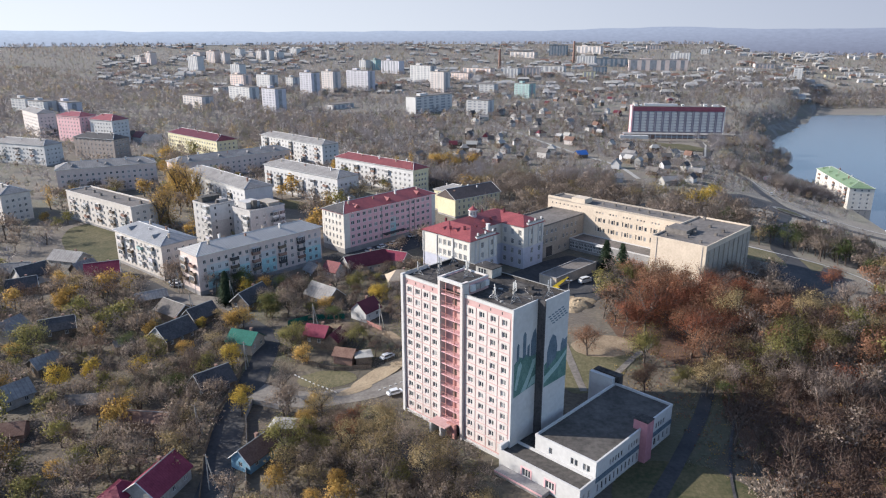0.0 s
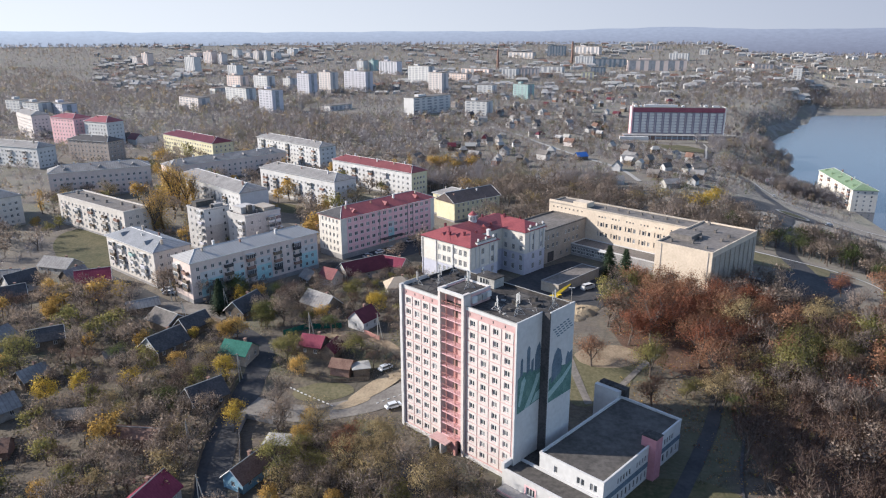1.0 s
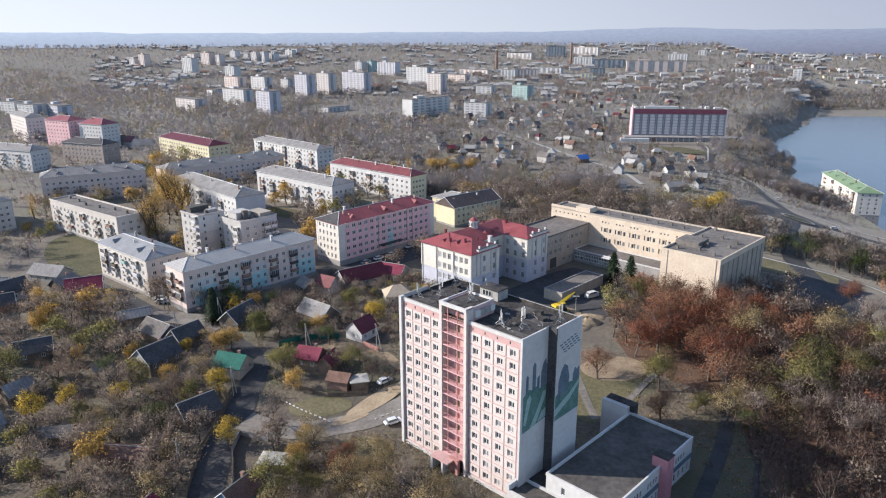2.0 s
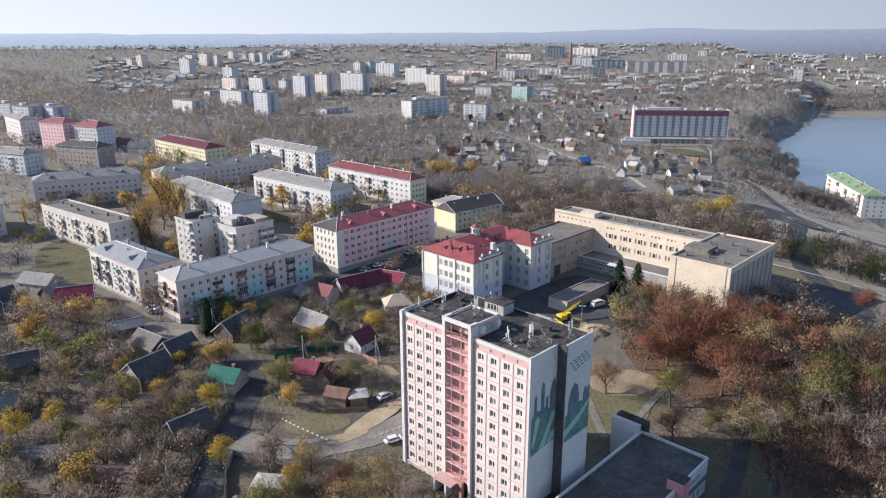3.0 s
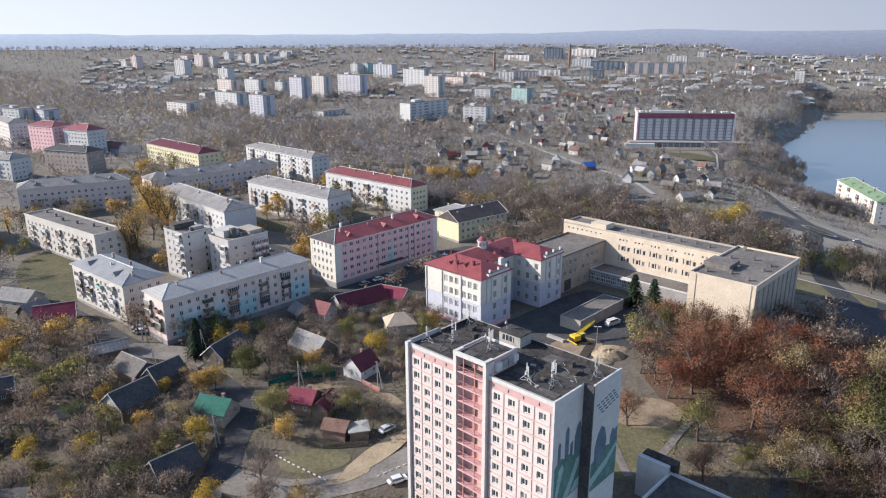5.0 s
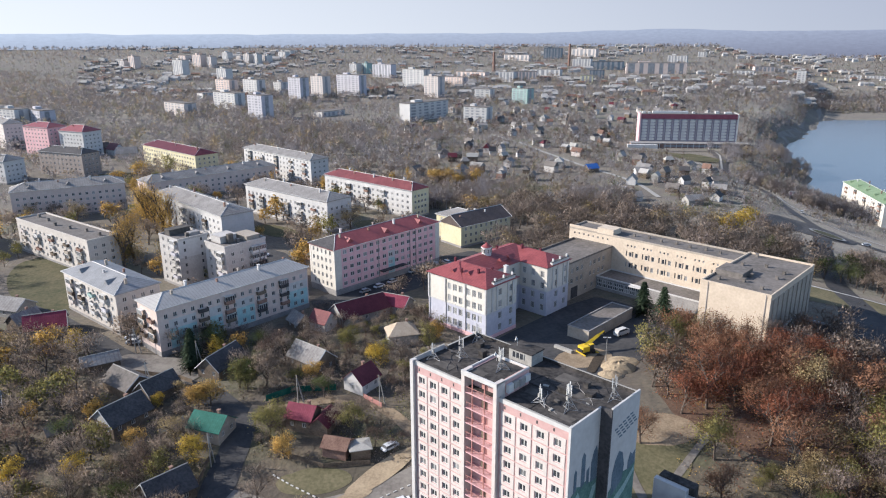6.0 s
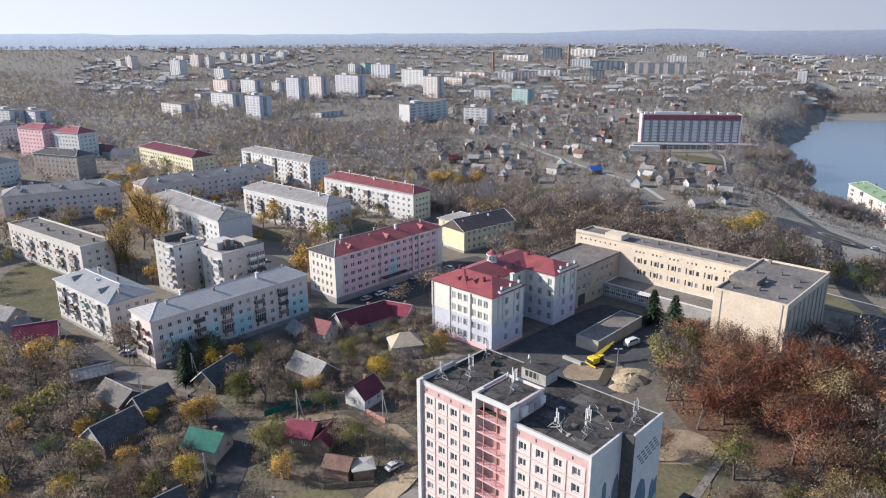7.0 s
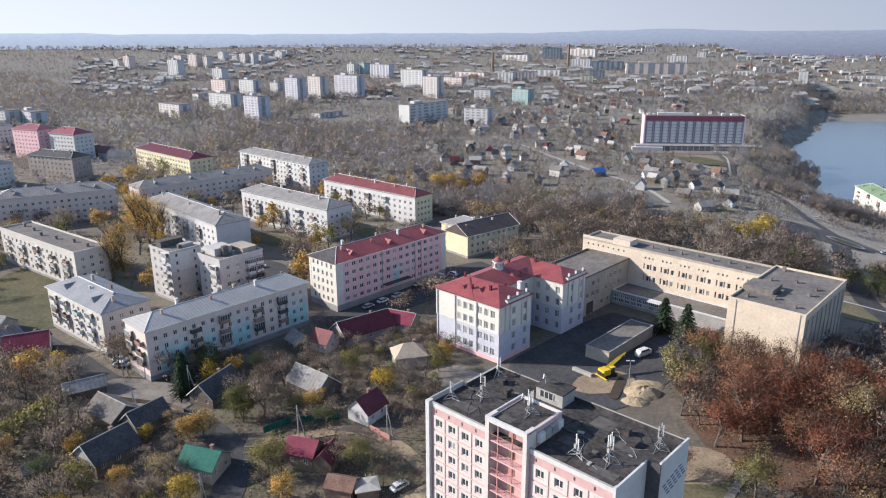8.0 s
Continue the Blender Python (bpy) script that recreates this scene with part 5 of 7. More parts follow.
flat_box(link, 22.6, 66, 61.6, 71.6, -1, 4.6, "plinth", "felt", {0: gl}, 3, 0.3)
part("sagging_awning", boxes((36, 40.5, 59.6, 61.5, 4.2, 4.45)), "white", link)
garage = thing("garage_block", pose(SX, SY, SZ, 0, 0, G0), "long single-storey brick garage with a flat roof", "garage")
FOOT.append((SX + 42, SY - 8, G0, 8, 26))
flat_box(garage, 38.7, 46, 19.7, 45, -1, 3.5, "beige_grey", "felt", {}, 1, 0.2, "plinth")

# ---- the blocks of flats ----
slab_block("apartment_block", "four-storey flats with turquoise patches and grey metal roof", (-97.4, 58.2), 53.0, 51, 11.7, 5.2, 18.6, 4, 18, 0, "peach", "zinc", rise=2.4, chimneys=6, win=(1.15, 1.4), balconies=(13.5, 22.0, 33.0, 41.4), side_balconies=(3.0, 8.6), shades=("brick", "darkslate", "wood", "brick"), patches=((3.2, 11.4), (15.6, 19.6), (24.4, 30.6), (43.4, 50.6)))
slab_block("apartment_block", "cream four-storey flats with crowded balconies", (-146.0, 91.0), -34.0, 35, 14, 4.5, 17.5, 4, 11, 4, "old_cream", "bluezinc", rise=2.8, chimneys=5, dormers=2, balconies=(5, 12, 20, 28), shades=("white", "lilac_grey", "cream", "mural_pale", "wood", "white"))
pink_flats = slab_block("apartment_block", "pink five-storey flats with a red roof", (-60.2, 109.6), 52.3, 51.7, 14, 5.8, 21.0, 5, 15, 5, "rose", "redroof", rise=3.0, chimneys=7, win=(1.75, 1.55), dormers=3, trim="warm_white", margin=3.0, side_w=0.95, patches=((24.6, 27.9),))
bm = bmesh.new()
v = [bm.verts.new(c) for c in ((-0.52, -0.45, 15.42), (-0.52, 14.45, 15.42), (6.05, 7.0, 18.38), (-0.52, -0.45, 15.36), (-0.52, 14.45, 15.36), (6.05, 7.0, 18.3))]
for fc in ((0, 2, 1), (3, 4, 5), (0, 1, 4, 3), (1, 2, 5, 4), (2, 0, 3, 5)):
    bm.faces.new([v[i] for i in fc])
part("roof_end", bm, "darkslate", pink_flats, "dark slate hip at the end of the roof")
part("entrance_canopy", boxes((20, 32, -2.2, -0.02, 3.0, 3.25)), "darkslate", pink_flats)
slab_block("apartment_block", "grey-roofed white flats behind poplars", (-173, 204.5), -40.0, 67, 15, 4.5, 18.5, 4, 17, 0, "white", "slate", rise=3.0, chimneys=5, balconies=(6, 14, 30, 40, 52), bare_side=True)
slab_block("apartment_block", "white four-storey flats with grey roof and balconies", (-135.4, 225.4), -35.0, 63.4, 14.5, 4.5, 19, 4, 18, 4, "white", "slate", rise=2.8, chimneys=5, balconies=(5, 14, 24, 34, 44, 54))
red_flats = slab_block("apartment_block", "white and yellow four-storey flats with red roof", (-102.5, 257), -36.0, 66.4, 12, 4.5, 18.5, 4, 18, 4, "white", "oldred", rise=2.8, chimneys=9, balconies=(8, 20, 34, 46))
bm = bmesh.new()
wall(bm, (66.415, 0.0), (66.415, 12.0), 0.95, 13.95, grid_holes(12.0, 4, 1.6, 2.85, 4, 1.3, 1.4), 0.015)
bmesh.ops.remove_doubles(bm, verts=bm.verts, dist=0.002)
part("end_facing", bm, "yellow", red_flats, "pale yellow rendered end wall")
slab_block("apartment_block", "long low pinkish flats with grey roof", (-194.4, 237.5), 50.0, 78, 13, 4.5, 16, 3, 20, 3, "peach", "slate", rise=2.8, chimneys=6, dormers=4)
slab_block("apartment_block", "white flats with pink ribs and grey roof", (-178.6, 336.8), -38.0, 74.4, 13, 4.5, 20, 5, 20, 3, "white", "slate", rise=2.4, chimneys=5, balconies=(8, 22, 38, 54, 68))
slab_block("office_building", "yellow four-storey building with dark red roof", (-260.7, 358.3), -37.0, 73, 16, 4.5, 18, 4, 20, 4, "yellow", "darkred", rise=3.2, chimneys=5, win=(1.6, 1.5))
slab_block("apartment_block", "dim brownish flats with grey roof", (-241.7, 195.9), 34.0, 51, 14, 4.5, 19, 4, 16, 4, "peach", "slate", rise=3.0, chimneys=6, dormers=3)
slab_block("apartment_block", "cream four-storey flats at the edge of the estate", (-267, 160), -31.0, 44, 13, 4.5, 18.5, 4, 13, 4, "old_cream", "slate", rise=2.8, chimneys=5, balconies=(5, 14, 24, 34))
slab_block("apartment_block", "weathered flat-roofed flats behind bare trees", (-206.6, 152.1), -31.0, 58, 12, 4.5, 18, 4, 16, 3, "old_cream", "felt", flat=True, chimneys=6, balconies=(6, 18, 30, 42, 52))
grey = slab_block("apartment_block", "grey six-storey block with corner balconies", (-127.7, 120.4), -35.0, 13.1, 11.5, 4.5, 22.0, 6, 3, 0, "grey_render", "felt", flat=True, chimneys=2, balconies=(10.6,), shades=("white", "lilac_grey", "concrete"))
part("upper_panel", boxes((13.1, 13.14, 0.05, 11.45, 11.0, 17.45)), "white", grey, "pale rendered upper wall")
part("stair_house", boxes((1.5, 5.0, 1.5, 9.6, 17.6, 19.6), (1.3, 5.2, 1.3, 9.8, 19.6, 19.8)), "darkfelt", grey)
part("stair_house", boxes((8.5, 11.0, 6.0, 10.0, 17.6, 19.0)), "plinth", grey)
for j in range(6):
    for y in (2.0, 8.6):
        part("small_window", boxes((13.1, 13.16, y, y + 0.7, 2.2 + j * 2.75, 3.3 + j * 2.75)), "pane", grey)
stepped = slab_block("apartment_block", "grey six-storey block with a stepped roof", (-108.8, 116.5), -35.0, 12.6, 16.7, 4.5, 20.9, 5, 3, 4, "grey_render", "felt", flat=True, chimneys=2, balconies=(10,), shades=("white", "lilac_grey"))
for j in range(5):
    for y in (11.6, 14.7):
        balcony(stepped, (12.6, y, 0.9 + j * 2.85), (1, 0), 2.7, 1.1, 1.0, "frame", True)
part("roof_storey", boxes((1.0, 7.0, 2.0, 8.5, 16.5, 18.9), (0.8, 7.2, 1.8, 8.7, 18.9, 19.1)), "grey_render", stepped)
part("roof_storey", boxes((3.0, 11.0, 10.0, 15.4, 16.5, 18.1), (2.8, 11.2, 9.8, 15.6, 18.1, 18.3)), "beige_grey", stepped)
part("roof_storey", boxes((7.6, 9.0, 4.0, 6.0, 16.5, 19.9)), "darkfelt", stepped)
slab_block("apartment_block", "yellow gabled house with dark brown roof", (-21.3, 170.5), 45.0, 29, 13.5, 4.5, 13.6, 3, 9, 0, "yellow", "brownroof", gabled=True, rise=4.0, chimneys=4, win=(1.2, 1.5), step=2.9, first=1.4)
slab_block("apartment_block", "pale yellow three-storey house with grey roof", (-33.5, 187.5), -40.0, 18, 14, 4.5, 15.0, 3, 4, 3, "yellow", "slate", rise=2.6, chimneys=2, step=3.3)
slab_block("apartment_block", "dim grey flats with slate roof", (-310, 316), -16.0, 38, 14, 4.4, 19.5, 5, 10, 4, "brownish", "darkslate", rise=3, chimneys=5)
slab_block("apartment_block", "pale flats with many balconies", (-356, 294), -16.0, 50, 14, 4.5, 18.6, 4, 14, 4, "white", "slate", rise=3, chimneys=5, balconies=(10, 24, 38))
slab_block("apartment_block", "pink tower flats with red roof", (-374, 392), -20.0, 28, 16, 4.5, 26, 7, 7, 4, "rose", "redroof", rise=3, chimneys=2)
slab_block("apartment_block", "pale pink tower flats with red roof", (-340, 384), -20.0, 26, 16, 4.5, 24, 6, 7, 4, "white", "redroof", rise=4, chimneys=2)
slab_block("apartment_block", "cream flats with a dark roof", (-440, 440), -40.0, 48, 14, 4.5, 25, 6, 12, 4, "cream", "slate", rise=3, chimneys=4)

# ---- hotel and lakeside flats ----
hotel = thing("hotel", pose(114.5, 536, -5.3, 0, 0, -1), "broad white hotel with red top storey and balconies", "hotel")
FOOT.append((100, 520, 0, 110, 36))
HW, HH, BAYS = 84.5, 28.4, 12
part("wall", boxes((0.4, HW - 0.4, 1.2, 13.5, -3, HH)), "frame", hotel)
part("roof_band", boxes((0.4, HW - 0.4, -0.15, 13.8, 24.4, HH)), "hotelred", hotel)
part("roof", boxes((0.5, HW - 0.5, 0.3, 13.7, HH, HH + 0.3)), "felt", hotel)
part("end_fin", boxes((-0.8, 0.4, -0.2, 14, -3, HH + 0.6)), "rose", hotel)
part("end_fin", boxes((HW - 0.4, HW + 0.5, -0.2, 14, -3, HH + 0.6)), "frame", hotel)
part("recess_wall", boxes((0.5, HW - 0.5, 1.1, 1.2, 4.2, 24.3)), "lilac_dark", hotel)
for k in range(BAYS + 1):
    x = 0.6 + (HW - 1.2) * k / BAYS
    part("fin", boxes((x - 0.3, x + 0.3, -0.1, 1.1, 4.2, 24.3)), "lilac_dark", hotel)
for k in range(BAYS):
    x0, x1 = 0.6 + (HW - 1.2) * k / BAYS + 1.3, 0.6 + (HW - 1.2) * (k + 1) / BAYS - 1.3
    part("glazing_strip", boxes((x0 + 0.3, x1 - 0.9, 1.02, 1.1, 5.4, 23.9)), "lilac_grey", hotel)
    for j in range(7):
        z = 5.5 + j * 2.68
        part("balcony_front", boxes((x0, x1, -0.06, 0.1, z, z + 1.55), (x0, x1, 0.1, 1.1, z - 0.14, z)), "frame", hotel)
part("podium", boxes((-8, HW + 9, -11, 1.0, -4, 3.6)), "brick", hotel)
part("podium_glazing", boxes((20, HW + 7, -11.08, -11, 0.8, 2.8)), "far_glass", hotel)
part("podium_roof", boxes((-8.5, HW + 9.5, -11.8, 0.1, 3.6, 4.2)), "plinth", hotel)
part("podium_wing", boxes((-12, 14, -16, -11.1, -4, 3.2)), "white", hotel)
for k in range(16):
    part("podium_column", boxes((16 + k * 4.9, 16.5 + k * 4.9, -11.6, -11.1, -1, 3.6)), "frame", hotel)
for x0, x1, zz in ((2, 5, 1.6), (7, 9, 1.2), (11, 42, 1.9), (46, 48, 1.4), (66, 69, 1.8), (74, 80, 1.3)):
    part("roof_housing", boxes((x0, x1, 5, 9, HH + 0.3, HH + 0.3 + zz)), "frame", hotel)
slab_block("lakeside_flats", "cream lakeside flats with a green roof", (231, 392.5), -95.0, 70, 15, -23, -8, 5, 16, 3, "warm_white", "leafgreen_roof", rise=3.4, dormers=5, chimneys=6, balconies=(8, 24, 40, 54, 64))

# ---- far town ----
def far_block(x, y, w, h, d, turn, wall_m):
    """A block of flats far off: walls, roof rim, lift house and a stack of windows for each bay of its front."""
    t = thing("distant_block", pose(x, y, ground_z(x, y) - 0.5, 0, 0, turn), "distant pale block of flats in the haze", "apartment block", "far town blocks")
    FOOT.append((x - w / 2, y - d / 2, 0, w, d))
    part("wall", boxes((-w / 2, w / 2, -d / 2, d / 2, -6, h)), wall_m, t)
    part("roof", boxes((-w / 2 - 0.3, w / 2 + 0.3, -d / 2 - 0.3, d / 2 + 0.3, h, h + 0.5)), "felt", t)
    if h > 15:
        part("lift_house", boxes((-w * 0.3, -w * 0.1, -d * 0.2, d * 0.2, h + 0.5, h + 2.8)), wall_m, t)
    floors, bays = max(1, round(h / 3.0)), max(2, min(6, round(w / 7.0)))
    step, rise = (w - 1.6) / bays, h / floors
    for k in range(bays):
        x0, f = -w / 2 + 0.8 + k * step, 0.16 if k % 2 == 0 else 0.3
        part("glazing_strip", boxes((x0 + step * f, x0 + step * (1 - f), -d / 2 - 0.06, -d / 2, 1.0, h - 0.9)), "far_glass", t)
    if y < 1150 and h > 12:   # sills and balcony fronts across the glazing, storey by storey
        for j in range(1, floors):
            part("spandrel_band", boxes((-w / 2 + 0.4, w / 2 - 0.4, -d / 2 - 0.3, -d / 2 - 0.07, j * rise - 0.5, j * rise + 0.75)), wall_m, t)
        part("glazing_strip", boxes((w / 2, w / 2 + 0.06, -d * 0.2, d * 0.12, 1.0, h - 0.9)), "far_glass", t)


for wall_m, turn, spots in (
    ("cream", -35, ((-847, 1389, 24, 16), (-671, 1442, 15, 24), (-671, 1615, 18, 10), (-630, 1560, 22, 21), (-591, 1575, 15, 18), (-382, 671, 44, 15), (-282, 916, 27, 31), (-365, 990, 20, 15), (-115, 928, 27, 30), (11, 1692, 74, 14), (184, 1784, 71, 19))),
    ("peach", -35, ((-817, 1377, 24, 27), (-784, 1549, 30, 14), (-706, 1455, 34, 26), (-445, 964, 38, 22), (-98, 1126, 39, 13), (-78, 1280, 70, 10))),
    ("white", -35, ((-652, 1248, 36, 34), (-692, 1583, 22, 21), (-605, 1552, 15, 22), (-539, 1187, 30, 23), (-392, 940, 36, 24), (-358, 757, 48, 20), (-363, 980, 19, 17), (-584, 1688, 28, 16), (-582, 1561, 10, 19), (-602, 1775, 41, 11), (-325, 1351, 20, 21), (-161, 1070, 48, 30))),
    ("white", -22, ((-547, 588, 26, 18), (-513, 570, 28, 17), (-40, 893, 24, 15), (-10, 1176, 28, 18), (65, 1319, 61, 12), (153, 1513, 41, 20), (378, 1598, 43, 18), (466, 1730, 20, 13), (482, 1144, 14, 25), (710, 1466, 31, 10), (760, 1478, 35, 6), (448, 1339, 38, 8), (-36, 620, 26, 17))),
    # far blocks whose shaded look is put into the wall colour
    ("lilac_grey", -35, ((-486, 574, 36, 16), (-297, 855, 27, 33), (-244, 952, 50, 30), (-250, 1268, 50, 25), (-277, 645, 26, 26))),
    ("mural_pale", -35, ((-301, 1352, 13, 22), (13, 843, 25, 20))),
    ("peach", -6, ((284, 1361, 116, 22), (368, 1878, 46, 11), (504, 1396, 38, 10), (23, 1200, 39, 17))),
    ("mural_slate", -10, ((100, 1733, 46, 26), (203, 1459, 66, 18), (157, 1256, 26, 15))),
    ("yellow", -10, ((128, 1154, 21, 14), (654, 1439, 19, 9))),
    ("white", 55, ((-96, 652, 62, 19), (-436, 876, 30, 10), (-209, 679, 34, 6))),
):
    for x, y, w, h in spots:
        far_block(x, y, w, h, 22 if turn == -6 else 15, turn, wall_m)
for x, y, h in ((-41, 1419, 41), (127, 1556, 50)):
    t = thing("factory_chimney", pose(x, y, ground_z(x, y) - 1), "tall dark brick factory chimney far off", "chimney")
    bm = bmesh.new()
    tube(bm, (0, 0, 0), (0, 0, h), 3.2, 2.2, 10)
    part("stack", bm, "brick", t)

# ---- village houses ----
def house(x, y, turn, L, W, eave, rise, wall_m, roof_m, label, gable=True, windows=True, name="cottage", gable_m=None):
    """A small house. Its long side runs along turn; local x is the ridge."""
    z = ground_z(x, y)
    t = thing(name, pose(x, y, z, 0, 0, turn), label, "house")
    c, s = math.cos(radians(turn)), math.sin(radians(turn))
    FOOT.append((x - L / 2 * c + W / 2 * s, y - L / 2 * s - W / 2 * c, turn, L, W))
    if L > 5 and y < 110:
        KEPT_CLEAR.append((x * 0.97, y - 6.0, 4.0))   # open garden before the house
    pts = [(-L / 2, -W / 2), (L / 2, -W / 2), (L / 2, W / 2), (-L / 2, W / 2)]
    bm = bmesh.new()
    for k in range(4):
        d = (L, W)[k % 2]
        n = max(1, int(d / 3.2)) if windows else 0
        hs = [(d * (i + 0.5) / n - 0.5, d * (i + 0.5) / n + 0.5, 1.0, 2.2) for i in range(n)] if eave > 2.4 else []
        nx, ny = ((0, -1), (1, 0), (0, 1), (-1, 0))[k]
        if (nx * c - ny * s) * (0 - x) + (nx * s + ny * c) * (-125 - y) < 0:
            hs = []   # blind backs
        wall(bm, pts[k], pts[(k + 1) % 4], -1.5, eave, hs, 0.15)
        set_windows(t, pts[k], pts[(k + 1) % 4], hs, 2, 0.06)
    part("wall", bm, wall_m, t)
    over = 0.45
    if gable:
        for sx in (-1, 1):
            bm = bmesh.new()
            v = [bm.verts.new((sx * L / 2 + dx, yy, zz)) for dx in (-0.06, 0.06) for yy, zz in ((-W / 2, eave), (W / 2, eave), (0, eave + rise))]
            for fc in ((0, 1, 2), (3, 4, 5), (0, 1, 4, 3), (1, 2, 5, 4), (2, 0, 3, 5)):
                bm.faces.new([v[i] for i in fc])
            bmesh.ops.recalc_face_normals(bm, faces=bm.faces)
            part("gable", bm, gable_m or wall_m, t)
        k = rise / (W / 2)
        for sy in (-1, 1):
            bm = bmesh.new()
            v = [bm.verts.new((xx, yy, zz + dz)) for dz in (0, 0.14) for xx, yy, zz in ((-L / 2 - over, sy * (W / 2 + over), eave - over * k), (L / 2 + over, sy * (W / 2 + over), eave - over * k), (L / 2 + over, 0, eave + rise), (-L / 2 - over, 0, eave + rise))]
            for fc in ((0, 1, 2, 3), (4, 5, 6, 7), (0, 1, 5, 4), (1, 2, 6, 5), (2, 3, 7, 6), (3, 0, 4, 7)):
                bm.faces.new([v[i] for i in fc])
            bmesh.ops.recalc_face_normals(bm, faces=bm.faces)
            part("roof_slope", bm, roof_m, t)
        if L >= 8.5 and y < 110:
            bm = bmesh.new()
            tube(bm, (-L / 2 - over, 0, eave + rise + 0.14), (L / 2 + over, 0, eave + rise + 0.14), 0.13, 0.13, 5)
            part("ridge_cap", bm, "concrete", t)
            sx = 1 if c * (0 - x) + s * (-125 - y) > 0 else -1
            for sy in (-1, 1):
                bm = bmesh.new()
                tube(bm, (sx * (L / 2 + over + 0.03), 0, eave + rise + 0.02), (sx * (L / 2 + over + 0.03), sy * (W / 2 + over), eave - over * k + 0.02), 0.12, 0.12, 4)
                part("bargeboard", bm, "frame", t)
    else:
        bm = bmesh.new()
        hip(bm, L, W, 0, rise, over)
        bmesh.ops.translate(bm, vec=(-L / 2, -W / 2, eave), verts=bm.verts)
        part("roof", bm, roof_m, t)
    if windows and L > 6:
        chimney(t, L * 0.2, W * 0.12, eave + rise * 0.6, 1.5, 0.6, "brick")
    return t


house(-68.6, 24.9, -13, 8.2, 6.6, 2.9, 2.4, "beige_grey", "greenroof", "white cottage with a green sheet roof")
house(-48.2, 29.4, -12, 6.4, 5.6, 3.2, 2.2, "wood", "magenta", "brown cottage with a crimson sheet roof")
house(-42.9, 28.6, 78, 6.2, 4.2, 2.4, 1.9, "wood", "darkred", "low annexe with a dark red gabled roof", True, False, "extension")
house(-37.8, 46.3, 61, 6.9, 6.2, 3.2, 2.8, "white", "darkred", "white cottage with a maroon gabled roof")
house(-54.0, 56.9, -33, 11.2, 7.2, 3.2, 3.1, "wood", "slate", "timber cottage with a grey slate roof")
house(-48.2, 92.4, 43, 17.0, 9.0, 3.0, 3.4, "plinth", "darkred", "long low house with a maroon roof", True, True)
house(-57.6, 82.8, -25, 6.0, 6.0, 3.0, 2.7, "cream", "oldred", "small pale house with a weathered red roof", gable_m="white")
house(-37.5, 99.5, -20, 9.0, 7.0, 2.8, 2.4, "plinth", "magenta", "small house with a crimson roof")
house(-32.0, 75.5, 20, 8.5, 7.0, 3.0, 2.8, "concrete", "sandroof", "old house with a pale tan roof", False)
house(-65.0, 82.5, -45, 6.5, 5.0, 2.6, 2.4, "wood", "slate", "grey timber shed house")
house(-69.5, 4.0, 52, 9.0, 7.5, 2.8, 3.2, "wood", "darkslate", "dark timber cottage with a pale gable edge")
house(-47.0, -25.5, 68, 8.5, 5.4, 2.7, 2.4, "bluewood", "rust", "blue timber cottage with a rusty roof")
house(-62.5, -38.0, 80, 11.0, 7.6, 3.2, 3.0, "concrete", "magenta", "white house with a big crimson roof")
house(-68.3, -42.0, 80, 5.5, 5.0, 2.5, 1.8, "concrete", "magenta", "low side wing with a crimson roof", False, False, "extension")
house(-97.5, 40.5, -29, 10.6, 7.5, 2.6, 2.6, "wood", "felt", "old timber barn with a felt roof", True, False, "barn")
house(-111.0, 51.0, 38, 9.0, 5.5, 2.4, 1.6, "wood", "slate", "low grey shed with a sheet roof", True, False, "barn")
house(-88.2, 38.2, 62, 8.6, 6.2, 2.6, 2.8, "wood", "darkslate", "timber shed with a steep dark roof", True, False, "barn")
house(-140.5, 71.5, 30, 11.0, 8.0, 3.2, 3.2, "concrete", "magenta", "cottage with a crimson and grey roof")
house(-164.0, 66.0, 60, 10.0, 8.0, 3.2, 3.4, "white", "darkslate", "white cottage with a dark roof")
house(-172.0, 69.0, 20, 9.0, 7.0, 3.0, 2.8, "concrete", "slate", "pale cottage with a slate roof")
house(-160.0, 55.0, 40, 9.0, 7.0, 2.8, 2.6, "wood", "darkslate", "timber cottage with a dark roof")
house(-285.0, 379.0, 20, 14.0, 9.0, 4.5, 4.0, "cream", "slate", "pale two-storey house with a grey roof")
house(-304.0, 396.0, -30, 12.0, 9.0, 4.5, 4.0, "white", "darkred", "white house with a dark red roof")
house(-322.0, 404.0, 35, 14.0, 9.0, 4.0, 3.6, "wood", "darkslate", "low dark house among trees")
house(-163.0, 86.0, -10, 13.0, 8.0, 2.8, 2.6, "concrete", "slate", "long cottage with a grey roof")
house(-150.0, 75.0, 70, 8.0, 6.0, 2.8, 2.6, "wood", "slate", "grey timber cottage among bare trees")
house(-38.0, 20.8, -10, 5.5, 4.5, 2.4, 1.4, "brick", "rust", "brick outhouse with a rusty roof", True, False, "shed")
house(-33.0, 20.5, 20, 4.2, 4.0, 2.3, 0.5, "wood", "concrete", "small shed with a pale flat roof", False, False, "shed")
house(-44.0, -13.5, 0, 6.0, 4.0, 2.2, 0.8, "brick", "concrete", "tumbledown brick shed with a pale roof", False, False, "shed")
house(-40.0, -13.0, 10, 3.6, 3.4, 2.2, 0.7, "rust", "rust", "rusty sheet metal lock-up", False, False, "shed")
house(-77.4, 52.8, 73, 11.4, 7.0, 2.8, 3.1, "wood", "darkslate", "dark cottage with blue window frames")
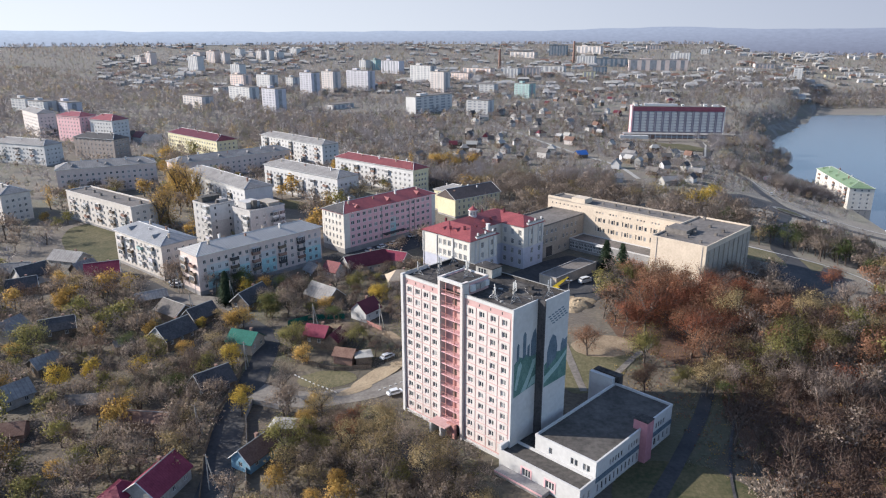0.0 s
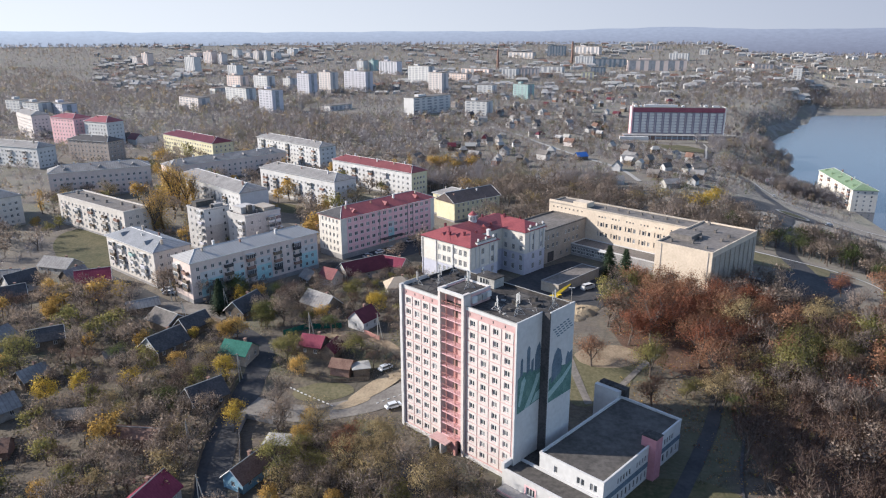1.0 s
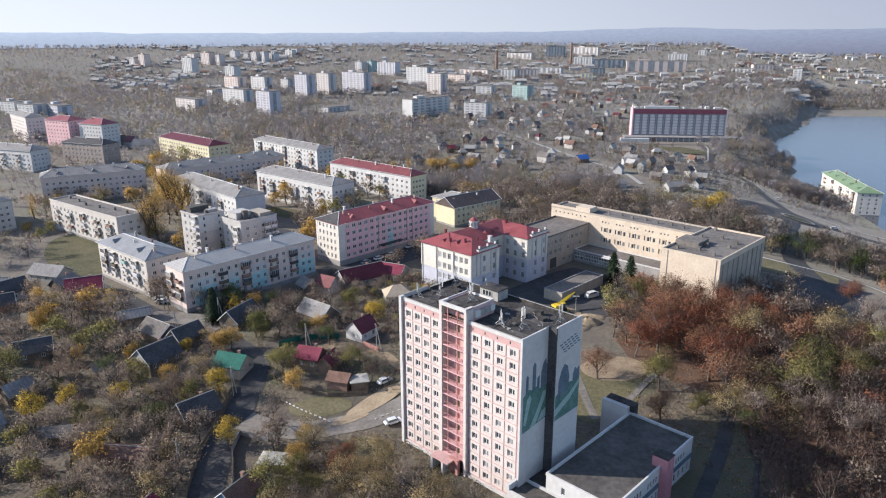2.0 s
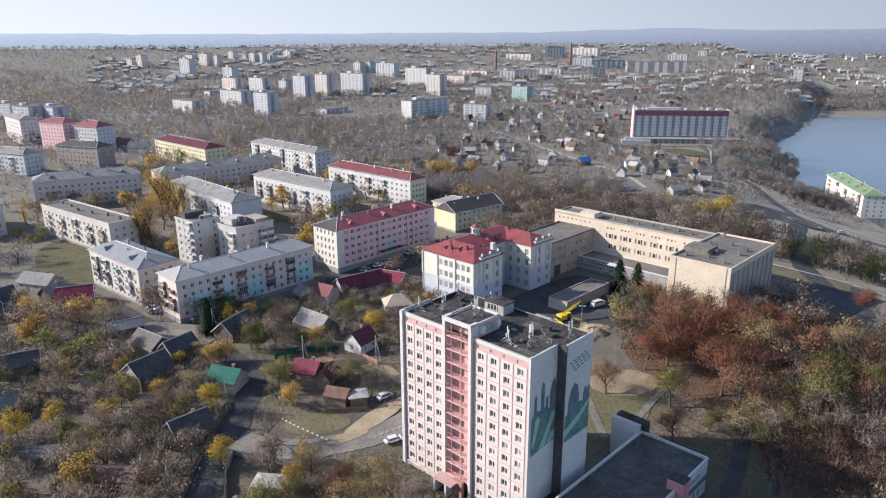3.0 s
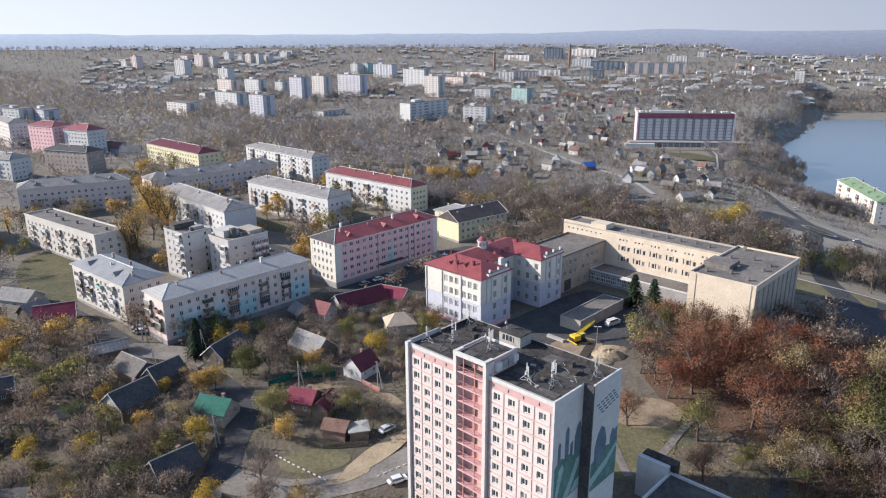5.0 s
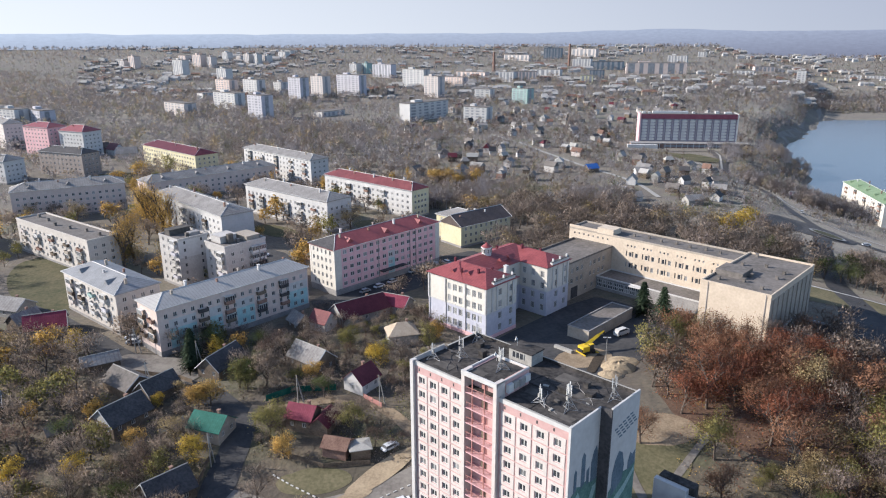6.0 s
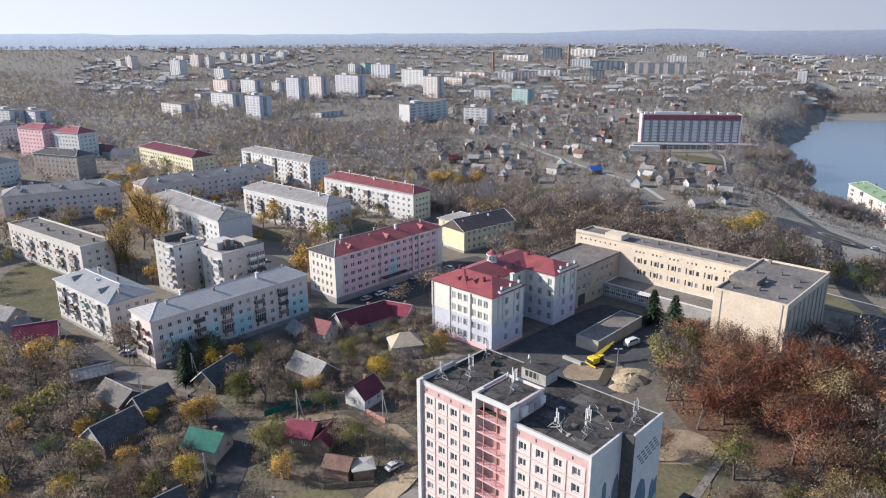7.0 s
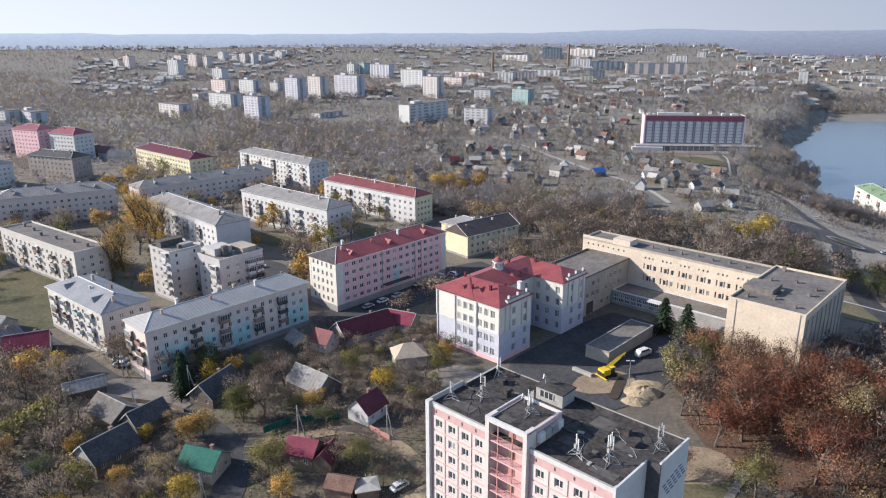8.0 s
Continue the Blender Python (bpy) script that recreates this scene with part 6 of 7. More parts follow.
house(-91.4, 26.8, 64, 10.4, 8.0, 2.8, 3.3, "wood", "darkslate", "dark timber house with a pale gable", gable_m="concrete")
house(-104.0, 21.0, 50, 5.0, 4.0, 2.2, 1.2, "wood", "felt", "old grey shed with a felt roof", True, False, "shed")
house(-142.0, 25.0, 80, 8.0, 7.0, 2.8, 2.8, "concrete", "slate", "pale cottage with a slate roof")
house(-117.0, -8.0, 60, 8.0, 6.0, 2.8, 2.8, "concrete", "slate", "weathered cottage with a grey roof")
house(-106.0, -23.0, 20, 6.0, 5.0, 2.4, 1.8, "brick", "rust", "brick shed with a rusty roof", True, False, "shed")
house(-78.0, -14.0, 0, 11.0, 5.0, 2.3, 1.2, "brick", "rust", "long brick outhouse with a rust-brown roof", True, False, "shed")
house(-128.0, 27.0, 35, 9.0, 6.5, 2.8, 2.6, "wood", "darkslate", "timber cottage with a dark roof")
house(-120.0, 9.0, 65, 7.0, 5.5, 2.6, 2.2, "wood", "slate", "grey plank cottage among bare trees")
house(-98.0, -8.0, 15, 7.0, 4.5, 2.3, 1.4, "wood", "felt", "low garden shed with a felt roof", True, False, "shed")

# far gardens: small houses among trees
rnd = random.Random(11)
SHADES = ("white", "wood", "concrete", "brick", "wood", "cream", "grey_render")
ROOFS = ("slate", "darkslate", "felt", "slate", "zinc", "darkslate", "felt", "slate", "concrete", "slate", "darkred", "felt", "rust")
made = 0
while made < 175:
    y = rnd.uniform(262, 900)
    half = 60 + y * 0.42
    x = rnd.uniform(-half * 0.35, half * 0.62)
    if ground_z(x, y) < -4 or taken(x, y, 6) or noise.noise((x * 0.012, y * 0.012, 3)) < -0.25:
        continue
    L = rnd.uniform(4.5, 9)
    W = L * rnd.uniform(0.6, 0.85)
    z = ground_z(x, y)
    t = thing("garden_house", pose(x, y, z, 0, 0, rnd.choice((-35, 52, 10, 70)) + rnd.uniform(-12, 12)), "small garden house among bare fruit trees", "house", "houses in the far gardens")
    e, r = rnd.uniform(2.6, 4.4), rnd.uniform(1.6, 3.2)
    part("wall", boxes((-L / 2, L / 2, -W / 2, W / 2, -1, e)), rnd.choice(SHADES), t)
    bm = bmesh.new()
    hip(bm, L, W, e, r, 0.35, gable=rnd.random() < 0.75)
    bmesh.ops.translate(bm, vec=(-L / 2, -W / 2, 0), verts=bm.verts)
    part("roof", bm, rnd.choice(ROOFS), t)
    FOOT.append((x - L / 2, y - W / 2, 0, L, W))
    made += 1
house(52, 352, 30, 8, 6, 2.8, 2.4, "wood", "blueroof", "garden house with a bright blue roof", True, False)
house(84, 345, 10, 10, 6, 3, 1.8, "white", "slate", "white house with a grey roof", True, False)
for x, y, a, l, m in ((96, 262, 20, 9, "concrete"), (112, 276, 60, 7, "white"), (120, 300, -20, 8, "wood"), (104, 316, 35, 6, "white"), (128, 330, 10, 9, "grey_render"), (92, 292, -30, 7, "wood"), (66, 268, 15, 8, "white"), (134, 366, 40, 7, "white"), (112, 352, -10, 6, "wood")):
    house(x, y, a, l, l * 0.72, 2.8, 2.2, m, ("slate", "darkslate", "felt")[int(x) % 3], "low garden house with a weathered grey roof", True, False)
house(72, 312, 70, 6, 5.5, 3.4, 3.0, "white", "slate", "small white gabled garden house", True, False)
house(-68, 470, 20, 8, 6, 3, 2.4, "bluewood", "slate", "blue garden house among bare trees", True, False)

# ---- trees ----
def soup(name, tris, outward, material):
    """A mesh of loose triangles, each turned to face the way its crown bulges."""
    v = np.array(tris, dtype=np.float32).reshape(-1, 3, 3)
    o = np.array(outward, dtype=np.float32).reshape(-1, 3)
    face = np.cross(v[:, 1] - v[:, 0], v[:, 2] - v[:, 0])
    swap = (face * o).sum(1) < 0
    v[swap] = v[swap][:, ::-1]
    n = len(v)
    me = bpy.data.meshes.new(name)
    me.vertices.add(n * 3)
    me.vertices.foreach_set("co", v.ravel())
    me.loops.add(n * 3)
    me.loops.foreach_set("vertex_index", np.arange(n * 3, dtype=np.int32))
    me.polygons.add(n)
    me.polygons.foreach_set("loop_start", np.arange(0, n * 3, 3, dtype=np.int32))
    me.attributes.new("outward", "FLOAT_VECTOR", "FACE").data.foreach_set("vector", o.ravel())
    me.update(calc_edges=True)
    me.materials.append(M[material] if material in M else bpy.data.materials[material] if isinstance(material, str) else material)
    return me


def bulge(tris, centre, rs, loose=0.45):
    """The way out of the crown at each triangle, a little unruly."""
    d = tris.mean(1) - np.asarray(centre)
    d /= np.linalg.norm(d, axis=1)[:, None] + 1e-6
    d = d + rs.normal(0, loose, d.shape)
    return d / (np.linalg.norm(d, axis=1)[:, None] + 1e-6)


def limbs(seed, h, spread, lean=0.15):
    """Trunk and limbs as one mesh; returns it with the ends of the limbs."""
    r = random.Random(seed)
    bm = bmesh.new()
    tips = []
    base = h * 0.022 + 0.05

    def grow(p, d, length, rad, level):
        q = p + d * length
        tube(bm, p, q, rad, rad * 0.62, 5 if level == 0 else 3)
        if level >= 1:
            tips.append((q, d, level))
        if level == 3:
            return
        for k in range((5, 4, 2)[level]):
            a = k * math.tau / (5, 4, 2)[level] + r.uniform(-0.6, 0.6)
            side = Vector((math.cos(a), math.sin(a), 0))
            nd = (d * r.uniform(0.5, 0.9) + side * spread * r.uniform(0.6, 1.1) + Vector((0, 0, r.uniform(0.05, 0.3)))).normalized()
            grow(p + d * length * (r.uniform(0.4, 1.0) if level else 0.42 + 0.58 * k / 4), nd, length * r.uniform(0.55, 0.75), rad * 0.55, level + 1)
    grow(Vector((0, 0, -0.3)), Vector((r.uniform(-lean, lean), r.uniform(-lean, lean), 1)).normalized(), h * 0.5, base, 0)
    me = bpy.data.meshes.new("trunk")
    bm.to_mesh(me), bm.free()
    me.materials.append(M["bark"])
    return me, tips


def twig_tris(rs, at, out, n, length, wide):
    """Thin twigs that start near the given places and point outwards."""
    k = rs.integers(0, len(at), n)
    p = at[k] + rs.normal(0, length * 0.55, (n, 3))
    d = out[k] + rs.normal(0, 0.55, (n, 3)) + np.array((0, 0, 0.35))
    d /= np.linalg.norm(d, axis=1)[:, None]
    side = np.cross(d, rs.normal(0, 1, (n, 3)))
    side /= np.linalg.norm(side, axis=1)[:, None] + 1e-6
    ln = length * rs.uniform(0.5, 1.3, (n, 1))
    return np.stack([p - side * wide / 2, p + side * wide / 2, p + d * ln], 1)


def leaf_tris(rs, at, n, spread, size):
    k = rs.integers(0, len(at), n)
    p = at[k] + rs.normal(0, spread, (n, 3)) * np.array((1, 1, 0.8))
    a, b = rs.normal(0, 1, (n, 3)), rs.normal(0, 1, (n, 3))
    a /= np.linalg.norm(a, axis=1)[:, None]
    b -= a * (a * b).sum(1)[:, None]
    b /= np.linalg.norm(b, axis=1)[:, None] + 1e-6
    s = size * rs.uniform(0.6, 1.4, (n, 1))
    return np.stack([p - a * s * 0.5 - b * s * 0.3, p + a * s * 0.5 - b * s * 0.25, p + b * s * 0.6], 1)


TREES = {}
FINE = ("rust", "copper", "ochre", "olive")   # kinds whose leaves show singly


def tree_meshes(kind, variant):
    """Trunk and crown of one kind of tree, built at 10 m height and shared."""
    key = (kind, variant)
    if key in TREES:
        return TREES[key]
    seed = variant * 17 + sum(ord(c) for c in kind)
    rs = np.random.default_rng(seed)
    if kind == "spruce":
        bm = bmesh.new()
        tube(bm, (0, 0, -0.3), (0, 0, 9.6), 0.2, 0.03, 6)
        me = bpy.data.meshes.new("trunk")
        bm.to_mesh(me), bm.free()
        me.materials.append(M["bark"])
        tris = []
        for k in range(230):
            z = 0.9 + 8.9 * (k / 230) ** 0.85
            rad = 4.2 * (1 - z / 10.2) + 0.08
            a = k * 2.4 + rs.uniform(-0.3, 0.3)
            d = np.array((math.cos(a), math.sin(a), -0.22))
            s = np.array((-math.sin(a), math.cos(a), 0))
            for f in np.linspace(0.1, 1, 7):
                c = np.array((0, 0, z)) + d * rad * f + rs.normal(0, 0.05, 3)
                w = 0.55 * (1.25 - f)
                tris.append([c - s * w, c + s * w + np.array((0, 0, 0.05)), c + d * 0.45 + np.array((0, 0, -0.12))])
        tris = np.array(tris)
        TREES[key] = me, soup("crown", tris, bulge(tris, (0, 0, 2.5), rs, 0.3), "needles")
        return TREES[key]
    spread = {"bare": 0.75, "poplar": 0.3, "birch": 0.5, "bush": 0.95}.get(kind, 0.7)
    trunk, tips = limbs(seed, 10, spread)
    ends = np.array([t[0][:] for t in tips if t[2] >= 2])
    outs = np.array([t[1][:] for t in tips if t[2] >= 2])
    mid = np.array([t[0][:] for t in tips])
    m = {"bare": "twig", "alder": "shade_dark_twig", "birch": "birch_twig", "yellow": "leaf_yellow", "ochre": "leaf_ochre", "orange": "leaf_orange", "rust": "leaf_rust", "copper": "leaf_copper", "olive": "leaf_olive", "green": "leaf_green", "brown": "leaf_brown", "poplar": "leaf_orange", "bush": "leaf_brown"}[kind]
    if kind in ("bare", "birch", "alder"):
        tr = np.concatenate([twig_tris(rs, ends, outs, 620, 0.8, 0.075), twig_tris(rs, mid, np.array([t[1][:] for t in tips]), 150, 1.5, 0.07), leaf_tris(rs, ends, 620, 0.7, 0.2)])
        tr = tr[rs.permutation(len(tr))]
    elif kind in ("brown", "bush"):
        tr = np.concatenate([leaf_tris(rs, ends, 850, 0.8, 0.31), twig_tris(rs, ends, outs, 650, 1.1, 0.08)])
    else:
        pick = ends[rs.random(len(ends)) < 0.8]
        a, u = rs.uniform(0, math.tau, 22), rs.uniform(-0.85, 1, 22)
        lobes = np.stack([2.7 * np.sqrt(1 - u * u) * np.cos(a), 2.7 * np.sqrt(1 - u * u) * np.sin(a), 5.3 + 3.3 * u], 1)
        if kind == "poplar":
            u = rs.uniform(0, 1, 46)
            pick = lobes = np.stack([rs.normal(0, 0.5, 46), rs.normal(0, 0.5, 46), 1.6 + 7.8 * u], 1)
        full = 0.17 if kind == "poplar" else 0.31 if kind in ("yellow", "orange") else 0.19 if kind in ("rust", "copper") else 0.235 if kind == "olive" else 0.175 if kind in FINE else 0.21
        fine = kind in FINE
        tr = np.concatenate([leaf_tris(rs, pick, 1950 if fine else 1400, 0.62, full), leaf_tris(rs, lobes, 1550 if fine else 1100, 0.75, full), twig_tris(rs, ends, outs, 500 if kind == "copper" else 120, 1.0, 0.06)])
        tr = tr[rs.permutation(len(tr))]
    TREES[key] = trunk, soup("crown", tr, bulge(tr, (0, 0, 5.2), rs), m)
    return TREES[key]


# alder names the bare trees whose twig colour includes shade
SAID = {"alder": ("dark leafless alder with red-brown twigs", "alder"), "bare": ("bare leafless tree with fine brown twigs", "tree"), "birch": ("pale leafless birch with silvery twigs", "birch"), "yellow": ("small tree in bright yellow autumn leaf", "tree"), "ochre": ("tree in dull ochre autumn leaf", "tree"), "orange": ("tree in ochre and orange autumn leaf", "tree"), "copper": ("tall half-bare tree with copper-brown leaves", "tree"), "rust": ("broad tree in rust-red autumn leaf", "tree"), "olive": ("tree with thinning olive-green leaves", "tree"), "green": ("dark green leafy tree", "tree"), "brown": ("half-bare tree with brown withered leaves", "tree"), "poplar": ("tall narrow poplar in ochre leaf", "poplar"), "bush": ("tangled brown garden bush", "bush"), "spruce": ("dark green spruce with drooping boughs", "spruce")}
PLANTED = []
BRIGHT = []   # trees in full colour, which stand clear of the others


JOINED = {}   # trees past those that are things of their own, by kind: poses of their meshes


def tree(kind, x, y, h, seed, single=True):
    r = random.Random(seed)
    variant = r.randrange(4)
    m = pose(x, y, ground_z(x, y), 0, 0, r.uniform(0, 360)) @ Matrix.Diagonal((h / 10 * r.uniform(0.9, 1.2), h / 10 * r.uniform(0.9, 1.2), h / 10, 1))
    PLANTED.append((x, y))
    if not single:
        JOINED.setdefault(kind, []).append((variant, m))
        return
    trunk, crown = tree_meshes(kind, variant)
    label, category = SAID[kind]
    t = thing("bush" if kind == "bush" else "tree", m, label, category, kind + " trees")
    part("trunk", trunk, None, t)
    part("crown", crown, None, t)


def triangles(me):
    me.calc_loop_triangles()
    co = np.empty(len(me.vertices) * 3, dtype=np.float32)
    me.vertices.foreach_get("co", co)
    ids = np.empty(len(me.loop_triangles) * 3, dtype=np.int32)
    me.loop_triangles.foreach_get("vertices", ids)
    return co.reshape(-1, 3)[ids]


def join_trees():
    trunks = []
    for kind, poses in JOINED.items():
        crowns, ways = [], []
        for variant, m in poses:
            rot, loc = np.array(m.to_3x3()), np.array(m.translation)
            trunk, crown = tree_meshes(kind, variant)
            far = m.translation.y > 88 or m.translation.x < -92
            tri = triangles(crown).reshape(-1, 3, 3)
            out = np.empty(len(tri) * 3, dtype=np.float32)
            crown.attributes["outward"].data.foreach_get("vector", out)
            out = out.reshape(-1, 3) @ rot.T
            step = (5 if far else 3) if kind in FINE else (3 if far else 2)   # fewer, larger leaves in the close stands
            mid = tri[::step].mean(1, keepdims=True)
            tri, out = mid + (tri[::step] - mid) * step ** 0.5, out[::step]
            ways.append(out)
            crowns.append(tri.reshape(-1, 3) @ rot.T + loc)
            trunks.append(triangles(trunk)[:210 if far else 510] @ rot.T + loc)
        me = soup(kind + "_thicket", np.concatenate(crowns), np.concatenate(ways), tree_meshes(kind, 0)[1].materials[0].name)
        tagged(new(kind + "_thicket", me), SAID[kind][0].replace("tree ", "trees ") + " growing close together", "trees", kind="stuff")
    trunks = np.concatenate(trunks).reshape(-1, 3, 3)
    me = soup("thicket_trunks", trunks, np.cross(trunks[:, 1] - trunks[:, 0], trunks[:, 2] - trunks[:, 0]), M["bark"])
    tagged(new("thicket_trunks", me), "thin grey-brown trunks and limbs of close trees", "trunks", kind="stuff")


seed = 0
for kind, h, spots in (
    ("yellow", 7.0, [(-92, 8), (-68.3, 14), (-104, 5), (-35, 57.5), (-110, 0), (-57, -8), (-81.7, 59), (-37, 59), (-124, 60)]),
    ("yellow", 4.2, [(-85.6, 32.2)]),
    ("orange", 6.6, [(-75.7, 33.6), (-51.3, 47.2), (-49.4, 17.8), (-84, 17.5), (-73.2, 34.6)]),
    ("olive", 7.5, [(-36.5, 27.9), (-23.3, 70.5), (-66.5, 41.5), (-69, 43), (-54.9, 24), (-46, 70)]),
    ("orange", 5.5, [(-151, 62), (-137, 42), (-39, -12), (-26, -34), (-39, -35), (-132, 13), (-86, -37), (-40, -4), (-22, 77), (-30, -40)]),
    ("poplar", 21, [(-150, 133), (-147, 136), (-161, 181), (-157, 178), (-152, 174), (-166, 182), (-172, 190)]),
    ("ochre", 13, [(-168, 150), (-205, 190), (-74, 192)]),
    ("orange", 6.5, [(-119, 122), (-112, 178), (-126, 128)]),
    ("yellow", 11, [(100, 200), (105, 204), (95, 198)]),
    ("orange", 13, [(-38, 288), (-32, 284), (-44, 290)]),
    ("rust", 12.5, [(40.5, 40.5), (57.6, 30), (55, 47), (68.6, 62), (74, 69), (47, 43), (63, 37), (64, 53), (80, 64)]),
    ("copper", 13, [(57, 65.5), (51, 53), (60, 58), (67, 46), (53, 61), (62, 70), (46, 50), (58, 40), (71, 53), (60, 24), (52, 68), (78, 46)]),
    ("olive", 12.2, [(45.9, 75), (44.1, 24.5), (78, 21.5)]),
    ("olive", 5, [(51.4, 16), (54, 18)]),
    ("copper", 8.5, [(42.3, 11.8), (29.1, 28.5)]),
    ("rust", 10.5, [(118, 88), (84, 60), (69, 38)]),
    ("olive", 10.5, [(94, 46), (84, 24), (-40, -26), (96, 32), (-126, 13)]),
    ("ochre", 9, [(-21.5, -12.5), (-19, -16.5), (-22, -19), (-7.5, -24), (-4.5, -27.5), (-37, -7.5)]),
    ("olive", 7, [(-36.5, -20), (-33, -24), (-14, -33)]),
    ("rust", 6.5, [(-28.5, -12), (-26.5, -16), (-29.5, -17.5)]),
    ("bare", 10.5, [(-21, -31), (-3, -27), (-12, -25), (-16, -36)]),
    ("ochre", 9.5, [(-18, -27), (-8, -31), (-26, -22), (57.7, 12.5), (60, 14), (100, 52), (104, 46), (110, 40)]),
    ("green", 7, [(-76, -2), (-66, 52), (-60, 63), (-72, 64), (-100, 18), (62, 8), (-46, 40)]),
    ("olive", 11, [(83, 34)]),
    ("ochre", 13, [(72.6, 45.4)]),
    ("ochre", 11.5, [(95, 50), (93, 33)]),
    ("birch", 11, [(79, 17), (74, 27)]),
    ("green", 7.5, [(-67.7, 43.5), (-84, 62)]),
    ("orange", 6, [(-148, 58), (-136, 40), (-76.5, 61.6)]),
    ("green", 9, [(117, 148), (122, 146), (127, 149), (120, 154), (126, 142)]),
    ("spruce", 11.5, [(42, 102), (47, 96)]),
    ("spruce", 10.5, [(-87, 55), (-85.5, 51)]),
    ("birch", 11, [(75, 19), (80, 13), (84, 10), (74, 60), (112, 63), (70, 72), (64, 10), (88, 4), (94, 8), (80, 2)]),
    ("bare", 9.5, [(76.4, 66.6), (75.6, 13.8), (66, 64)]),
    ("bare", 8, [(-90, 2), (-50, 3), (-95, 11), (-60, 74), (-30, 62), (-52, 66)]),
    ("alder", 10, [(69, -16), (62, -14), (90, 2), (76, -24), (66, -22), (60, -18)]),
    ("brown", 7, [(-33, -18), (-30, -13), (-24, -16), (-20, -34), (-12, -38), (-34, -30), (-36, -22), (-28, -30), (-46, -5), (-6, -34), (0, -38)]),
):
    for x, y in spots:
        seed += 1
        tree(kind, x, y, h * random.Random(seed).uniform(0.85, 1.15), seed)
        if kind in ("yellow", "orange") and h < 6.4 or kind == "yellow" or h in (11, 11.5, 12.2, 13):
            BRIGHT.append((x, y))


def scatter(n, x0, x1, y0, y1, low, high, mix, space, seed, keep=None):
    """Trees strewn over a stretch of ground, clear of houses and roads."""
    r = random.Random(seed)
    kinds = [k for k, w in mix for _ in range(w)]
    tries = 0
    while n > 0 and tries < 40000:
        tries += 1
        x, y = r.uniform(x0, x1), r.uniform(y0, y1)
        if taken(x, y, 1.2) or (keep and not keep(x, y)) or any((x - a) ** 2 + (y - b) ** 2 < space * space for a, b in PLANTED) or any((x - a) ** 2 + (y - b + 2) ** 2 < 30 for a, b in BRIGHT):
            continue
        single = -108 < x < 130 and -48 < y < 80 and r.random() < 0.4 and len(PLANTED) - sum(len(v) for v in JOINED.values()) < 190
        tree(r.choice(kinds), x, y, r.uniform(low, high), seed * 1000 + tries, single)
        n -= 1


scatter(590, -195, -61, -75, 70, 4.5, 9.5, (("bare", 9), ("alder", 3), ("brown", 5), ("bush", 3), ("olive", 3), ("ochre", 1), ("orange", 1)), 2.5, 21)
scatter(84, -62, -20, 20, 100, 3, 6.5, (("bare", 4), ("brown", 3), ("alder", 4), ("olive", 3), ("bush", 2)), 2.7, 22)
scatter(80, -46, 6, -62, -6, 3.5, 8.5, (("brown", 6), ("bare", 3), ("ochre", 5), ("olive", 1), ("orange", 1)), 2.9, 23, lambda x, y: y < -18 - 0.75 * (x + 18) or x < -36)
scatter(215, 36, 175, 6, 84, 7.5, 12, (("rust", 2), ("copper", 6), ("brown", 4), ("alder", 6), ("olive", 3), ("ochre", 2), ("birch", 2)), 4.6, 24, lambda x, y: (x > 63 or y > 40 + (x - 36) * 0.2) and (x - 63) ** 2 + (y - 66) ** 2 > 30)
scatter(185, -240, -20, 92, 330, 6, 13, (("bare", 4), ("brown", 5), ("orange", 3), ("ochre", 2), ("olive", 2), ("poplar", 1)), 5.5, 25)
scatter(190, -20, 165, 150, 240, 8, 14, (("bare", 5), ("brown", 5), ("birch", 3), ("ochre", 1)), 3.9, 26, lambda x, y: y < 236 - 0.62 * max(0, x - 40))
# right-hand wood: its shade is carried by the darkened twig colour
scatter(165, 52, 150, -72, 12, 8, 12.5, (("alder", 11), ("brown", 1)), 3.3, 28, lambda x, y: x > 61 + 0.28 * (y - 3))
scatter(85, 90, 168, 100, 172, 7, 11, (("bare", 4), ("green", 3), ("birch", 2), ("brown", 4), ("ochre", 2)), 4.0, 27, lambda x, y: y > 146 - 0.55 * (x - 100) or x > 142)
join_trees()


def twig_cloud(rs, foot, h, n, stout):
    """Fine twigs that fill a rounded crown and point up and outwards."""
    a, cz = rs.uniform(0, math.tau, n), rs.uniform(-0.8, 1, n)
    rr = np.sqrt(1 - cz * cz * 0.98) * rs.uniform(0.35, 1.0, n)
    way = np.stack([np.cos(a), np.sin(a), np.zeros(n)], 1)
    mid = foot + np.array((0, 0, h * 0.58)) + way * (rr * h * rs.uniform(0.26, 0.4))[:, None]
    mid[:, 2] += cz * h * 0.4 * rs.uniform(0.5, 1.0, n)
    d = way * rr[:, None] + np.stack([np.zeros(n), np.zeros(n), cz * 0.8 + 0.35], 1) + rs.normal(0, 0.35, (n, 3))
    d /= np.linalg.norm(d, axis=1)[:, None]
    side = np.cross(d, rs.normal(0, 1, (n, 3)))
    side /= np.linalg.norm(side, axis=1)[:, None] + 1e-6
    size = h * (34 / n) ** 0.5 * rs.uniform(0.6, 1.4, (n, 1))
    w = side * size * 0.035 * stout
    t = np.stack([mid - w - d * size * 0.06, mid + w - d * size * 0.06, mid + d * size * 0.2], 1)
    t[0] = foot + np.array(((-0.02 * h, 0, 0), (0.02 * h, 0, 0), (0, 0, 0.6 * h)))
    return t


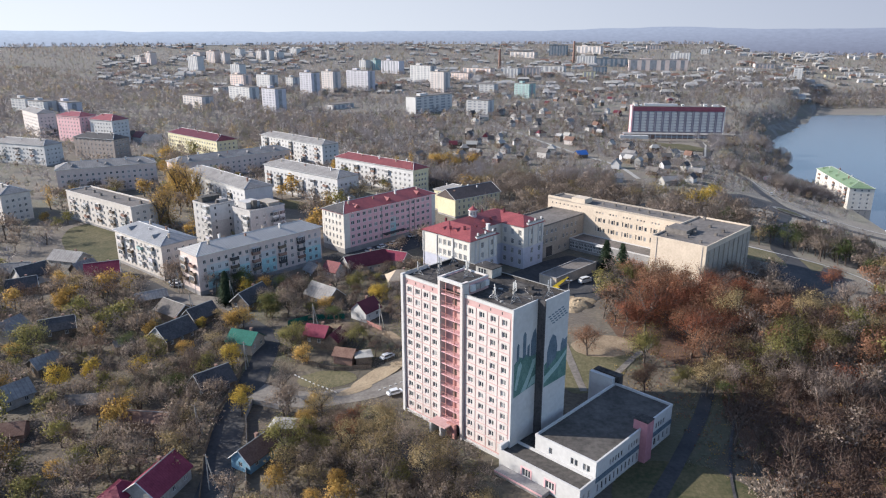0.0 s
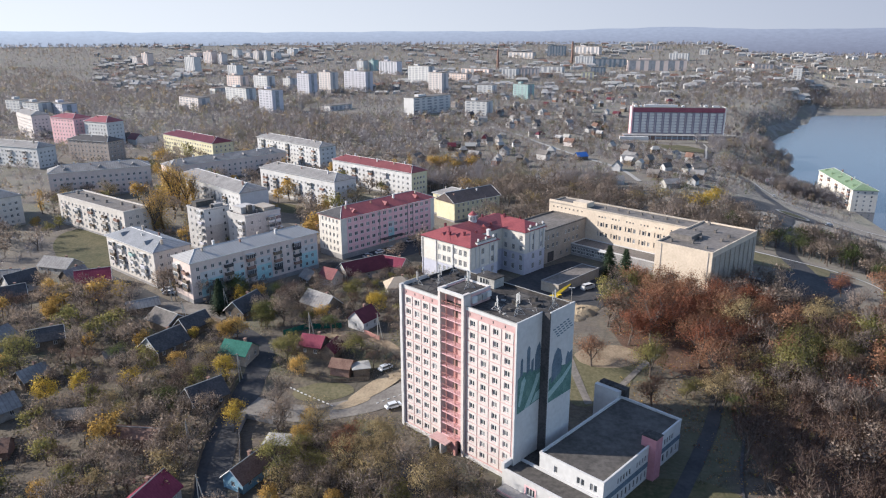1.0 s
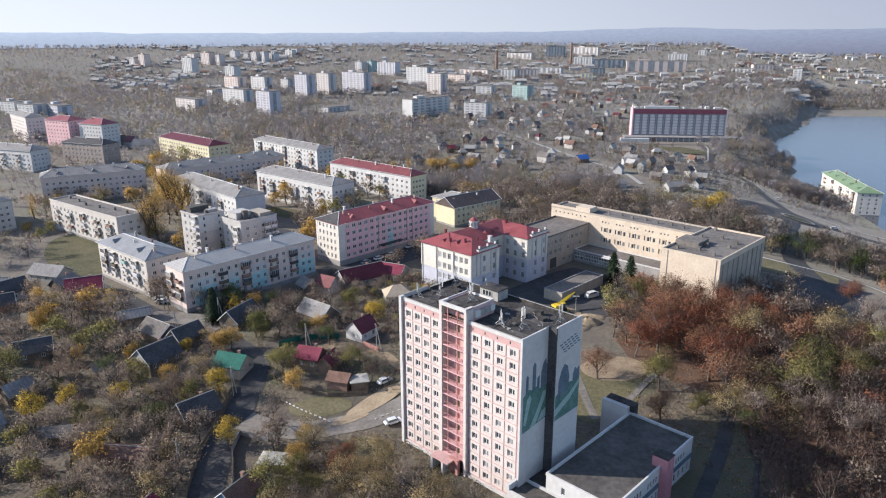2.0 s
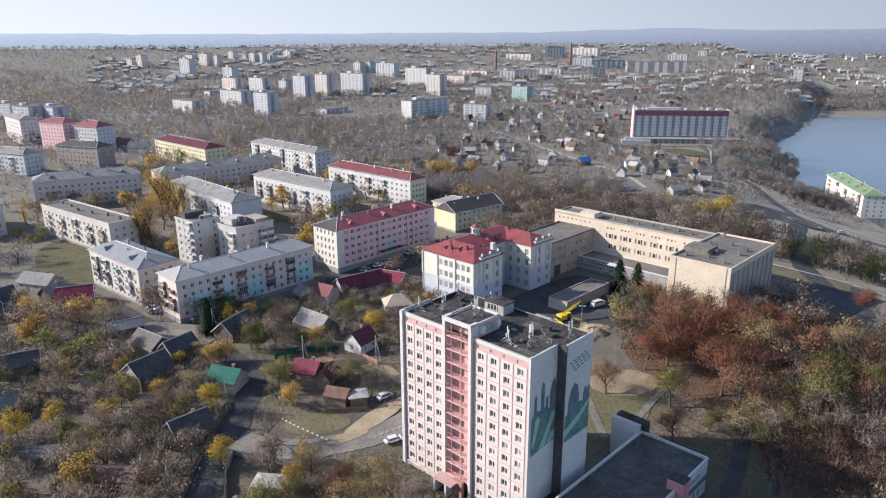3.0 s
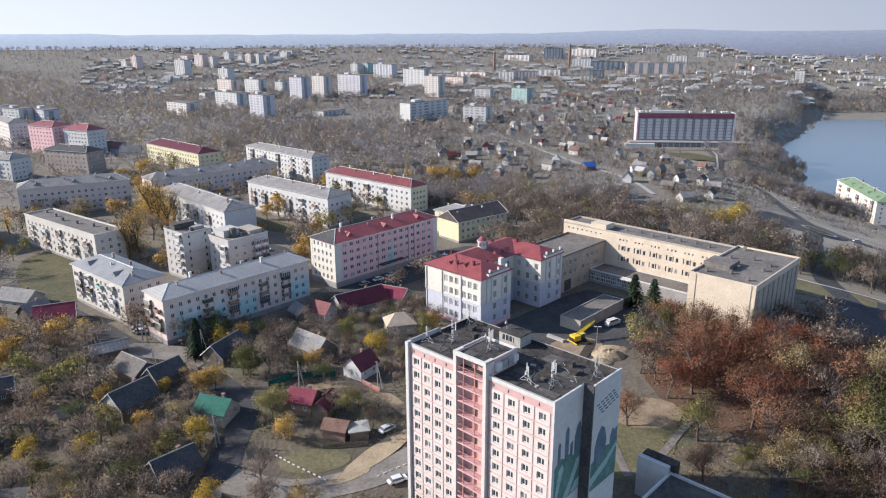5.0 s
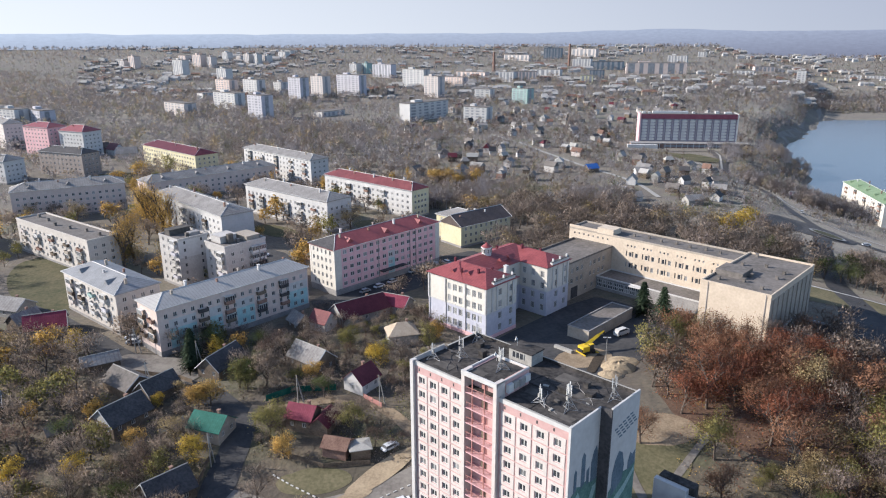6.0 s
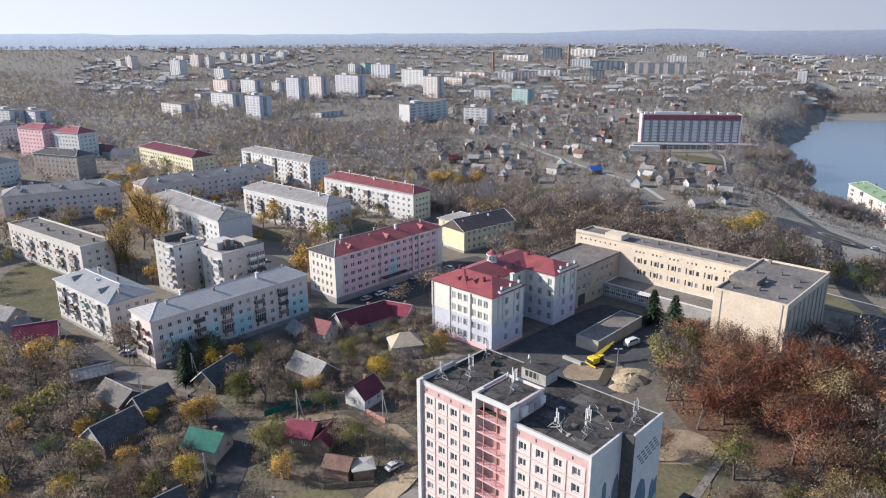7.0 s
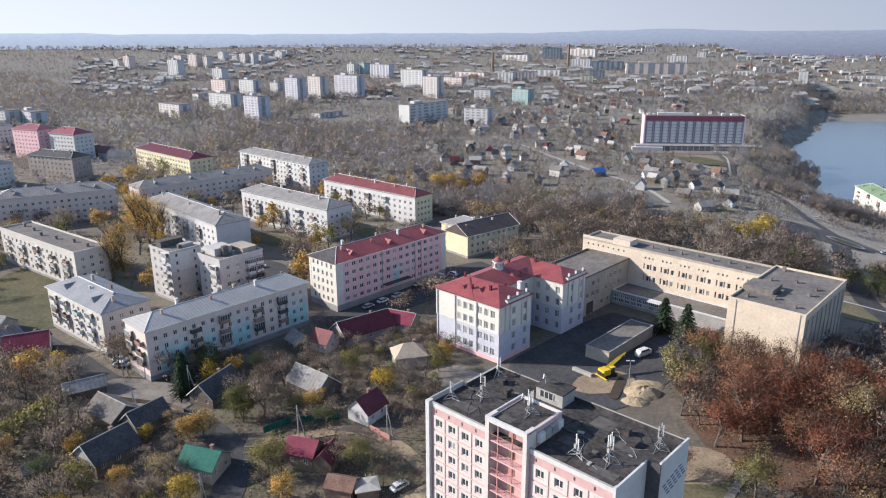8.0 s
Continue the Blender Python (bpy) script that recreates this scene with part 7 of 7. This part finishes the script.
def leaf_clump(rs, foot, h, n):
    """Loose leaves on a rounded crown."""
    a, cz = rs.uniform(0, math.tau, n), rs.uniform(-1, 1, n)
    rr = h * rs.uniform(0.24, 0.36) * np.sqrt(1 - cz * cz) * rs.uniform(0.5, 1.05, n)
    c = foot + np.stack([np.cos(a) * rr, np.sin(a) * rr, h * (0.56 + cz * 0.42)], 1)
    p = rs.normal(0, 1, (n, 3, 3))
    p /= np.linalg.norm(p, axis=2)[:, :, None]
    return c[:, None, :] + p * h * 0.12 * (40 / n) ** 0.5 * rs.uniform(0.6, 1.3, (n, 1, 1))


def woods(name, material, label, n, area, low, high, tris, seed, dense, stout=1.0):
    """Far trees, too many to count, as one mesh: clouds of bare twigs, or clumps of leaves."""
    rs = np.random.default_rng(seed)
    wood = material.startswith("wood_")
    out, ways = [], []
    while n > 0:
        x, y = area(rs)
        z = ground_z(x, y)
        if z < -21.8 or noise.noise((x * dense, y * dense, seed * 1.7)) < (-0.45 if low < 5 else -0.25) or taken(x, y, 0.5):
            n -= 0.15
            continue
        h = rs.uniform(low, high)
        foot = np.array((x, y, z))
        if wood:
            t = twig_cloud(rs, foot, h, tris, stout)
        else:
            t = leaf_clump(rs, foot, h, tris)
        # upward lean evens light and shade on far crowns, as haze would
        way = bulge(t, (x, y, z + h * 0.1), rs, 0.14) + np.array((0, 0, 0.5 if wood else 0.0))
        ways.append(way / np.linalg.norm(way, axis=1)[:, None])
        out.append(t)
        n -= 1
    me = soup(name, np.concatenate(out), np.concatenate(ways), material)
    tagged(new(name, me), label, "trees", kind="stuff")


def wedge(y0, y1, left, right):
    def pick(rs):
        y = math.sqrt(rs.uniform(y0 * y0, y1 * y1))
        return rs.uniform(-left * (y + 140), right * (y + 140)), y
    return pick


for k, (m, share) in enumerate((("wood_grey", 0.45), ("wood_brown", 0.38), ("wood_ochre", 0.07), ("wood_olive", 0.1))):
    said = ("grey-brown leafless woods and gardens", "brown autumn woods and gardens", "ochre autumn trees in the distance", "olive trees in the distance")[k]
    woods("garden_trees", m, said, int(3900 * share), wedge(235, 560, 0.85, 0.5), 2.8, 6.5, 52, 31 + k, 0.02, 0.85)
    woods("belt_woods", m, said, int(420 * share), lambda rs: (lambda x: (x, rs.uniform(238, 290 - 0.55 * max(0, x))))(rs.uniform(-60, 62)), 7, 12, 110, 35 + k, 0.03, 0.62)
    woods("belt_woods", m, said, int(560 * share), lambda rs: (rs.uniform(-260, -60), rs.uniform(330, 560)), 7, 12, 60, 38 + k, 0.015, 0.9)
    woods("left_woods", m, said, int(2200 * share), lambda rs: (lambda y: (-rs.uniform(0.28, 0.88) * (y + 140), y))(rs.uniform(400, 960)), 7, 12, 36, 45 + k, 0.0003, 0.95)
    woods("garden_bushes", m, said.replace("trees", "bushes").replace("woods", "bushes"), int(3000 * share), wedge(235, 620, 0.5, 0.5), 1.0, 2.2, 12, 131 + k, 0.03)
    woods("far_woods", m, said, int(9500 * share), wedge(540, 1250, 0.85, 0.72), 5, 10, 30, 41 + k, 0.008, 0.95)
    woods("horizon_woods", m, said, int(9000 * share), wedge(1200, 2190, 0.8, 0.8), 6, 11, 14, 51 + k, 0.003, 0.9)
    woods("lakeside_woods", m, said, int(760 * share), lambda rs: (lambda x: (x, rs.uniform(330 + max(0, 185 - x) * 2, 520)))(rs.uniform(166, 268)), 6, 12, 110, 61 + k, 0.008, 0.7)
    woods("lakeside_woods", m, said, int(190 * share), lambda rs: (rs.uniform(30, 156), rs.uniform(235, 400)), 3, 5.5, 60, 68 + k, 0.02, 0.8)
    woods("shore_woods", m, said, int(500 * share), lambda rs: (lambda y: (float(np.interp(y, (668, 970, 1400), (310, 465, 640))) - rs.uniform(24, 190), y))(rs.uniform(640, 1300)), 6, 11, 40, 65 + k, 0.001, 0.9)
    woods("headland_woods", m, said, int(420 * share), lambda rs: (lambda x: (x, 985 + 0.2 * (x - 470) + rs.uniform(0, 1) ** 1.5 * 160))(rs.uniform(458, 700)), 7, 13, 36, 75 + k, 0.01, 0.9)
    woods("side_woods", m, said, int(500 * share), lambda rs: (rs.uniform(150, 330), rs.uniform(-60, 180)), 7, 12, 60, 71 + k, 0.01)
    woods("side_gardens", m, said, int(500 * share), lambda rs: (rs.uniform(-420, -180), rs.uniform(-60, 240)), 4, 9, 50, 81 + k, 0.01)


woods("orchard_trees", "shade_dark_twig", "dark bare fruit trees in the gardens", 900, wedge(240, 640, 0.34, 0.42), 2.4, 5.8, 40, 161, 0.02)
woods("orchard_trees", "leaf_brown", "withered fruit trees in the gardens", 420, wedge(240, 640, 0.34, 0.42), 2.4, 5.8, 40, 162, 0.02)
woods("garden_evergreens", "leaf_green", "small dark evergreens in the gardens", 150, wedge(240, 640, 0.3, 0.42), 2.0, 5.0, 40, 163, 0.03)
for k in range(46):   # dug plots and strips of turf between the garden houses
    spot = random.Random(900 + k)
    y = spot.uniform(262, 620)
    x = spot.uniform(-0.16, 0.27) * (y + 140)
    if ground_z(x, y) > -6 and not taken(x, y, 4):
        patch("garden_plot", x, y, spot.uniform(5, 12), spot.uniform(3, 7), spot.choice((-35, 52, 12)), ("wet_soil", "lawn", "dry_lawn", "wet_soil")[k % 4], ("dug dark vegetable plot", "strip of green garden turf", "strip of dry garden turf", "dug dark vegetable plot")[k % 4], "garden plot", 0.12, 60 + k, 5)


def far_roofs():
    """Small pale houses of the far town, too small to pick apart."""
    rs = np.random.default_rng(77)
    for k, (m, n) in enumerate((("white", 420), ("slate", 420), ("beige_grey", 200), ("concrete", 220))):
        bm, tops = bmesh.new(), bmesh.new()
        while n > 0:
            y = rs.uniform(880, 2140)
            x = rs.uniform(-0.62, 0.72) * (y + 140)
            if ground_z(x, y) < -10 or noise.noise((x * 0.004, y * 0.004, 9)) < -0.1 or taken(x, y, 3):
                n -= 0.2
                continue
            w, d, h, z = rs.uniform(7, 22), rs.uniform(7, 12), rs.uniform(5, 9), ground_z(x, y)
            box(bm, x - w / 2, x + w / 2, y - d / 2, y + d / 2, z - 1, z + h * 0.6)
            rim = [tops.verts.new((x + a * w * 0.54, y + b * d * 0.56, z + h * 0.6)) for a, b in ((-1, -1), (1, -1), (1, 1), (-1, 1))]
            ridge = [tops.verts.new((x + a * w * 0.4, y, z + h)) for a in (-1, 1)]
            for f in ((rim[0], rim[1], ridge[1], ridge[0]), (rim[2], rim[3], ridge[0], ridge[1]), (rim[1], rim[2], ridge[1]), (rim[3], rim[0], ridge[0])):
                tops.faces.new(f)
            n -= 1
        tagged(part("far_houses", bm, m), "scatter of small pale houses in the far town", "houses", kind="stuff")
        tagged(part("far_house_roofs", tops, ("zinc", "concrete", "rust", "slate")[k]), "sheet and slate roofs of the far small houses", "roofs", kind="stuff")


far_roofs()


def undergrowth(name, material, label, n, area, seed):
    rs = np.random.default_rng(seed)
    at = []
    while len(at) < n:
        x, y = area(rs)
        if not taken(x, y, 0.3):
            at.append((x, y, ground_z(x, y) + 0.25))
    tr = leaf_tris(rs, np.array(at), n * 9, 0.55, 0.3)
    tagged(new(name, soup(name, tr, rs.normal(0, 0.4, (len(tr), 3)) + np.array((0, 0, 1)), material)), label, "undergrowth", kind="stuff")


for k, (m, said) in enumerate((("leaf_brown", "withered weeds and fallen leaves"), ("twig", "dry stalks and brambles"), ("leaf_olive", "low olive-green weeds"))):
    undergrowth("garden_weeds", m, said, 1800, lambda rs: (rs.uniform(-185, -62), rs.uniform(-75, 70)), 90 + k)
    undergrowth("park_litter", ("leaf_rust", "leaf_brown", "leaf_orange")[k], "fallen leaves under the park trees", 1500, lambda rs: (rs.uniform(36, 140), rs.uniform(-65, 82)), 95 + k)
    undergrowth("bank_weeds", m, said, 900, lambda rs: (rs.uniform(-48, 2), rs.uniform(-62, 2)), 99 + k)
    undergrowth("garden_weeds", m, said, 500, lambda rs: (rs.uniform(-60, -20), rs.uniform(18, 100)), 104 + k)


for k, (m, said) in enumerate((("leaf_brown", "tangled brown garden bushes"), ("twig", "bare garden bushes and brambles"), ("leaf_olive", "olive-green garden bushes"))):
    woods("garden_thicket", m, said, (420, 520, 200)[k], lambda rs: (rs.uniform(-190, -62), rs.uniform(-75, 70)), 1.4, 3.4, 60, 141 + k, 0.05)
    woods("bank_thicket", m, said.replace("garden", "wild"), (110, 90, 50)[k], lambda rs: (lambda x: (x, rs.uniform(-62, min(-4, -20 - 0.75 * (x + 18)))))(rs.uniform(-47, 4)), 1.4, 3.4, 70, 145 + k, 0.05)
    woods("park_thicket", ("leaf_brown", "shade_dark_twig", "leaf_olive")[k], said.replace("garden", "park"), (140, 160, 60)[k], lambda rs: (lambda y: (61 + 0.28 * (y - 3) + rs.uniform(0, 85), y))(rs.uniform(-70, 30)), 1.4, 3.2, 60, 149 + k, 0.05)


# ---- cars, poles, fences, crane ----
def car(x, y, turn, van=False, lift=0.15):
    z = ground_z(x, y) + lift
    t = thing("van" if van else "car", pose(x, y, z, 0, 0, turn), "white delivery van parked in the yard" if van else "parked family car with dusty paint", "car", "parked cars")
    L, W, H = (5.2, 1.95, 1.3) if van else (4.3, 1.72, 0.62)
    bm = boxes((-L / 2, L / 2, -W / 2, W / 2, 0.3, 0.3 + H))
    bmesh.ops.bevel(bm, geom=bm.edges[:], offset=0.14, segments=2, affect="EDGES")
    part("body", bm, "frame" if van else "carpaint", t)
    bm = bmesh.new()
    a, b, zt = (-L * 0.42, L * 0.3, 2.1) if van else (-L * 0.38, L * 0.24, 1.42)
    lo = [bm.verts.new(c) for c in ((a, -W / 2 + 0.06, 0.28 + H), (b + 0.45, -W / 2 + 0.06, 0.28 + H), (b + 0.45, W / 2 - 0.06, 0.28 + H), (a, W / 2 - 0.06, 0.28 + H))]
    hi = [bm.verts.new(c) for c in ((a + 0.35, -W / 2 + 0.2, zt), (b - 0.3, -W / 2 + 0.2, zt), (b - 0.3, W / 2 - 0.2, zt), (a + 0.35, W / 2 - 0.2, zt))]
    bm.faces.new(hi)
    for k in range(4):
        bm.faces.new((lo[k], lo[(k + 1) % 4], hi[(k + 1) % 4], hi[k]))
    part("cabin_glass", bm, "pane", t)
    part("roof_panel", boxes((a + 0.3, b - 0.25, -W / 2 + 0.17, W / 2 - 0.17, zt, zt + 0.05)), "frame" if van else "carpaint", t)
    for sx in (-1, 1):
        for sy in (-1, 1):
            bm = bmesh.new()
            tube(bm, (sx * L * 0.31, sy * (W / 2 - 0.2), 0.32), (sx * L * 0.31, sy * (W / 2 + 0.02), 0.32), 0.32, 0.32, 10)
            part("wheel", bm, "rubber", t)


for x, y, a in ((-26.6, 22.5, 48), (-21.6, 6.2, 35), (-51, 114, 52), (-47, 119.5, 50), (-43, 125, 52), (-37, 137, 50), (-34, 143, 140), (-30, 146.5, 140), (-25.5, 149, 140), (-107, 155, 10), (-101, 152, 20), (-110, 66, 10), (168, 300, 70), (226, 268, 10), (232, 262, 10), (238, 258, 10), (182, 251, 0), (-112, 69, 10)):
    car(x, y, a)
car(33.0, 85.0, 40, True)


def pole(x, y, turn, h=8.5):
    t = thing("utility_pole", pose(x, y, ground_z(x, y), 0, 0, turn), "pale concrete A-shaped power pole beside the road", "pole", "power poles")
    for k, (a, b) in enumerate((((0, 0, -0.5), (0, 0, h)), ((1.6, 0, -0.5), (0.05, 0, h - 0.6)))):
        bm = bmesh.new()
        tube(bm, a, b, 0.14, 0.1, 6)
        part(("post", "brace")[k], bm, "concrete", t)
    part("crossarm", boxes((-0.06, 0.06, -0.8, 0.8, h - 0.5, h - 0.38)), "wood", t)


for x, y, a in ((-52.5, -36.5, 60), (-63.5, -18, 80), (-51.5, 36, 30), (-106, 60, 10), (-64.5, 14, 80), (-84, 52, 20), (-92, 40, 0), (-31.6, 37.5, 40)):
    pole(x, y, a)

lamp = thing("street_lamp", pose(26, 66, ground_z(26, 66)), "slim yard lamp post with two heads", "street lamp")
bm = bmesh.new()
tube(bm, (0, 0, 0), (0, 0, 7.5), 0.1, 0.07, 6)
part("post", bm, "metal", lamp)
for s in (-1, 1):
    part("lamp_head", boxes((s * 0.2, s * 1.0, -0.15, 0.15, 7.4, 7.6) if s > 0 else (-1.0, -0.2, -0.15, 0.15, 7.4, 7.6)), "frame", lamp)

crane = thing("excavator", pose(21.5, 71.5, ground_z(21, 71) + 0.1, 0, 0, 35) @ Matrix.Scale(0.95, 4), "yellow wheeled excavator on the building site", "excavator")
part("undercarriage", boxes((-2.2, 2.2, -1.2, 1.2, 0.5, 1.1)), "rubber", crane)
for sx in (-1.5, 1.5):
    for sy in (-1.2, 1.2):
        bm = bmesh.new()
        tube(bm, (sx, sy - 0.2, 0.55), (sx, sy + 0.2, 0.55), 0.55, 0.55, 12)
        part("wheel", bm, "rubber", crane)
part("engine_house", boxes((-2.6, -0.1, -1.25, 1.25, 1.1, 2.7)), "craneyellow", crane)
part("counterweight", boxes((-2.9, -2.2, -1.1, 1.1, 1.1, 2.0)), "rubber", crane)
part("cab", boxes((0.2, 1.5, -1.15, -0.1, 1.2, 2.9)), "pane", crane)
part("cab_roof", boxes((0.1, 1.6, -1.2, -0.05, 2.9, 3.05)), "craneyellow", crane)
for sx in (-2.4, 2.4):
    part("outrigger", boxes((sx - 0.15, sx + 0.15, -2.2, 2.2, 0.35, 0.6)), "craneyellow", crane)
bm = bmesh.new()
tube(bm, (-0.6, 0.5, 2.2), (4.6, 0.5, 4.6), 0.8, 0.6, 4)
part("boom", bm, "craneyellow", crane)
bm = bmesh.new()
tube(bm, (4.4, 0.5, 4.5), (6.6, 0.5, 5.5), 0.42, 0.3, 4)
part("arm", bm, "craneyellow", crane)
bm = bmesh.new()
tube(bm, (0.4, 0.5, 1.6), (3.2, 0.5, 3.4), 0.14, 0.14, 6)
part("hydraulic_ram", bm, "metal", crane)
part("hook_block", boxes((6.4, 6.8, 0.3, 0.7, 4.3, 5.4)), "rubber", crane)


def heap(x, y, r, h, seed):
    """A mound of dug earth with an uneven top."""
    bm = bmesh.new()
    rows = []
    for q in range(7):
        f = q / 6
        rows.append([bm.verts.new((x + r * f * (1 + 0.25 * noise.noise((math.cos(k * 0.39) * 2, math.sin(k * 0.39) * 2, seed))) * math.cos(k * math.tau / 16), y + r * 0.7 * f * (1 + 0.25 * noise.noise((math.cos(k * 0.39) * 2, seed, math.sin(k * 0.39)))) * math.sin(k * math.tau / 16), ground_z(x, y) + 0.05 + h * (1 - f * f) * (1 + 0.3 * noise.noise((k * 0.7, f * 3, seed))))) for k in range(16)])
    for p, q in zip(rows, rows[1:]):
        for k in range(16):
            bm.faces.new((p[k], p[(k + 1) % 16], q[(k + 1) % 16], q[k]))
    bmesh.ops.remove_doubles(bm, verts=bm.verts, dist=0.001)
    tagged(part("spoil_mound", bm, "pale_sand"), "heap of dug yellow sand and soil", "spoil heap")


heap(30.8, 67.2, 4.6, 0.8, 1)
heap(29.0, 63.0, 4.8, 2.0, 2)
heap(26.4, 58.6, 3.6, 1.1, 4)
heap(28.0, 61.0, 3.4, 1.2, 6)
patch("trench", 23.2, 65.0, 6.0, 1.3, 70, "wet_soil", "dark dug trench in the yard", "trench", 0.3, 51, 4)
part_slab = thing("concrete_beam", pose(15.0, 72.6, ground_z(15, 72) + 0.2, 0, 0, -40), "pale concrete beam lying on the dug ground", "beam")
part("beam", boxes((-3, 3, -0.5, 0.5, 0, 0.8)), "concrete", part_slab)


def fence(line, h, material, label):
    """A board fence along a line: boards and posts."""
    t = thing("fence", Matrix.Identity(4), label, "fence")
    for (ax, ay), (bx, by) in zip(line, line[1:]):
        d = math.hypot(bx - ax, by - ay)
        turn = math.degrees(math.atan2(by - ay, bx - ax))
        n = max(1, int(d / 4.0))
        for k in range(n):
            x, y = ax + (bx - ax) * (k + 0.5) / n, ay + (by - ay) * (k + 0.5) / n
            m = pose(x, y, ground_z(x, y), 0, 0, turn)
            part("fence_panel", boxes((-d / n / 2 + 0.05, d / n / 2 - 0.05, -0.03, 0.03, 0.1, h)), material, t, place=m)
            part("post", boxes((-d / n / 2 - 0.05, -d / n / 2 + 0.05, -0.06, 0.06, -0.3, h + 0.12)), "wood", t, place=m)


for row in ([(-50.5, 12.8), (-45.9, 10.1), (-39.1, 6.7), (-36.5, 5.2)], [(-26.5, 7.2), (-24.1, 9.3), (-20.2, 12.2)]):
    stones = thing("kerb_row", Matrix.Identity(4), "row of whitewashed kerb stones along the drive", "kerb")
    for (ax, ay), (bx, by) in zip(row, row[1:]):
        gaps = max(2, int(math.hypot(bx - ax, by - ay) / 1.3))
        for k in range(gaps):
            x, y = ax + (bx - ax) * (k + 0.5) / gaps, ay + (by - ay) * (k + 0.5) / gaps
            part("kerb_stone", boxes((-0.36, 0.36, -0.09, 0.09, -0.2, 0.2)), "frame", stones, place=pose(x, y, ground_z(x, y) + 0.1, 0, 0, math.degrees(math.atan2(by - ay, bx - ax))))
fence([(-53, -40), (-59, -24), (-63, -10), (-64.5, 4), (-66, 18)], 1.4, "wood", "weathered board fence along the road")
fence([(-45, -36), (-51, -20), (-55.5, -9), (-56.5, -2), (-49, -4)], 1.5, "plinth", "grey board fence round the garden")
fence([(-54, 21), (-49, 18.5), (-40, 15.5), (-30, 17.5)], 1.2, "wood", "low plank fence above the bank")
fence([(-36.3, 40.8), (-33.6, 38.8), (-31.0, 37.0)], 1.4, "redsteel", "rust-red sheet fence by the lane")
fence([(-60, 37), (-55, 42), (-44, 44)], 1.8, "greenroof", "dark green sheet fence")
fence([(-80.4, 22.5), (-77.4, 29.0)], 1.6, "concrete", "pale plank fence of the yard")
fence([(-100, 48), (-86, 46), (-82, 44)], 1.3, "wood", "weathered board fence by the lane")
fence([(-52, 78), (-40, 82), (-30, 88)], 1.3, "concrete", "pale garden fence by the car park")
sign = thing("billboard", pose(182, 350, ground_z(182, 350), 0, 0, 8), "white roadside board on two posts", "billboard")
for x in (-2.2, 2.2):
    part("post", boxes((x - 0.12, x + 0.12, -0.12, 0.12, -0.5, 3.0)), "metal", sign)
part("panel", boxes((-3.2, 3.2, -0.16, 0.16, 3.0, 6.0)), "white", sign)
part("printed_bar", boxes((-2.9, -1.2, -0.19, -0.17, 3.5, 5.5)), "rose", sign)
part("printed_bar", boxes((-0.8, 2.7, -0.19, -0.17, 4.4, 5.0)), "plinth", sign)
